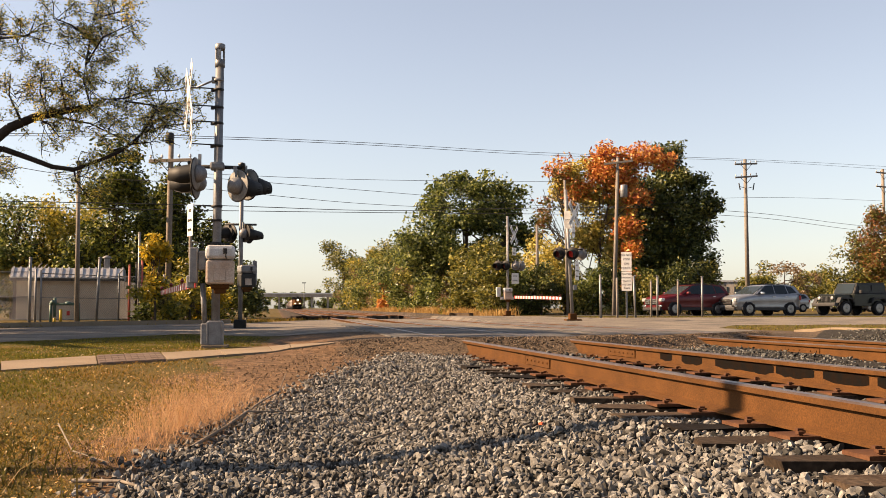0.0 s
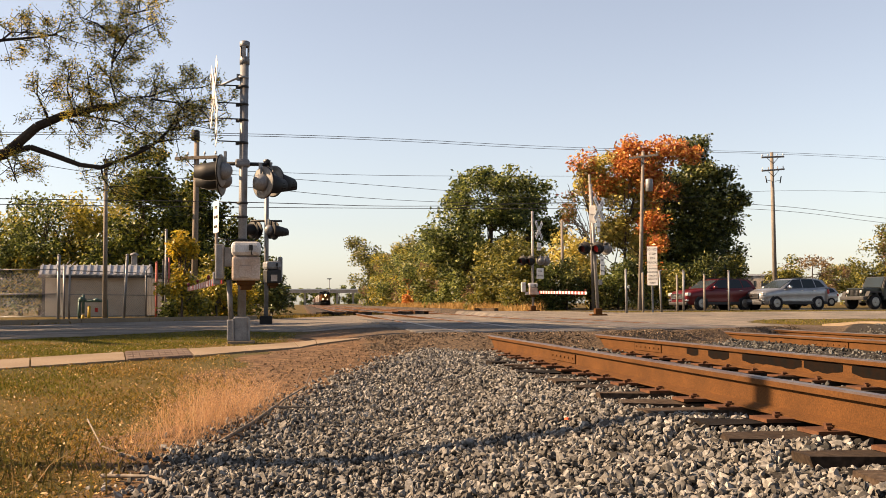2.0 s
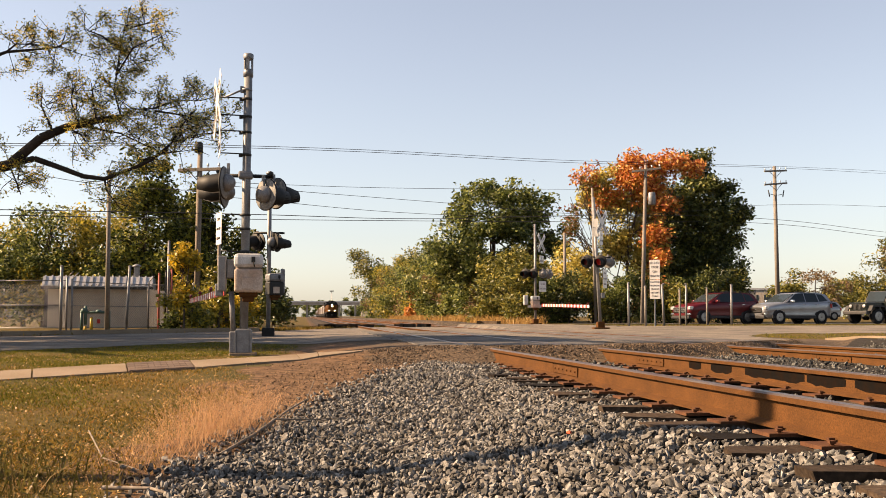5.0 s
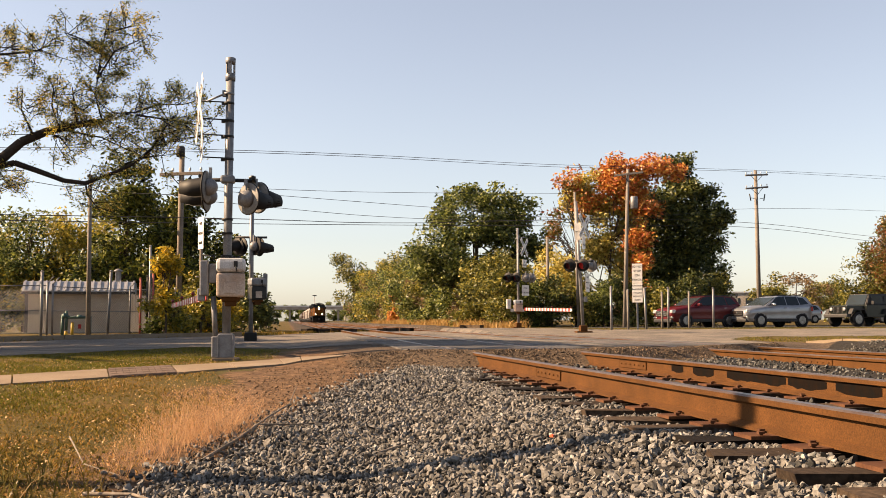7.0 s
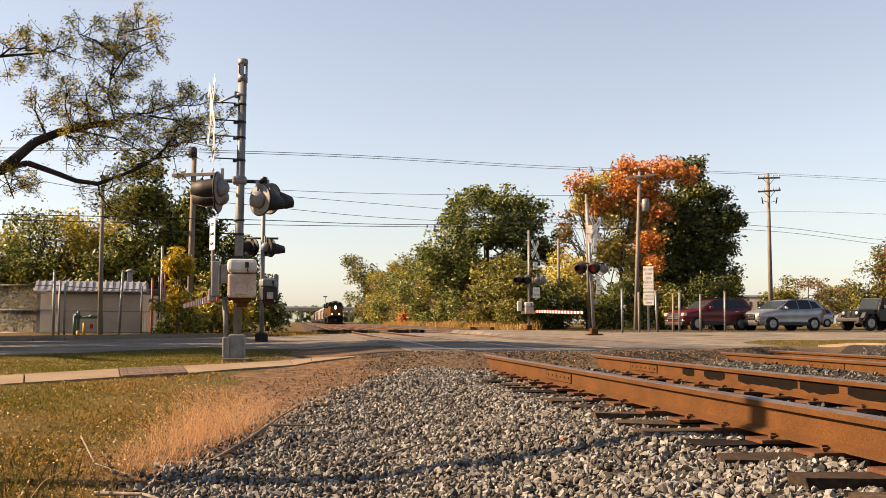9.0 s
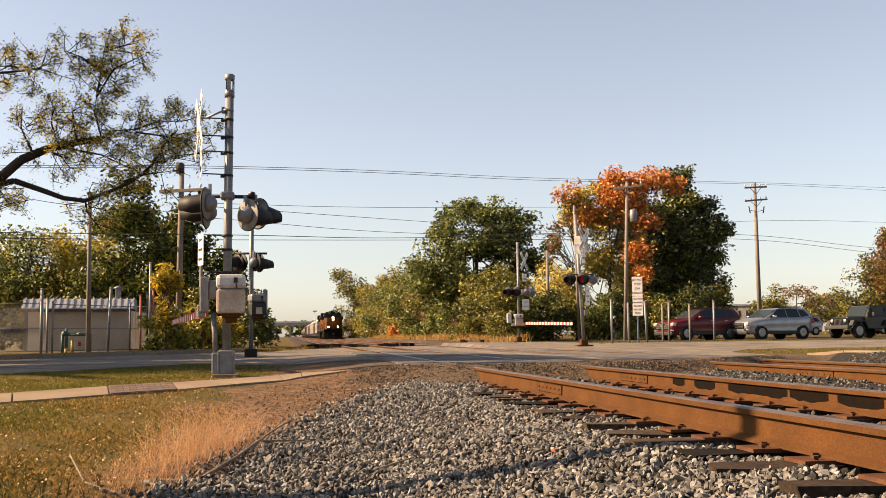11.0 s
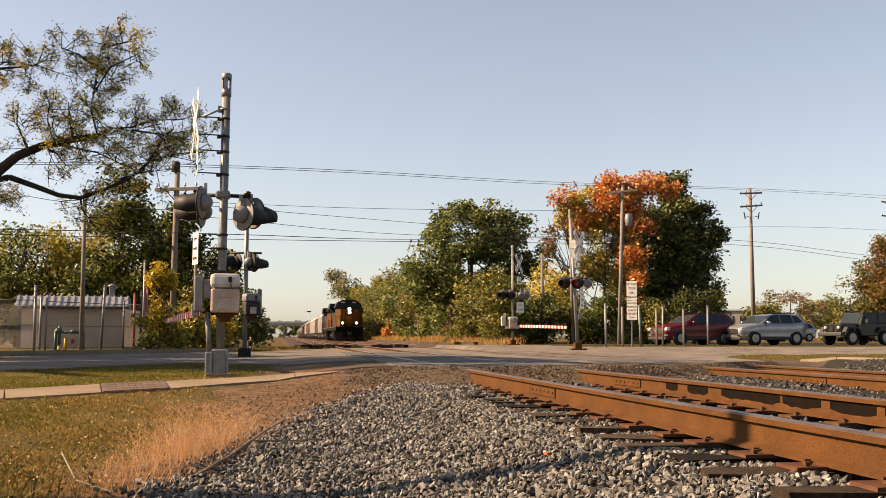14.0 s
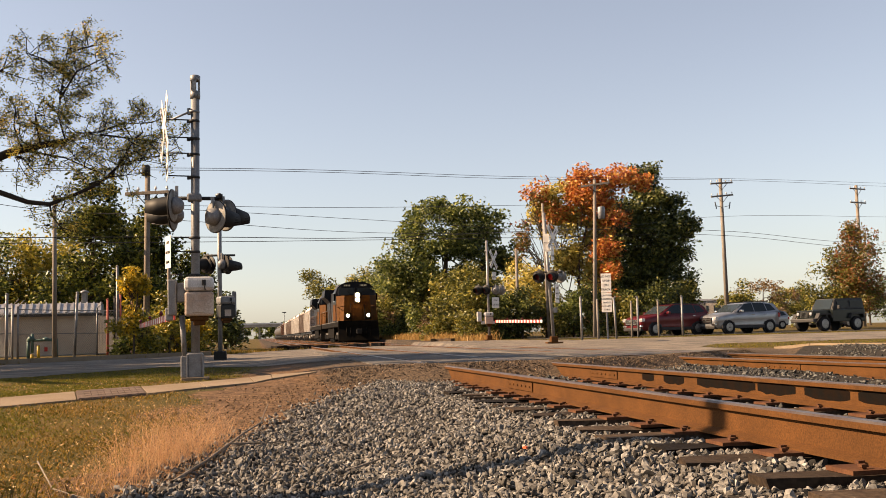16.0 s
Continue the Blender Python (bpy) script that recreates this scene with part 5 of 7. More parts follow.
utility_pole(-4.1, 40.0, 7.2, 0.06, ((6.15, 1.75, -20, 0),), POLE_WOOD, "weathered wooden utility pole with a crossarm", 0.13, (("band", 7.0, 0),))
utility_pole(19.45, 57.6, 9.3, 0.35, ((9.0, 1.7, -15, -6),), GREY_WOOD, "leaning grey wooden pole with a crossarm before the maple", 0.13, (("can", 7.3, 0.65),))
utility_pole(34.0, 70.4, 11.3, -0.05, ((10.95, 1.75, 0, -3), (10.0, 1.75, 0, -5)), GREY_WOOD, "tall wooden utility pole with two crossarms", 0.17, (("fuse", 9.2, 0),))
utility_pole(55.6, 87, 13.3, 0, ((12.9, 2.2, 20, 0), (11.6, 2.2, 20, 0)), POLE_WOOD, "distant wooden utility pole", 0.18)
utility_pole(17.35, 59.9, 8.2, -0.15, (), GREY_WOOD, "bare grey pole behind the signal", 0.1)
utility_pole(16.0, 62.0, 5.6, 0.0, (), GREY_WOOD, "short grey pole among the shrubs", 0.12)
utility_pole(-3.6, 44.0, 4.6, 0.0, (), POLE_WOOD, "short dark pole behind the bushes", 0.09)
t = thing("street_lamp", "slim pale lamp pole with a small head", "street lamp", pose(-7.5, 40.7, float(ground_z(-7.5, 40.7))))
bm = bmesh.new()
bm_rod(bm, (0, 0, -0.2), (-0.04, 0, 6.1), 0.095, 0.07, 12)
part("pole", bm, GREY_WOOD, t)
bm = bmesh.new()
bm_box(bm, -0.08, -0.5, 6.02, 0.12, 0.1, 6.12, 0.03)
part("lamp_head", bm, GALV, t)


def wire(points, r=0.011):
    """One span of overhead line, sagging between its supports."""
    cu = bpy.data.curves.new("overhead_wire", "CURVE")
    cu.dimensions, cu.bevel_depth, cu.bevel_resolution, cu.resolution_u = "3D", r, 0, 10
    sp = cu.splines.new("BEZIER")
    sp.bezier_points.add(len(points) - 1)
    for b, p in zip(sp.bezier_points, points):
        b.co = p
        b.handle_left_type = b.handle_right_type = "AUTO"
    cu.materials.append(CABLE)
    return tagged(new("overhead_wire", cu), "thin dark overhead utility wire", "wire", "overhead wires")


wire([(-12.3, 37.1, 6.46), (-3.9, 39.8, 7.06), (16.1, 57.7, 9.6), (33.8, 70, 11.47), (58.4, 86.2, 13.6)])
wire([(-12.3, 37.1, 6.38), (-3.9, 39.8, 6.98), (16.1, 57.7, 9.47), (33.8, 70, 11.35), (58.4, 86.2, 13.3)])
wire([(-11.1, 39, 5.91), (-7.6, 40.5, 5.52), (-4.0, 40.0, 5.3)])
wire([(-3.9, 39.9, 5.65), (4.03, 49.7, 6.79), (16.1, 57.8, 7.94)], 0.01)
wire([(-3.9, 39.9, 5.56), (7.44, 54.2, 6.61), (16.6, 57.8, 6.48), (33.85, 70.1, 8.66), (58.4, 86.3, 10.44)])
wire([(-11.3, 37.1, 4.18), (-3.9, 40, 4.44), (7.45, 54.3, 5.77), (16.6, 57.8, 6.42), (33.9, 70.2, 7.59), (46.7, 78.3, 7.56), (59.5, 86.3, 7.62)], 0.015)
wire([(-3.9, 39.9, 5.13), (7.44, 54.3, 5.98), (16.1, 57.9, 6.32)])
wire([(-11.7, 41.2, 4.38), (-4.45, 46.1, 4.82), (7.7, 56.3, 5.83), (16, 58, 6.05), (33.9, 70.2, 7.26), (47.6, 78.1, 7.05), (59.5, 86.4, 7.2)], 0.015)

# ---- sign, posts ----
t = thing("road_sign", "tall white warning sign with black words on a steel post", "road sign", pose(15.5, 44.1, float(ground_z(15.5, 44.1))))
bm = bmesh.new()
bm_box(bm, -0.035, -0.02, -0.1, 0.035, 0.02, 2.98)
part("post", bm, GALV, t)
FACE = facing(0, -0.03, 2.52, -0.36, -0.93)
plate_sign(t, FACE, 0.45, 0.86, ("DO NOT", "STOP", "ON", "TRACKS"), 0.135)
plate_sign(t, facing(0, -0.03, 1.64, -0.36, -0.93), 0.45, 0.86, ("CAUTION", "RAILROAD", "TRACKS", "NO LEFT", "TURN"), 0.1)
for x, y, h in ((14.06, 43.4, 1.89), (14.96, 43.8, 1.76), (16.27, 45.1, 1.9), (17.71, 46.9, 1.7), (17.97, 46.8, 1.95), (19.35, 47.6, 1.78), (20.5, 47.4, 1.95)):
    t = thing("post", "slim pale steel post standing in the verge", "post", pose(x, y, float(ground_z(x, y))), "verge posts")
    bm = bmesh.new()
    bm_rod(bm, (0, 0, -0.1), (rng.normal(0, 0.03), 0, h), 0.05, n=10)
    part("tube", bm, GREY_WOOD if h < 1.8 else GALV, t)
    bm = bmesh.new()
    bm_turned(bm, ((0.055, h - 0.02), (0.055, h + 0.01), (0.03, h + 0.03), (0.01, h + 0.035)), 10)
    part("cap", bm, GALV, t)

# ---- shed and fenced yard ----
SIDING = mat("shed_siding", (0.42, 0.37, 0.3), 0.7, other=(0.35, 0.3, 0.24), scale=1.2, fine=30, amount=0.3)
ROOF = mat("shed_roof_metal", (0.42, 0.42, 0.43), 0.35, 0.4, scale=2, fine=40, amount=0.3)
GREENISH = mat("gas_pipe_paint", (0.0592, 0.118, 0.104), 0.5, scale=5)
YELLOW_PAINT = mat("yellow_paint", (0.444, 0.296, 0.0296), 0.5, scale=5)
RED_POST = mat("faded_red_paint", (0.311, 0.074, 0.0518), 0.7, other=(0.222, 0.0592, 0.0444), scale=4)
t = thing("equipment_shed", "beige metal equipment shed with a pale ribbed roof", "shed", pose(-9.45, 49.6, float(ground_z(-9.4, 49)), 0, 0, 6))
bm = bmesh.new()
bm_box(bm, -2.25, -1.3, -0.2, 2.25, 1.6, 1.9)
part("wall", bm, SIDING, t)
for i in range(20):
    bm = bmesh.new()
    bm_box(bm, -2.2 + i * 0.232 - 0.02, -1.318, -0.1, -2.2 + i * 0.232 + 0.02, -1.295, 1.86)
    part("wall_rib", bm, SIDING, t)
bm = bmesh.new()
bm_prism(bm, ((-1.6, 1.86), (-1.6, 1.92), (-1.05, 2.36), (1.35, 2.36), (1.85, 1.92), (1.85, 1.86)), -2.4, 2.4)
roof = part("roof", bm, ROOF, t)
for i in range(17):
    bm = bmesh.new()
    x = -2.3 + i * 0.29
    bm_prism(bm, ((-1.61, 1.92), (-1.63, 1.95), (-1.07, 2.41), (-1.05, 2.37)), x - 0.03, x + 0.03)
    part("roof_rib", bm, ROOF, roof)
bm = bmesh.new()
bm_box(bm, -2.42, -1.62, 1.76, 2.42, -1.56, 1.88)
part("fascia", bm, DARK_STEEL, t)
bm = bmesh.new()
bm_box(bm, 1.5, -0.7, 2.1, 1.75, -0.45, 2.85, 0.02)
bm_turned(bm, ((0.2, 2.85), (0.2, 2.9), (0.05, 2.98)), 12, pose(1.62, -0.58, 0))
part("vent_stack", bm, GALV, t)
bm = bmesh.new()
bm_box(bm, -2.3, -1.33, -0.1, -2.16, -1.29, 1.86)
part("corner_trim", bm, DARK_STEEL, t)
bm = bmesh.new()
bm_box(bm, 2.16, -1.33, -0.1, 2.3, -1.29, 1.86)
part("corner_trim", bm, DARK_STEEL, t)


def chain_fence(points, h, label):
    """Chain-link: posts, rails and a woven mesh of crossing wires."""
    t = thing("chain_link_fence", label, "fence")
    for a, b in zip(points, points[1:]):
        a, b = Vector((*a, float(ground_z(*a)))), Vector((*b, float(ground_z(*b))))
        for p in (a, b):
            bm = bmesh.new()
            bm_rod(bm, p, p + Vector((0, 0, h + 0.12)), 0.04, n=8)
            bm_rod(bm, p + Vector((0, 0, h + 0.1)), p + Vector((0.25, -0.1, h + 0.35)), 0.02, n=5)
            part("post", bm, GALV, t)
        for z in (0.08, h * 0.5, h):
            bm = bmesh.new()
            bm_rod(bm, a + Vector((0, 0, z)), b + Vector((0, 0, z)), 0.02, n=6)
            part("rail", bm, GALV, t)
        bm = bmesh.new()
        n = int((b - a).length / 0.11)
        d = (b - a) / n
        k = h / (d.length * 1.0)
        for i in range(-int(k), n):
            for s in (0, 1):
                u0, u1 = i, i + k
                z0, z1 = 0.05, h
                if u0 < 0:
                    z0, u0 = 0.05 + (h - 0.05) * (-u0) / k, 0
                if u1 > n:
                    z1, u1 = z0 + (h - z0) * (n - u0) / (u1 - u0), n
                if u1 <= u0:
                    continue
                if s:
                    p, q = a + d * (n - u0), a + d * (n - u1)
                else:
                    p, q = a + d * u0, a + d * u1
                bm_rod(bm, p + Vector((0, 0, z0)), q + Vector((0, 0, z1)), 0.004, n=3, caps=False)
        part("chain_mesh", bm, GALV, t)
    return t


chain_fence([(-12.5, 42.6), (-9.3, 42.0)], 1.95, "galvanised chain-link gate section with a diagonal brace")
chain_fence([(-9.1, 42.0), (-6.7, 45.6), (-4.9, 46.4)], 1.9, "galvanised chain-link fence round the yard")
t = thing("privacy_panel", "pale slatted fence panel beside the shed", "fence", pose(-6.1, 46.9, float(ground_z(-6, 46.9)), 0, 0, -9))
for i in range(12):
    bm = bmesh.new()
    bm_box(bm, -0.85 + i * 0.145, -0.015, 0.05, -0.85 + i * 0.145 + 0.135, 0.015, 1.75 - 0.02 * i)
    part("slat", bm, SIDING, t)
for x, y, h, q, r0, lean in ((-9.06, 40.0, 2.4, GALV, 0.055, 0), (-6.45, 38.6, 2.35, GALV, 0.05, 0.1), (-5.7, 41.5, 2.2, RED_POST, 0.045, 0), (-5.44, 41.5, 2.3, DARK_STEEL, 0.04, 0), (-5.22, 41.5, 2.4, RED_POST, 0.04, 0), (-5.37, 41.7, 3.5, GALV, 0.05, 0), (-4.52, 39.3, 2.3, RED_POST, 0.045, 0)):
    red = q is RED_POST
    t = thing("post", "faded red steel marker post" if red else "grey steel post at the road edge", "post", pose(x, y, float(ground_z(x, y))), "yard posts")
    bm = bmesh.new()
    bm_rod(bm, (0, 0, -0.1), (lean, 0, h), r0, n=9)
    part("tube", bm, q, t)
    bm = bmesh.new()
    bm_turned(bm, ((r0 * 1.1, h - 0.02), (r0 * 1.1, h + 0.02), (r0 * 0.5, h + 0.04)), 9, pose(lean, 0, 0))
    part("cap", bm, q, t)
t = thing("gas_meter_set", "green painted gas pipes and valves by the shed", "gas meter", pose(-8.3, 42.4, float(ground_z(-8.3, 42.4))))
for a, b, q in (((-0.5, 0, -0.1), (-0.5, 0, 0.75), GREENISH), ((-0.45, 0, 0.7), (0.55, 0, 0.7), GREENISH), ((0.55, 0, -0.1), (0.55, 0, 0.75), GREENISH), ((-0.35, 0, 0.2), (-0.35, 0, 0.95), GREENISH), ((-0.1, -0.1, -0.1), (-0.1, -0.1, 0.5), YELLOW_PAINT), ((-0.33, -0.12, -0.1), (-0.33, -0.12, 0.15), YELLOW_PAINT)):
    bm = bmesh.new()
    bm_rod(bm, a, b, 0.06, n=10)
    part("pipe", bm, q, t)
bm = bmesh.new()
bm_turned(bm, ((0.12, 0.68), (0.14, 0.72), (0.14, 0.8), (0.06, 0.86)), 12, pose(-0.4, 0, 0))
part("valve", bm, GREENISH, t)
bm = bmesh.new()
bm_turned(bm, ((0.1, 0.66), (0.12, 0.7), (0.12, 0.76), (0.05, 0.8)), 12, pose(0.15, 0, 0))
part("valve", bm, GREENISH, t)
bm = bmesh.new()
bm_box(bm, 0.1, -0.02, 0.25, 0.22, 0.02, 0.42)
part("red_tag", bm, RED, t)

# pole out of the picture whose shadow falls over the ballast
utility_pole(-7.2, 6.56, 9.5, 0.0, (), POLE_WOOD, "round wooden pole standing in the grass", 0.14)

# ---- cars ----
TYRE = mat("tyre_rubber", (0.02, 0.02, 0.021), 0.85)
RIM = mat("alloy_rim", (0.24, 0.24, 0.24), 0.3, 0.8)
PLASTIC = mat("black_trim", (0.0185, 0.0185, 0.02), 0.6)
CHROME = mat("chrome", (0.55, 0.55, 0.55), 0.2, 1.0)
LAMP_GLASS = mat("headlamp_glass", (0.45, 0.45, 0.46), 0.1, 0.3)
CAR_GLASS = glass_mat("car_glass", (0.02, 0.028, 0.035))
TAIL = mat("tail_lamp_red", (0.296, 0.0148, 0.0148), 0.2)


def car_paint(name, c, metal=0.3):
    m = mat(name, c, 0.28, metal, other=tuple(v * 0.85 for v in c), scale=2, fine=200, amount=0.15)
    m.node_tree.nodes["Principled BSDF"].inputs["Coat Weight"].default_value = 0.1
    m.node_tree.nodes["Principled BSDF"].inputs["Coat Roughness"].default_value = 0.05
    return m


def shell(bm, outline, half, top_half, z0, z1):
    """A body from a side outline (x, z), narrowing from half at z0 to top_half at z1."""
    def w(z):
        return half + (top_half - half) * min(1, max(0, (z - z0) / (z1 - z0)))
    a = [bm.verts.new((x, -w(z), z)) for x, z in outline]
    b = [bm.verts.new((x, w(z), z)) for x, z in outline]
    k = len(outline)
    for i in range(k):
        bm.faces.new((a[i], a[(i + 1) % k], b[(i + 1) % k], b[i]))
    bm.faces.new(a[::-1]), bm.faces.new(b)


def wheel(parent, x, y, r, w=0.23):
    bm = bmesh.new()
    s = 1 if y > 0 else -1
    m = pose(x, y, r) @ AROUND_X
    bm_turned(bm, ((r * 0.6, -w / 2 + 0.06), (r * 0.66, -w / 2), (r * 0.95, -w / 2), (r, -w / 2 + 0.03), (r, w / 2 - 0.03), (r * 0.95, w / 2), (r * 0.66, w / 2), (r * 0.6, w / 2 - 0.06)), 26, Matrix())
    wh = part("wheel", bm, TYRE, parent, "black tyre on an alloy rim", m)
    bm = bmesh.new()
    z = -s * (w / 2 - 0.02)
    for i in range(5):
        a = i * math.tau / 5
        bm_box(bm, 0.03, -0.035, z - 0.012, r * 0.62, 0.035, z + 0.012, m=Matrix.Rotation(a, 4, "Z"))
    bm_turned(bm, ((r * 0.56, z - 0.015), (r * 0.66, z - 0.015), (r * 0.66, z + 0.015), (r * 0.56, z + 0.015)), 22)
    bm_turned(bm, ((0.01, z - 0.02), (0.06, z - 0.02), (0.06, z + 0.02), (0.01, z + 0.02)), 12)
    part("rim", bm, RIM, wh)
    return wh


def suv(x, y, turn, label, paint, roof_rail=True):
    """A crossover facing local -x."""
    t = thing("car", label, "car", pose(x, y, float(ground_z(x, y)) + 0.02, 0, 0, turn), "parked cars")
    W = 0.94
    bm = bmesh.new()
    rings = []
    for px, low, belt, w in ((-2.27, 0.44, 0.76, 0.6), (-2.2, 0.3, 0.9, 0.8), (-1.95, 0.27, 1.0, 0.9), (-1.4, 0.27, 1.07, 0.93), (-0.9, 0.27, 1.13, 0.94), (0.0, 0.27, 1.14, 0.94), (1.0, 0.27, 1.17, 0.94), (1.75, 0.27, 1.2, 0.92), (2.1, 0.32, 1.16, 0.87), (2.22, 0.48, 1.04, 0.76)):
        half = [(0.0, low), (0.9, low), (1.0, low + 0.1), (0.965, low + 0.24), (1.0, belt * 0.66), (1.0, belt * 0.84), (0.97, belt - 0.06), (0.9, belt), (0.5, belt + 0.04), (0.0, belt + 0.05)]
        rings.append([bm.verts.new((px, w * k, z)) for k, z in half] + [bm.verts.new((px, -w * k, z)) for k, z in half[-2:0:-1]])
    k = len(rings[0])
    for p, q in zip(rings, rings[1:]):
        for i in range(k):
            bm.faces.new((p[i], p[(i + 1) % k], q[(i + 1) % k], q[i])).smooth = True
    bm.faces.new(rings[0]), bm.faces.new(rings[-1][::-1])
    part("body", bm, paint, t)
    bm = bmesh.new()
    up = [(-1.05, 1.1), (-0.25, 1.58), (0.1, 1.66), (1.3, 1.67), (1.95, 1.6), (2.25, 1.12)]
    shell(bm, up, W * 0.93, W * 0.7, 1.1, 1.67)
    bmesh.ops.bevel(bm, geom=list(bm.edges), offset=0.04, segments=2, affect="EDGES")
    part("cabin", bm, paint, t)

    def w(z):
        return W * 0.93 + (W * 0.7 - W * 0.93) * (z - 1.1) / 0.57 + 0.006
    for s in (-1, 1):
        for name, o in (("front_side_window", ((-0.78, 1.16), (-0.16, 1.58), (0.38, 1.63), (0.4, 1.16))), ("rear_side_window", ((0.45, 1.16), (0.43, 1.63), (1.22, 1.63), (1.3, 1.17))), ("quarter_window", ((1.36, 1.18), (1.28, 1.59), (1.66, 1.56), (1.95, 1.24)))):
            bm = bmesh.new()
            a = [bm.verts.new((px, s * w(pz), pz)) for px, pz in o]
            b = [bm.verts.new((px, s * (w(pz) - 0.03), pz)) for px, pz in o]
            bm.faces.new(a), bm.faces.new(b[::-1])
            for i in range(4):
                bm.faces.new((a[i], b[i], b[(i + 1) % 4], a[(i + 1) % 4]))
            part(name, bm, CAR_GLASS, t)
    bm = bmesh.new()
    bm_box(bm, -0.44, -0.7, -0.01, 0.44, 0.7, 0.012, m=Matrix.Translation((-0.66, 0, 1.345)) @ Matrix.Rotation(radians(-31), 4, "Y"))
    part("windscreen", bm, CAR_GLASS, t)
    bm = bmesh.new()
    bm_box(bm, -2.33, -0.55, 0.58, -2.2, 0.55, 0.86, 0.03)
    part("grille", bm, PLASTIC, t, "dark grille")
    bm = bmesh.new()
    for z in (0.63, 0.74, 0.85):
        bm_box(bm, -2.345, -0.5, z - 0.014, -2.32, 0.5, z + 0.014)
    bm_box(bm, -2.36, -0.16, 0.7, -2.34, 0.16, 0.8, 0.01)
    part("grille_bars", bm, CHROME, t)
    bm = bmesh.new()
    bm_box(bm, -2.31, -0.78, 0.26, -2.0, 0.78, 0.44, 0.05)
    part("bumper", bm, PLASTIC, t)
    for s in (-1, 1):
        bm = bmesh.new()
        bm_box(bm, -2.26, s * 0.7 - 0.15, 0.74, -1.95, s * 0.76 + 0.14, 0.92, 0.04)
        part("headlight", bm, LAMP_GLASS, t)
        bm = bmesh.new()
        bm_box(bm, -2.28, s * 0.66 - 0.14, 0.46, -2.15, s * 0.68 + 0.14, 0.56, 0.02)
        part("fog_light", bm, CHROME, t)
        bm = bmesh.new()
        bm_box(bm, -0.72, s * 1.02 - 0.1, 1.12, -0.52, s * 1.02 + 0.1, 1.27, 0.04)
        part("mirror", bm, CHROME if "silver" in label else paint, t)
        bm = bmesh.new()
        bm_box(bm, -1.9, s * 0.93 - 0.03, 0.28, 2.0, s * 0.93 + 0.03, 0.44, 0.02)
        part("sill", bm, PLASTIC, t)
        bm = bmesh.new()
        bm_box(bm, 2.05, s * 0.75 - 0.13, 0.85, 2.23, s * 0.75 + 0.13, 1.08, 0.02)
        part("tail_light", bm, TAIL, t)
        for dx in (0.25, 1.1):
            bm = bmesh.new()
            bm_box(bm, dx - 0.1, s * 0.955 - 0.02, 1.0, dx + 0.1, s * 0.955 + 0.02, 1.03, 0.008)
            part("door_handle", bm, CHROME, t)
        if roof_rail:
            bm = bmesh.new()
            bm_box(bm, -0.1, s * 0.62 - 0.02, 1.68, 1.6, s * 0.62 + 0.02, 1.72, 0.01)
            part("roof_rail", bm, PLASTIC, t)
        for wx in (-1.42, 1.38):
            bm = bmesh.new()
            bm_turned(bm, ((0.36, -0.06), (0.43, -0.06), (0.43, 0.06), (0.36, 0.06)), 24, pose(wx, s * 0.86, 0.36) @ AROUND_X)
            part("wheel_arch", bm, PLASTIC, t)
            wheel(t, wx, s * 0.86, 0.36)
    return t


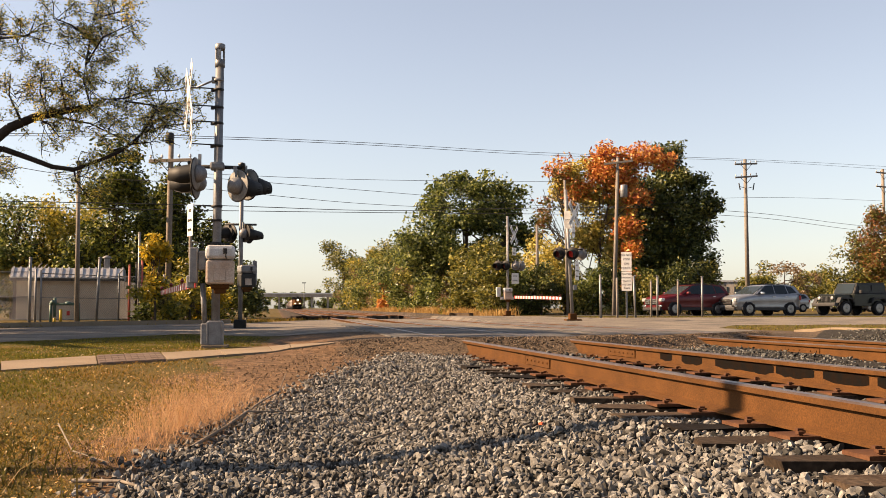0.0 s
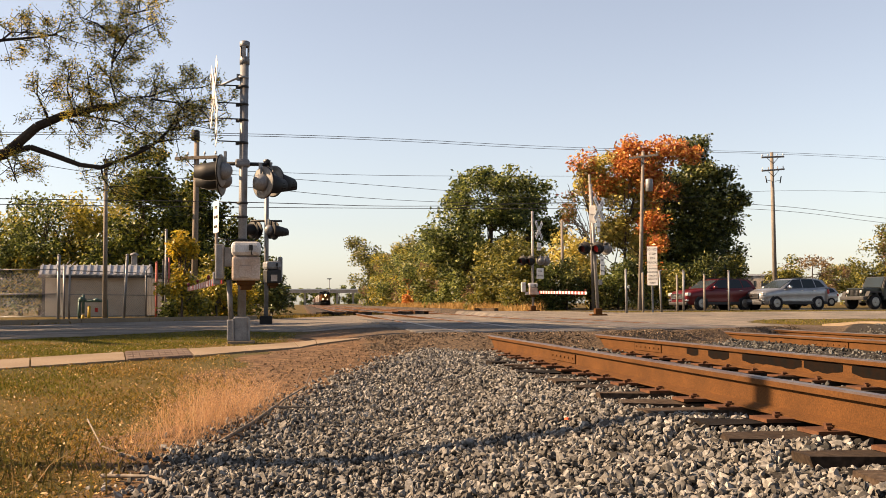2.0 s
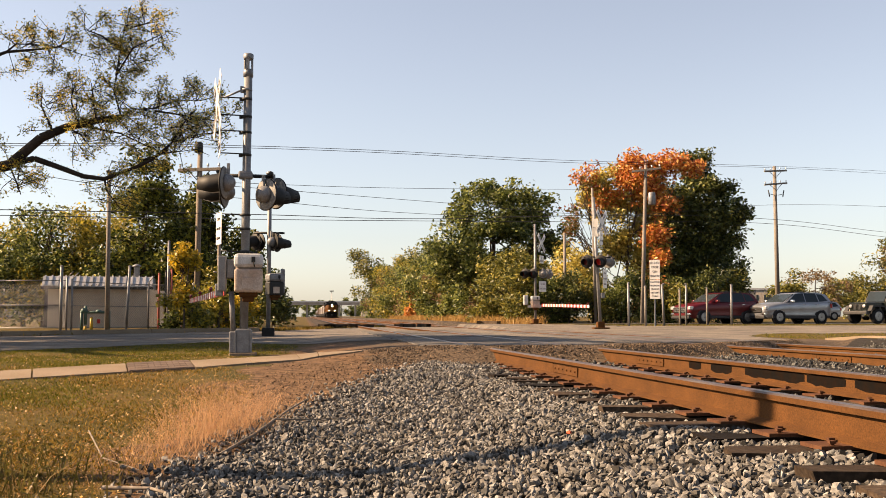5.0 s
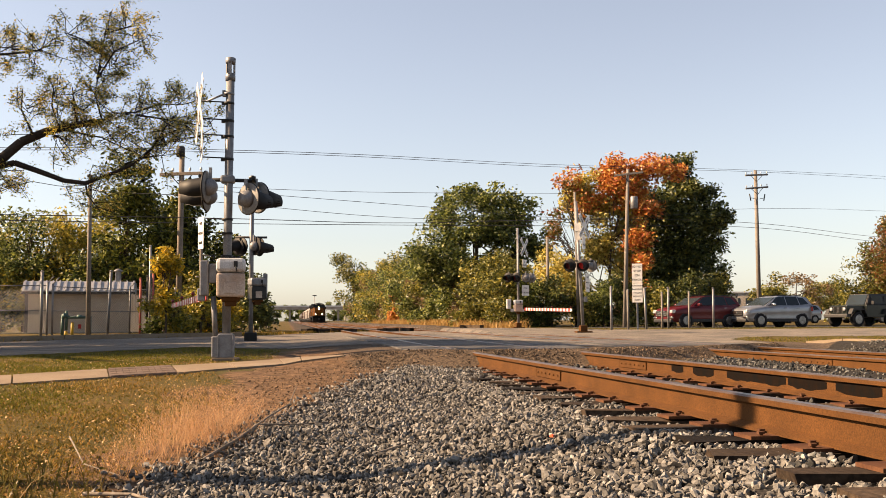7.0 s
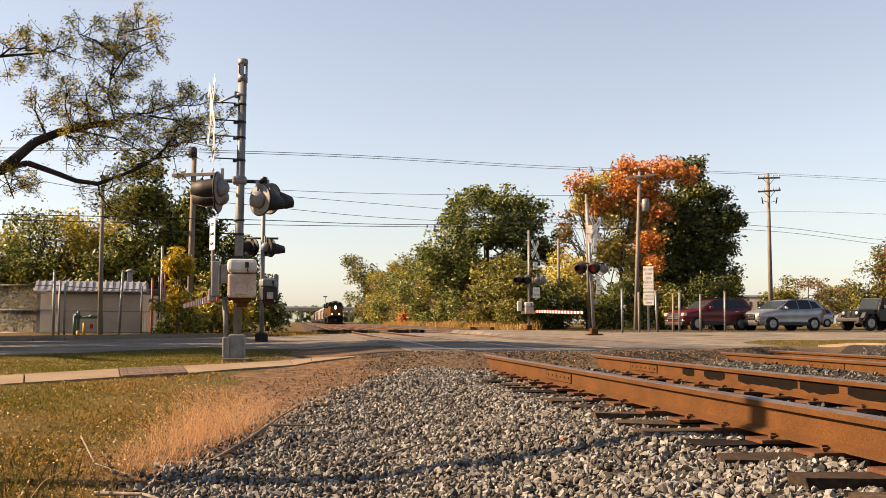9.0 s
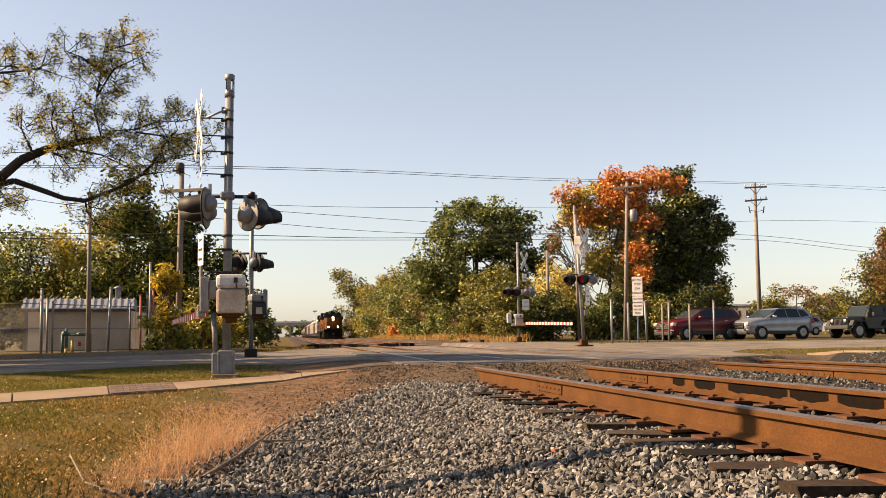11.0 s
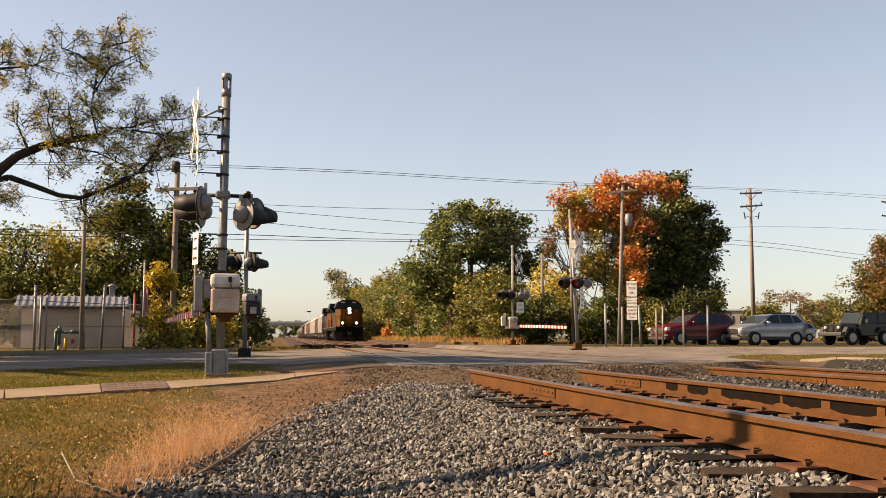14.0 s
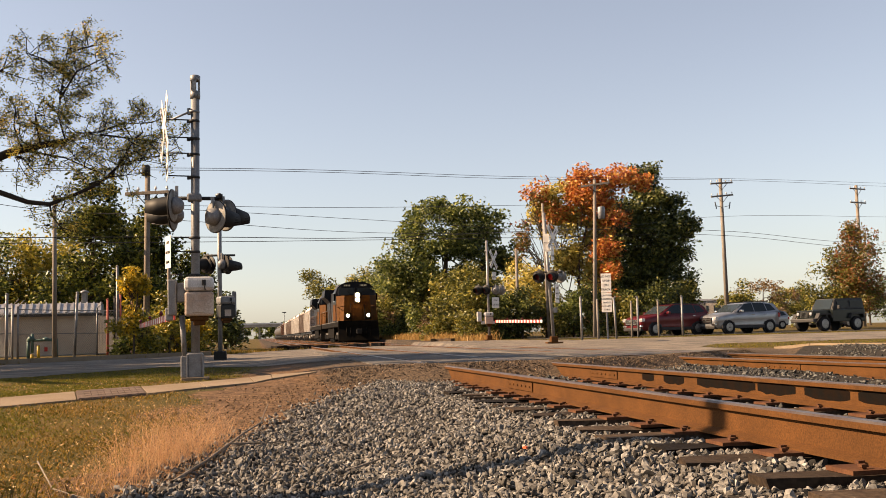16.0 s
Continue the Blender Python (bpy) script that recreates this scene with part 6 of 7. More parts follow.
def jeep(x, y, turn, label, paint):
    t = thing("car", label, "car", pose(x, y, float(ground_z(x, y)) + 0.02, 0, 0, turn), "parked cars")
    bm = bmesh.new()
    bm_box(bm, -2.0, -0.62, 0.55, -0.7, 0.62, 1.15, 0.05)
    part("bonnet", bm, paint, t)
    bm = bmesh.new()
    bm_box(bm, -0.75, -0.8, 0.5, 1.7, 0.8, 1.2, 0.04)
    part("body", bm, paint, t)
    bm = bmesh.new()
    shell(bm, [(-0.75, 1.18), (-0.45, 1.78), (1.65, 1.82), (1.7, 1.18)], 0.78, 0.68, 1.18, 1.82)
    bmesh.ops.bevel(bm, geom=list(bm.edges), offset=0.03, segments=2, affect="EDGES")
    part("cabin", bm, PLASTIC, t, "black hard top")
    bm = bmesh.new()
    bm_box(bm, -0.32, -0.64, -0.01, 0.3, 0.64, 0.012, m=Matrix.Translation((-0.62, 0, 1.48)) @ Matrix.Rotation(radians(-63), 4, "Y"))
    part("windscreen", bm, CAR_GLASS, t)
    for s in (-1, 1):
        for x0, x1 in ((-0.35, 0.45), (0.6, 1.58)):
            bm = bmesh.new()
            bm_box(bm, x0, s * 0.745 - 0.02, 1.26, x1, s * 0.745 + 0.02, 1.68, 0.01)
            part("side_window", bm, CAR_GLASS, t)
        for wx in (-1.45, 0.97):
            bm = bmesh.new()
            bm_prism(bm, ((-0.55, 0.75), (-0.42, 0.98), (0.42, 0.98), (0.58, 0.7), (0.5, 0.68), (0.38, 0.9), (-0.38, 0.9), (-0.47, 0.7)), -0.13, 0.13, pose(wx, s * 0.84, 0, 0, 0, 90))
            part("fender_flare", bm, PLASTIC, t)
            wheel(t, wx, s * 0.8, 0.4, 0.26)
        bm = bmesh.new()
        bm_turned(bm, ((0.1, 0), (0.1, 0.03), (0.07, 0.05), (0.01, 0.06)), 16, pose(-2.02, s * 0.47, 0.95, 0, -90, 0))
        part("headlight", bm, LAMP_GLASS, t)
        bm = bmesh.new()
        bm_box(bm, -0.45, s * 0.92 - 0.09, 1.2, -0.32, s * 0.92 + 0.09, 1.4, 0.03)
        part("mirror", bm, PLASTIC, t)
    bm = bmesh.new()
    for i in range(8):
        bm_box(bm, -2.04, -0.34 + i * 0.09 - 0.014, 0.75, -1.99, -0.34 + i * 0.09 + 0.014, 1.06, 0.006)
    part("grille_bars", bm, RIM, t, "grille with seven upright slots")
    bm = bmesh.new()
    bm_box(bm, -2.25, -0.85, 0.5, -2.0, 0.85, 0.7, 0.04)
    part("bumper", bm, GREY_PLASTIC, t)
    bm = bmesh.new()
    bm_turned(bm, ((0.1, -0.12), (0.38, -0.12), (0.4, 0.0), (0.38, 0.12), (0.1, 0.12)), 24, pose(1.85, 0, 1.05, 0, 90, 0))
    part("spare_wheel", bm, TYRE, t)
    return t


GREY_PLASTIC = mat("grey_bumper", (0.04, 0.04, 0.042), 0.5)
MAROON = car_paint("maroon_paint", (0.085, 0.006, 0.009))
SILVER = car_paint("silver_paint", (0.24, 0.25, 0.27), 0.6)
DARK_GREEN = car_paint("dark_paint", (0.012, 0.016, 0.015))
suv(21.85, 52.6, 15, "maroon crossover parked nose towards the road", MAROON)
suv(25.85, 52.3, 15, "silver grey crossover parked beside the others", SILVER)
jeep(31.7, 52.7, 15, "dark boxy off-road car with slotted grille", DARK_GREEN)
suv(46.0, 88.0, 8, "silver car far across the car park", SILVER)
suv(55.2, 92.0, -8, "dark car far across the car park", DARK_GREEN)

# ---- distant buildings, overpass, masts ----
FAR_WALL = mat("far_wall_grey", (0.163, 0.155, 0.155), 0.8, scale=0.3, fine=3)
FAR_TAN = mat("far_wall_tan", (0.37, 0.326, 0.281), 0.8, scale=0.3, fine=3)


def far_building(x, y, w, h, material, label):
    t = thing("building", label, "building", pose(x, y, 0, 0, 0, -20))
    bm = bmesh.new()
    bm_box(bm, -w / 2, 0, -1, w / 2, 9, h)
    wall = part("wall", bm, material, t)
    bm = bmesh.new()
    bm_box(bm, -w / 2 - 0.2, -0.2, h, w / 2 + 0.2, 9.2, h + 0.35)
    part("roof", bm, ROOF, t)
    for i in range(int(w / 2.6)):
        for z in np.arange(1.6, h - 1.4, 2.8):
            bm = bmesh.new()
            bm_box(bm, -w / 2 + 0.8 + i * 2.6, -0.05, float(z), -w / 2 + 2.2 + i * 2.6, 0.05, float(z) + 1.3)
            part("window", bm, CAR_GLASS, wall)
    return t


far_building(86, 205, 15, 6.4, FAR_WALL, "distant low grey commercial building")
far_building(103, 214, 12, 6.8, FAR_TAN, "distant pale tan building")
far_building(128, 212, 14, 5.6, FAR_TAN, "distant pale building behind trees")
t = thing("overpass", "distant pale concrete road overpass across the line", "bridge", pose(0, 900, 2.5))
bm = bmesh.new()
bm_box(bm, -60, -4, 9.8, 60, 6, 12.2)
part("deck", bm, FAR_TAN, t)
bm = bmesh.new()
bm_box(bm, -60, -4.4, 12.2, 60, -4.0, 13.3)
part("parapet", bm, WHITE, t)
for x in (-26, -12, 2, 16, 30, 44):
    bm = bmesh.new()
    bm_box(bm, x - 0.8, -1, -1, x + 0.8, 3, 9.8)
    part("pier", bm, FAR_TAN, t)
for x in (-45, 66):
    bm = bmesh.new()
    bm_prism(bm, ((-20, -1), (0, 9.8), (6, 9.8), (26, -1)), x - 16, x + 10)
    part("abutment", bm, FAR_WALL, t)


def lattice_mast(x, y, h, w, label, head=False):
    t = thing("lattice_mast", label, "mast", pose(x, y, 0))
    bm = bmesh.new()
    n = 10
    for i in range(n):
        a, b = w * (1 - 0.75 * i / n), w * (1 - 0.75 * (i + 1) / n)
        z0, z1 = h * i / n, h * (i + 1) / n
        for s, q in ((-1, -1), (1, -1), (1, 1), (-1, 1)):
            bm_rod(bm, (s * a, q * a, z0), (s * b, q * b, z1), 0.16, n=4)
        bm_rod(bm, (-a, -a, z0), (b, -b, z1), 0.12, n=4)
        bm_rod(bm, (a, -a, z0), (-b, -b, z1), 0.12, n=4)
    part("lattice", bm, GALV, t)
    return t


lattice_mast(-15.5, 690, 26, 1.6, "distant lattice radio mast above the overpass")
t = thing("light_mast", "distant slim lighting mast by the overpass", "mast", pose(14.5, 560, 0))
bm = bmesh.new()
bm_rod(bm, (0, 0, 0), (0, 0, 15.5), 0.25, 0.15, 8)
part("pole", bm, GALV, t)
bm = bmesh.new()
bm_box(bm, -1.1, -0.3, 15.2, 1.1, 0.3, 15.7)
part("lamp_head", bm, DARK_STEEL, t)
for i in range(14):
    x, y = -60 + i * 8.5, 960 + 20 * math.sin(i)
    tree("tree", "hazy tree beyond the overpass", (x, y, 0), 15, random_blobs(rr, 5, 4, 4, 17, 6, 4.5), G_MID, 1000, 0.9, 300 + i, 0.4, 1.2, 5, group="distant trees")
# concrete crossing panels beside and between the rails
PANEL = mat("crossing_panel_concrete", (0.125, 0.12, 0.115), 0.85, other=(0.075, 0.07, 0.066), scale=1.2, fine=40, amount=0.8, bump=0.3)
for x, z in ((TRACK_1, 0.0), (TRACK_2, Z_2)):
    t = thing("crossing_surface", "worn grey concrete crossing panels along the rails", "crossing panels", kind="structure")
    start = float(hump_line(np.array(x))) + 1.5
    for lo, hi in ((-1.5, -0.83), (-0.66, 0.66), (0.83, 1.5)):
        for k in range(7):
            bm = bmesh.new()
            y0 = start + k * 2.46
            lift = max(z, float(ground_z(x, y0 + 1.2)) + 0.012)
            bm_box(bm, x + lo, y0, lift - 0.14, x + hi, y0 + 2.44, lift + 0.003 * (k % 2))
            part("panel", bm, PANEL, t)
# kerb along the far side of the road
t = thing("kerb", "grey concrete kerb along the far side of the road", "kerb", kind="structure")
for k in range(9):
    xa = -16.0 + k * 1.6
    a, b = Vector((xa, float(road_far(xa)), 0)), Vector((xa + 1.6, float(road_far(xa + 1.6)), 0))
    d = (b - a).normalized()
    across = Vector((-d.y, d.x, 0)) * 0.16
    bm = bmesh.new()
    top = [bm.verts.new(Vector((p.x, p.y, float(ground_z(p.x, p.y)) + 0.14))) for p in (a + d * 0.01, b - d * 0.01, b - d * 0.01 + across, a + d * 0.01 + across)]
    low = [bm.verts.new(v.co - Vector((0, 0, 0.3)) - (across * 0.15 if i < 2 else Vector())) for i, v in enumerate(top)]
    bm.faces.new(top)
    for i in range(4):
        bm.faces.new((top[i], low[i], low[(i + 1) % 4], top[(i + 1) % 4]))
    part("kerb_stone", bm, CONCRETE, t)
# kerb beside the far track
KERB = [(11.3, 21.2), (11.6, 20.2), (12.1, 17.6), (13.2, 13.0), (14.6, 8.0)]
t = thing("kerb", "broken pale concrete kerb end beside the tracks", "kerb", kind="structure")
for a, b in zip(KERB, KERB[1:]):
    bm = bmesh.new()
    d = (Vector(b) - Vector(a)).normalized() * 0.01
    za, zb = float(ground_z(a[0] + 0.8, a[1] + 0.3)), float(ground_z(b[0] + 0.8, b[1] + 0.3))
    q = [(a[0] + d.x, a[1] + d.y, za), (b[0] - d.x, b[1] - d.y, zb), (b[0] + 0.3, b[1] + 0.1, zb), (a[0] + 0.3, a[1] + 0.1, za)]
    top = [bm.verts.new((u, v, w + 0.04)) for u, v, w in q]
    low = [bm.verts.new((u, v, w - 0.15)) for u, v, w in q]
    bm.faces.new(top)
    for k in range(4):
        bm.faces.new((top[k], low[k], low[(k + 1) % 4], top[(k + 1) % 4]))
    part("kerb_stone", bm, CONCRETE, t)
# worn-out ties left beside the line
for x, y, a in ((1.6, 47, 75), (2.6, 49, 60), (4.6, 50.5, 80), (5.3, 53, 70), (6.3, 54.5, 95), (5.4, 57, 85), (9.9, 58, 80), (10.2, 56, 100), (2.0, 54, 50), (0.9, 50, 95)):
    ob = new("old_tie", tie_meshes[int(y) % 5])
    ob.matrix_basis = pose(x, y, float(ground_z(x, y)) + 0.16, 0, 0, a)
    tagged(ob, "dark discarded wooden tie on the gravel", "railway tie", "discarded ties")
# scrap of orange plastic on the ballast
bm = bmesh.new()
bm_prism(bm, ((-0.03, 0), (-0.02, 0.025), (0.015, 0.03), (0.035, 0.012), (0.02, 0)), -0.012, 0.016)
ob = part("plastic_scrap", bm, mat("orange_plastic", (0.6, 0.09, 0.03), 0.5), None, "", pose(1.5, 5.75, float(ground_z(1.5, 5.75)) + 0.042, 0, 0, 30) @ Matrix.Scale(0.5, 4))
tagged(ob, "small scrap of orange plastic on the stones", "litter")
# ---- train ----

LOCO_BLUE = mat("loco_dark_blue", (0.007, 0.008, 0.012), 0.5, other=(0.013, 0.012, 0.012), scale=2, fine=30, spec=0.12)
LOCO_YELLOW = mat("loco_yellow", (0.0863, 0.0323, 0.00225), 0.6, other=(0.0562, 0.0195, 0.00225), scale=2, fine=30, spec=0.08)
LOCO_GREY = mat("loco_truck_grey", (0.0728, 0.0673, 0.0622), 0.7, other=(0.0414, 0.0363, 0.0311), scale=2, fine=30)
BLACK_GLASS = glass_mat("dark_glass")
HEADLIGHT = glow_mat("headlight_lens", (1.0, 0.72, 0.36), 7.0)
LOCO_BLACK = mat("loco_sooty_black", (0.005, 0.0048, 0.0045), 0.8, other=(0.01, 0.008, 0.006), scale=2, fine=30, spec=0.05)
BOARD = glow_mat("number_board", (0.35, 0.3, 0.2), 0.12)
HOPPER_TAN = mat("hopper_paint_pale", (0.56, 0.54, 0.51), 0.6, other=(0.42, 0.37, 0.32), scale=0.8, fine=12)
HOPPER_GREY = mat("hopper_paint_grey", (0.269, 0.226, 0.192), 0.6, other=(0.192, 0.144, 0.111), scale=0.8, fine=12)
HOPPER_BROWN = mat("car_paint_brown", (0.148, 0.0814, 0.0518), 0.7, other=(0.0888, 0.0518, 0.037), scale=0.8, fine=12)
TANK_BLACK = mat("tank_paint_black", (0.03, 0.028, 0.027), 0.5, other=(0.07, 0.055, 0.045), scale=0.8, fine=12)
train = []
SPEED = 20.0


def front_y(t):
    return 81.0 + SPEED * (16.0 - t)


def truck(parent, y, axles, span, wheel_r=0.5):
    """A bogie: side frames with springs, axles and flanged wheels."""
    for s in (-1, 1):
        bm = bmesh.new()
        o = [(-span / 2 - 0.5, 0.55), (-span / 2 - 0.45, 0.85), (span / 2 + 0.45, 0.85), (span / 2 + 0.5, 0.55), (span / 2, 0.35), (span / 4, 0.6), (-span / 4, 0.6), (-span / 2, 0.35)]
        bm_prism(bm, [(b, c) for b, c in o], s * 1.05, s * 1.22)
        for k in range(axles):
            yy = -span / 2 + span * k / (axles - 1)
            bm_box(bm, s * 1.05, yy - 0.16, 0.35, s * 1.3, yy + 0.16, 0.68, 0.02)
        part("truck_frame", bm, LOCO_GREY, parent, "", pose(0, y, 0))
    for k in range(axles):
        yy = y - span / 2 + span * k / (axles - 1)
        bm = bmesh.new()
        m = pose(0, yy, wheel_r, 0, 90, 0)
        bm_rod(bm, (-0.75, yy, wheel_r), (0.75, yy, wheel_r), 0.08)
        for s in (-1, 1):
            bm_turned(bm, ((0.1, s * 0.66), (wheel_r + 0.03, s * 0.66), (wheel_r + 0.03, s * 0.69), (wheel_r, s * 0.7), (wheel_r, s * 0.82), (0.1, s * 0.82)), 20, m)
        part("wheelset", bm, DARK_STEEL, parent)


def loco(lead):
    t = thing("locomotive", "dark blue and yellow diesel locomotive with lit headlights" if lead else "second dark blue diesel locomotive coupled behind", "locomotive")
    bm = bmesh.new()
    bm_box(bm, -1.5, 0.5, 1.25, 1.5, 21.8, 1.62, 0.03)
    part("underframe", bm, LOCO_BLACK, t)
    bm = bmesh.new()
    bm_box(bm, -1.48, 0.55, 1.62, 1.48, 21.7, 1.68)
    part("walkway", bm, LOCO_GREY, t)
    bm = bmesh.new()
    bm_prism(bm, ((7.4, 0.42), (7.2, 0.6), (7.2, 1.25), (14.6, 1.25), (14.6, 0.6), (14.4, 0.42)), -1.35, 1.35)
    part("fuel_tank", bm, LOCO_BLACK, t)
    truck(t, 4.2, 3, 3.7)
    truck(t, 17.9, 3, 3.7)
    # nose, with a sloping front and chamfered corners
    bm = bmesh.new()
    lo = [(-1.5, 2.6), (-1.5, 1.5), (-1.05, 0.78), (1.05, 0.78), (1.5, 1.5), (1.5, 2.6)]
    hi = [(-1.5, 2.6), (-1.5, 2.0), (-0.95, 1.3), (0.95, 1.3), (1.5, 2.0), (1.5, 2.6)]
    a = [bm.verts.new((x, y, 1.68)) for x, y in lo]
    b = [bm.verts.new((x, y, 3.55)) for x, y in hi]
    for i in range(6):
        bm.faces.new((a[i], a[(i + 1) % 6], b[(i + 1) % 6], b[i]))
    bm.faces.new(a[::-1]), bm.faces.new(b)
    nose = part("nose", bm, LOCO_YELLOW, t, "yellow nose")
    bm = bmesh.new()
    bm_box(bm, -0.97, 0.62, 1.8, -0.5, 0.85, 2.26, 0.02)
    bm_box(bm, 0.5, 0.62, 1.8, 0.97, 0.85, 2.26, 0.02)
    part("ditch_light_box", bm, LOCO_BLACK, t)
    bm = bmesh.new()
    bm_box(bm, -0.21, 0.86, 3.0, 0.21, 1.4, 3.76, 0.05)
    part("headlight_case", bm, BLACK, nose)
    # cab with raked windscreens and a crowned roof
    bm = bmesh.new()
    o = [(-1.52, 1.68), (-1.52, 3.4), (-1.5, 3.85), (-1.36, 4.2), (-1.08, 4.45), (-0.6, 4.6), (0.6, 4.6), (1.08, 4.45), (1.36, 4.2), (1.5, 3.85), (1.52, 3.4), (1.52, 1.68)]
    f = [bm.verts.new((x, 2.05 + (0.45 if z > 3.6 else 0), z)) for x, z in o]
    g = [bm.verts.new((x, 5.4, z)) for x, z in o]
    for i in range(12):
        bm.faces.new((f[i], f[(i + 1) % 12], g[(i + 1) % 12], g[i]))
    bm.faces.new(f[::-1]), bm.faces.new(g)
    cab = part("cab", bm, LOCO_BLUE, t, "dark blue cab")
    for s in (-1, 1):
        bm = bmesh.new()
        bm_box(bm, s * 0.7 - 0.6, 2.3, 3.62, s * 0.7 + 0.6, 2.52, 4.14, 0.02)
        part("windscreen", bm, BLACK_GLASS, cab)
        bm = bmesh.new()
        bm_box(bm, s * 1.52 - 0.02, 2.9, 3.15, s * 1.52 + 0.02, 4.7, 3.85, 0.01)
        part("side_window", bm, BLACK_GLASS, cab)
        bm = bmesh.new()
        bm_box(bm, s * 1.53 - 0.015, 2.5, 1.75, s * 1.53 + 0.015, 5.38, 2.95)
        part("cab_side_panel", bm, LOCO_YELLOW, cab, "yellow cab side")
        bm = bmesh.new()
        bm_box(bm, s * 0.62 - 0.3, 2.4, 4.24, s * 0.62 + 0.3, 2.53, 4.44, 0.01)
        nb = part("number_board", bm, BLACK, cab, "lit number board")
        for i in range(4):
            bm = bmesh.new()
            bm_box(bm, s * 0.62 - 0.22 + i * 0.12, 2.39, 4.28, s * 0.62 - 0.15 + i * 0.12, 2.397, 4.4)
            part("number_bar", bm, BOARD, nb)
        if lead:
            bm = bmesh.new()
            bm_turned(bm, ((0.17, 0), (0.17, 0.03), (0.12, 0.05), (0.01, 0.06)), 18, pose(0.0, 0.79 + 0.05 * s, 3.38 + s * 0.17) @ AROUND_X)
            part("headlight", bm, HEADLIGHT, nose, "lit headlight")
            bm = bmesh.new()
            bm_turned(bm, ((0.13, 0), (0.13, 0.03), (0.09, 0.05), (0.01, 0.06)), 16, pose(s * 0.76, 0.615, 2.06) @ AROUND_X)
            part("ditch_light", bm, HEADLIGHT, t, "lit ditch light")
        # front handrails and steps
        bm = bmesh.new()
        bm_rod(bm, (s * 1.42, 0.55, 1.65), (s * 1.42, 0.55, 2.7), 0.025, n=6)
        bm_rod(bm, (s * 1.42, 0.55, 2.7), (s * 1.0, 0.6, 2.75), 0.025, n=6)
        bm_rod(bm, (s * 1.45, 0.55, 2.7), (s * 1.45, 2.0, 2.7), 0.025, n=6)
        part("handrail", bm, LOCO_YELLOW, t)
        bm = bmesh.new()
        for k in range(4):
            bm_box(bm, s * 1.3 - 0.2, 0.5, 0.4 + k * 0.33, s * 1.3 + 0.2, 1.1, 0.44 + k * 0.33)
        part("steps", bm, LOCO_BLACK, t)
        for y in np.arange(6.5, 21, 2.4):
            bm = bmesh.new()
            bm_rod(bm, (s * 1.45, float(y), 1.65), (s * 1.45, float(y), 2.7), 0.02, n=5)
            part("stanchion", bm, LOCO_YELLOW, t)
        bm = bmesh.new()
        bm_rod(bm, (s * 1.45, 5.6, 2.7), (s * 1.45, 21.4, 2.7), 0.02, n=5)
        part("side_handrail", bm, LOCO_GREY, t)
        bm = bmesh.new()
        bm_box(bm, s * 1.15 - 0.25, 5.5, 1.68, s * 1.15 + 0.25, 8.0, 2.5, 0.03)
        part("side_locker", bm, LOCO_GREY, t)
    bm = bmesh.new()
    bm_box(bm, -0.95, 5.4, 1.68, 0.95, 16.5, 4.25, 0.06)
    hood = part("hood", bm, LOCO_BLUE, t)
    for i in range(9):
        for s in (-1, 1):
            bm = bmesh.new()
            bm_box(bm, s * 0.955 - 0.012, 6.0 + i * 1.15, 1.9, s * 0.955 + 0.012, 7.0 + i * 1.15, 3.7, 0.005)
            part("hood_door", bm, LOCO_BLUE, hood)
    bm = bmesh.new()
    bm_box(bm, -1.1, 5.6, 3.95, 1.1, 8.6, 4.55, 0.08)
    part("blower_housing", bm, LOCO_GREY, t)
    bm = bmesh.new()
    bm_box(bm, -0.5, 10.5, 4.2, 0.5, 12.0, 4.6, 0.05)
    part("exhaust_stack", bm, BLACK, t)
    bm = bmesh.new()
    bm_prism(bm, ((-1.0, 1.68), (-1.0, 3.5), (-1.52, 4.0), (-1.45, 4.6), (1.45, 4.6), (1.52, 4.0), (1.0, 3.5), (1.0, 1.68)), 16.5, 21.2, Matrix.Rotation(radians(90), 4, "Z") @ Matrix.Scale(-1, 4, (0, 1, 0)))
    part("radiator_hood", bm, LOCO_BLUE, t)
    bm = bmesh.new()
    bm_prism(bm, ((0.5, 1.3), (0.05, 0.25), (0.2, 0.15), (0.7, 0.6), (0.9, 1.3)), -1.5, 1.5)
    part("snow_plough", bm, LOCO_BLACK, t)
    bm = bmesh.new()
    bm_box(bm, -1.5, 0.42, 0.9, 1.5, 0.62, 1.68, 0.02)
    part("pilot_sheet", bm, LOCO_BLACK, t)
    bm = bmesh.new()
    bm_box(bm, -0.14, -0.2, 0.75, 0.14, 0.6, 1.05, 0.03)
    bm_box(bm, -0.2, -0.3, 0.72, 0.2, -0.05, 1.08, 0.04)
    part("coupler", bm, DARK_STEEL, t)
    bm = bmesh.new()
    for x in (-0.9, -0.6, 0.6, 0.9):
        bm_rod(bm, (x, 0.4, 1.2), (x * 0.95, 0.2, 0.6), 0.035, n=6)
    part("air_hoses", bm, LOCO_BLACK, t)
    # nose door, grab irons, wipers and sunshade
    bm = bmesh.new()
    bm_prism(bm, ((0.7, 1.75), (0.78, 1.75), (1.2, 3.0), (1.12, 3.0)), -0.34, 0.34)
    door = part("nose_door", bm, LOCO_YELLOW, nose, "yellow nose door")
    bm = bmesh.new()
    bm_box(bm, -0.3, 0.85, 2.62, -0.26, 1.0, 2.66)
    part("door_handle", bm, LOCO_BLACK, nose)
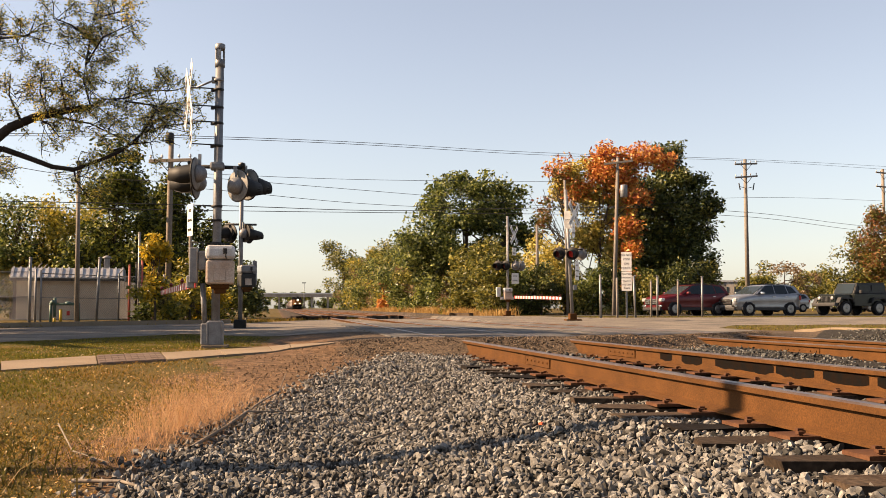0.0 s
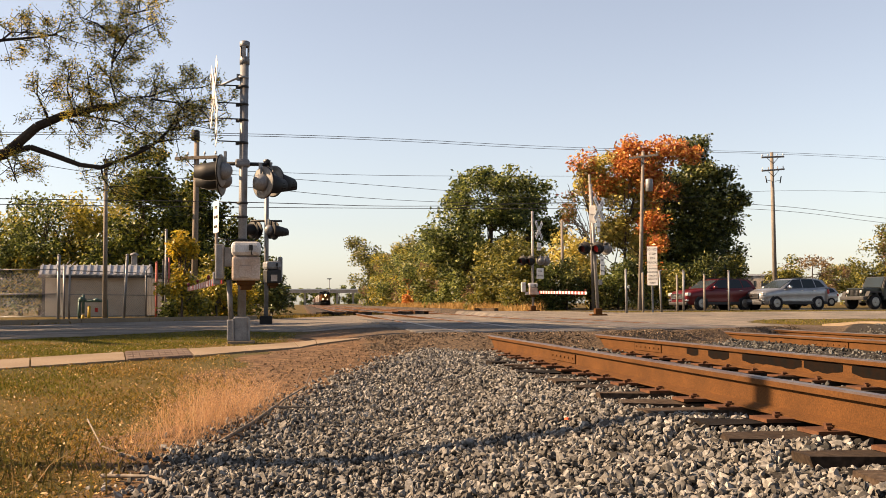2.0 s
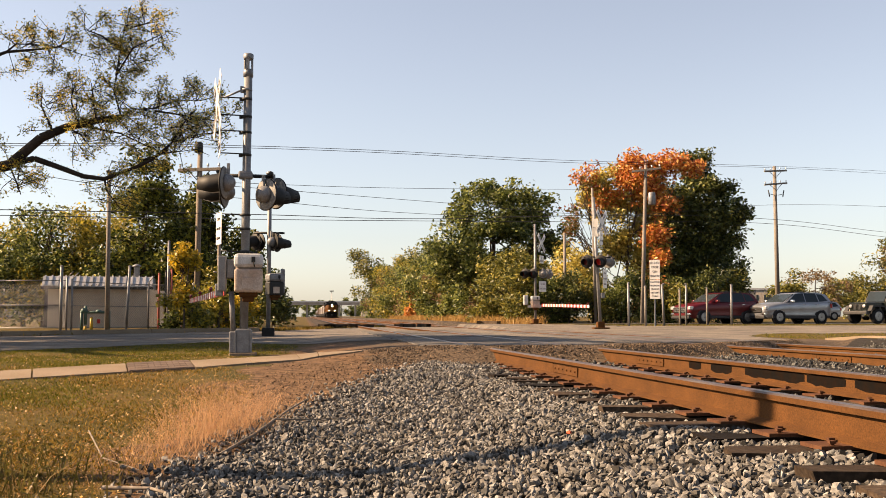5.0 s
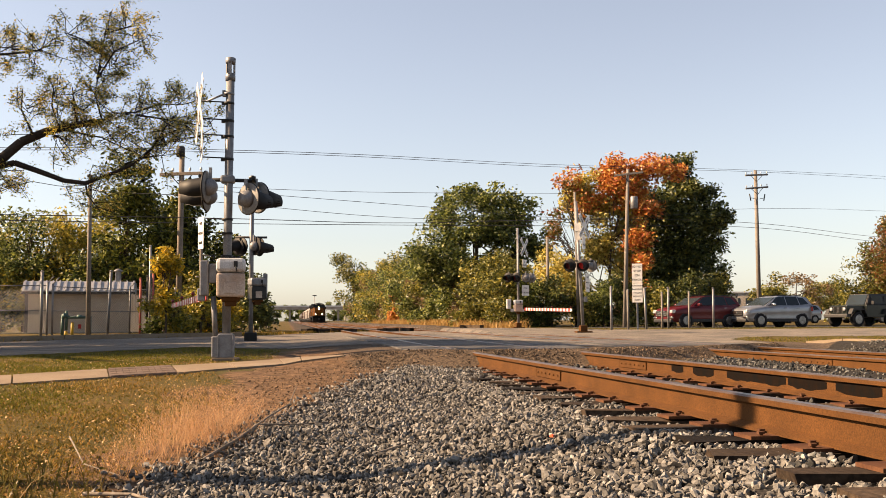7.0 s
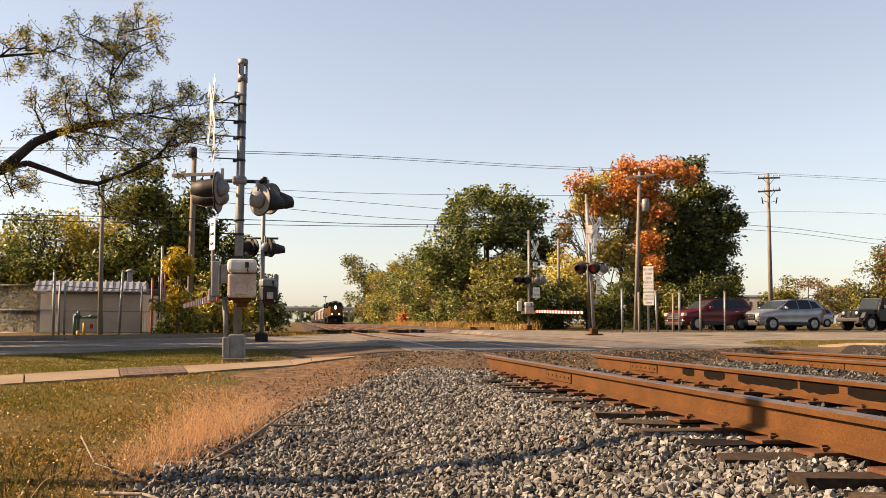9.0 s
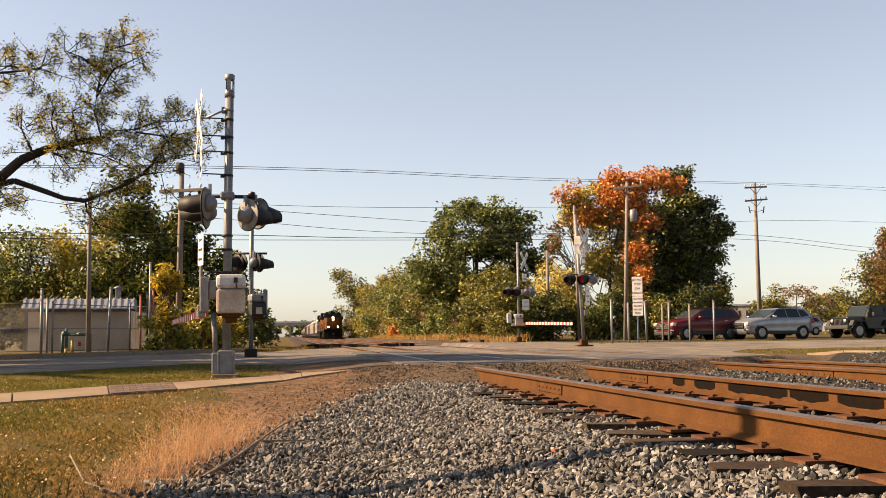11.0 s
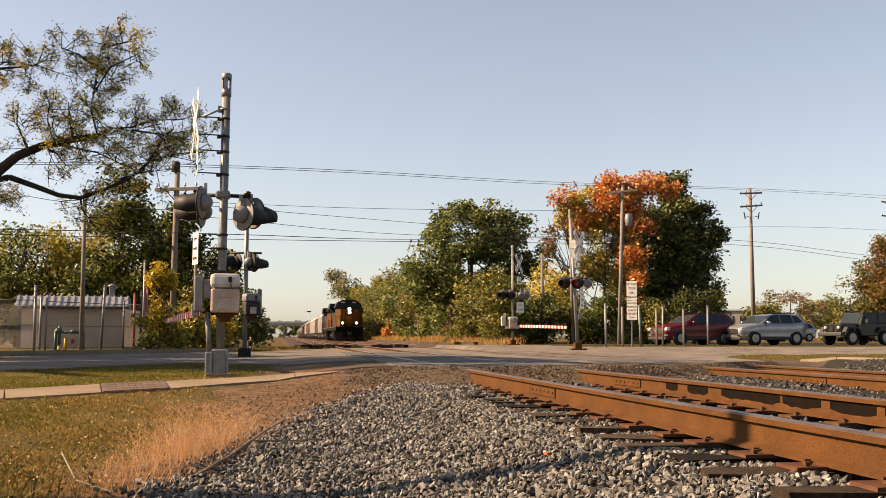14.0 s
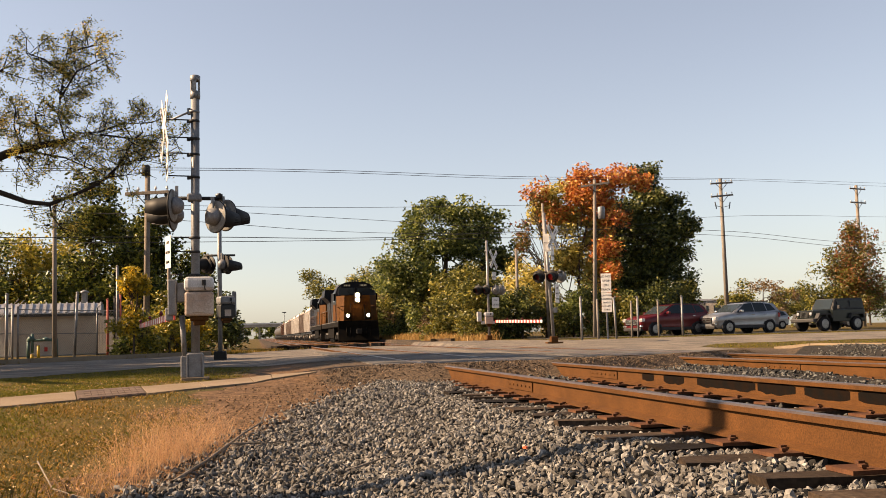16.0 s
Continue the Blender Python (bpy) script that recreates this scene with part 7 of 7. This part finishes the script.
    for s in (-1, 1):
        bm = bmesh.new()
        bm_rod(bm, (s * 0.5, 0.66, 1.7), (s * 0.5, 0.98, 2.9), 0.022, n=6)
        part("grab_iron", bm, LOCO_BLACK, t)
        bm = bmesh.new()
        bm_rod(bm, (s * 0.35, 2.26, 3.64), (s * 0.75, 2.27, 4.05), 0.014, n=5)
        part("wiper", bm, LOCO_BLACK, cab)
        bm = bmesh.new()
        bm_box(bm, s * 1.56 - 0.12, 2.5, 3.2, s * 1.56 + 0.12, 2.54, 3.75, 0.01)
        part("cab_mirror", bm, LOCO_BLACK, cab)
    bm = bmesh.new()
    bm_box(bm, -0.06, 2.28, 3.6, 0.06, 2.54, 4.2, 0.01)
    part("windscreen_pillar", bm, LOCO_BLUE, cab)
    bm = bmesh.new()
    for k in range(3):
        bm_rod(bm, (-0.2 + 0.2 * k, 3.2, 4.65), (-0.2 + 0.2 * k, 2.7, 4.68), 0.05, 0.09, 8)
    part("air_horn", bm, LOCO_GREY, t)
    # full height over the rails
    for o in t.children_recursive:
        o.data.transform(Matrix.Diagonal((1.07, 1, 1.09, 1)))
        o.location.z *= 1.09
        o.location.x *= 1.07
    return t


def hopper(paint, label):
    """A covered hopper: rounded sides with ribs, sloping ends, running board."""
    t = thing("hopper_car", label, "freight car", group="train cars")
    bm = bmesh.new()
    o = [(-1.5, 1.3), (-1.56, 2.6), (-1.5, 3.9), (-1.1, 4.4), (1.1, 4.4), (1.5, 3.9), (1.56, 2.6), (1.5, 1.3)]
    bm_prism(bm, o, 0.9, 16.3, Matrix.Rotation(radians(90), 4, "Z") @ Matrix.Scale(-1, 4, (0, 1, 0)))
    body = part("body", bm, paint, t)
    for i in range(11):
        for s in (-1, 1):
            bm = bmesh.new()
            y = 1.2 + i * 1.48
            bm_prism(bm, ((1.5, 1.3), (1.57, 2.6), (1.51, 3.9), (1.57, 3.9), (1.64, 2.6), (1.57, 1.3)), y - 0.06, y + 0.06, Matrix.Rotation(radians(90), 4, "Z") @ Matrix.Scale(-s, 4, (0, 1, 0)))
            part("rib", bm, paint, body)
    bm = bmesh.new()
    bm_prism(bm, ((0.3, 1.0), (0.3, 1.35), (16.9, 1.35), (16.9, 1.0)), -1.3, 1.3)
    part("sill", bm, BLACK, t)
    bm = bmesh.new()
    for y in (4.2, 8.6, 13.0):
        bm_prism(bm, ((y - 1.6, 1.3), (y - 0.3, 0.45), (y + 0.3, 0.45), (y + 1.6, 1.3)), -1.0, 1.0)
    part("discharge_chutes", bm, paint, t)
    bm = bmesh.new()
    bm_box(bm, -0.5, 0.6, 4.45, 0.5, 16.6, 4.55)
    part("running_board", bm, LOCO_GREY, t)
    for s in (-1, 1):
        bm = bmesh.new()
        for x in (-1.4, 1.4):
            bm_rod(bm, (x, 8.6 + s * 8.2, 1.2), (x, 8.6 + s * 7.8, 4.3), 0.04, n=5)
        for z in (1.8, 2.3, 2.8, 3.3, 3.8):
            bm_rod(bm, (-1.4, 8.6 + s * 8.0, z), (-1.0, 8.6 + s * 8.0, z), 0.025, n=5)
        part("end_ladder", bm, DARK_STEEL, t)
    truck(t, 2.2, 2, 1.8, 0.46)
    truck(t, 15.0, 2, 1.8, 0.46)
    return t


def tank_car(label):
    t = thing("tank_car", label, "freight car", group="train cars")
    bm = bmesh.new()
    m = pose(0, 0, 2.6) @ Matrix.Rotation(radians(-90), 4, "X")
    bm_turned(bm, ((0.3, 0.7), (1.0, 0.9), (1.4, 1.3), (1.48, 1.8), (1.48, 14.2), (1.4, 14.7), (1.0, 15.1), (0.3, 15.3)), 26, m)
    part("tank", bm, TANK_BLACK, t)
    bm = bmesh.new()
    bm_turned(bm, ((0.5, 4.0), (0.5, 4.5), (0.4, 4.6), (0.1, 4.62)), 16, pose(0, 8, 0))
    part("dome", bm, TANK_BLACK, t)
    bm = bmesh.new()
    bm_box(bm, -1.2, 0.3, 0.95, 1.2, 15.7, 1.2)
    part("sill", bm, BLACK, t)
    truck(t, 2.0, 2, 1.8, 0.46)
    truck(t, 14.0, 2, 1.8, 0.46)
    return t


def keep_shape(make, first, offsets):
    """Builds one car and copies it behind."""
    ob = make
    train.append((ob, first))
    for b in offsets:
        train.append((copy_thing(ob, pose(0, 0, 0)), b))


train.append((loco(True), 0.0))
train.append((loco(False), 22.6))
keep_shape(hopper(HOPPER_TAN, "dusty white covered hopper car"), 45.4, [80.4, 97.9, 150.4])
keep_shape(hopper(HOPPER_GREY, "dusty grey-brown covered hopper car"), 62.9, [115.4, 132.9])
keep_shape(hopper(HOPPER_BROWN, "dark brown covered hopper car"), 167.9, [185.4])
keep_shape(tank_car("plain black rail tank car"), 203.0, [219.2, 235.4, 251.6, 267.8, 284.0, 300.2])


def motions():
    for ob, back in train:
        walk(ob, [(t, pose(TRACK_2, front_y(t) + back, Z_2 + float(rise(front_y(t) + back + 9)), 0.2)) for t in (0.0, 4.0, 8.0, 12.0, 16.0)])


motions()
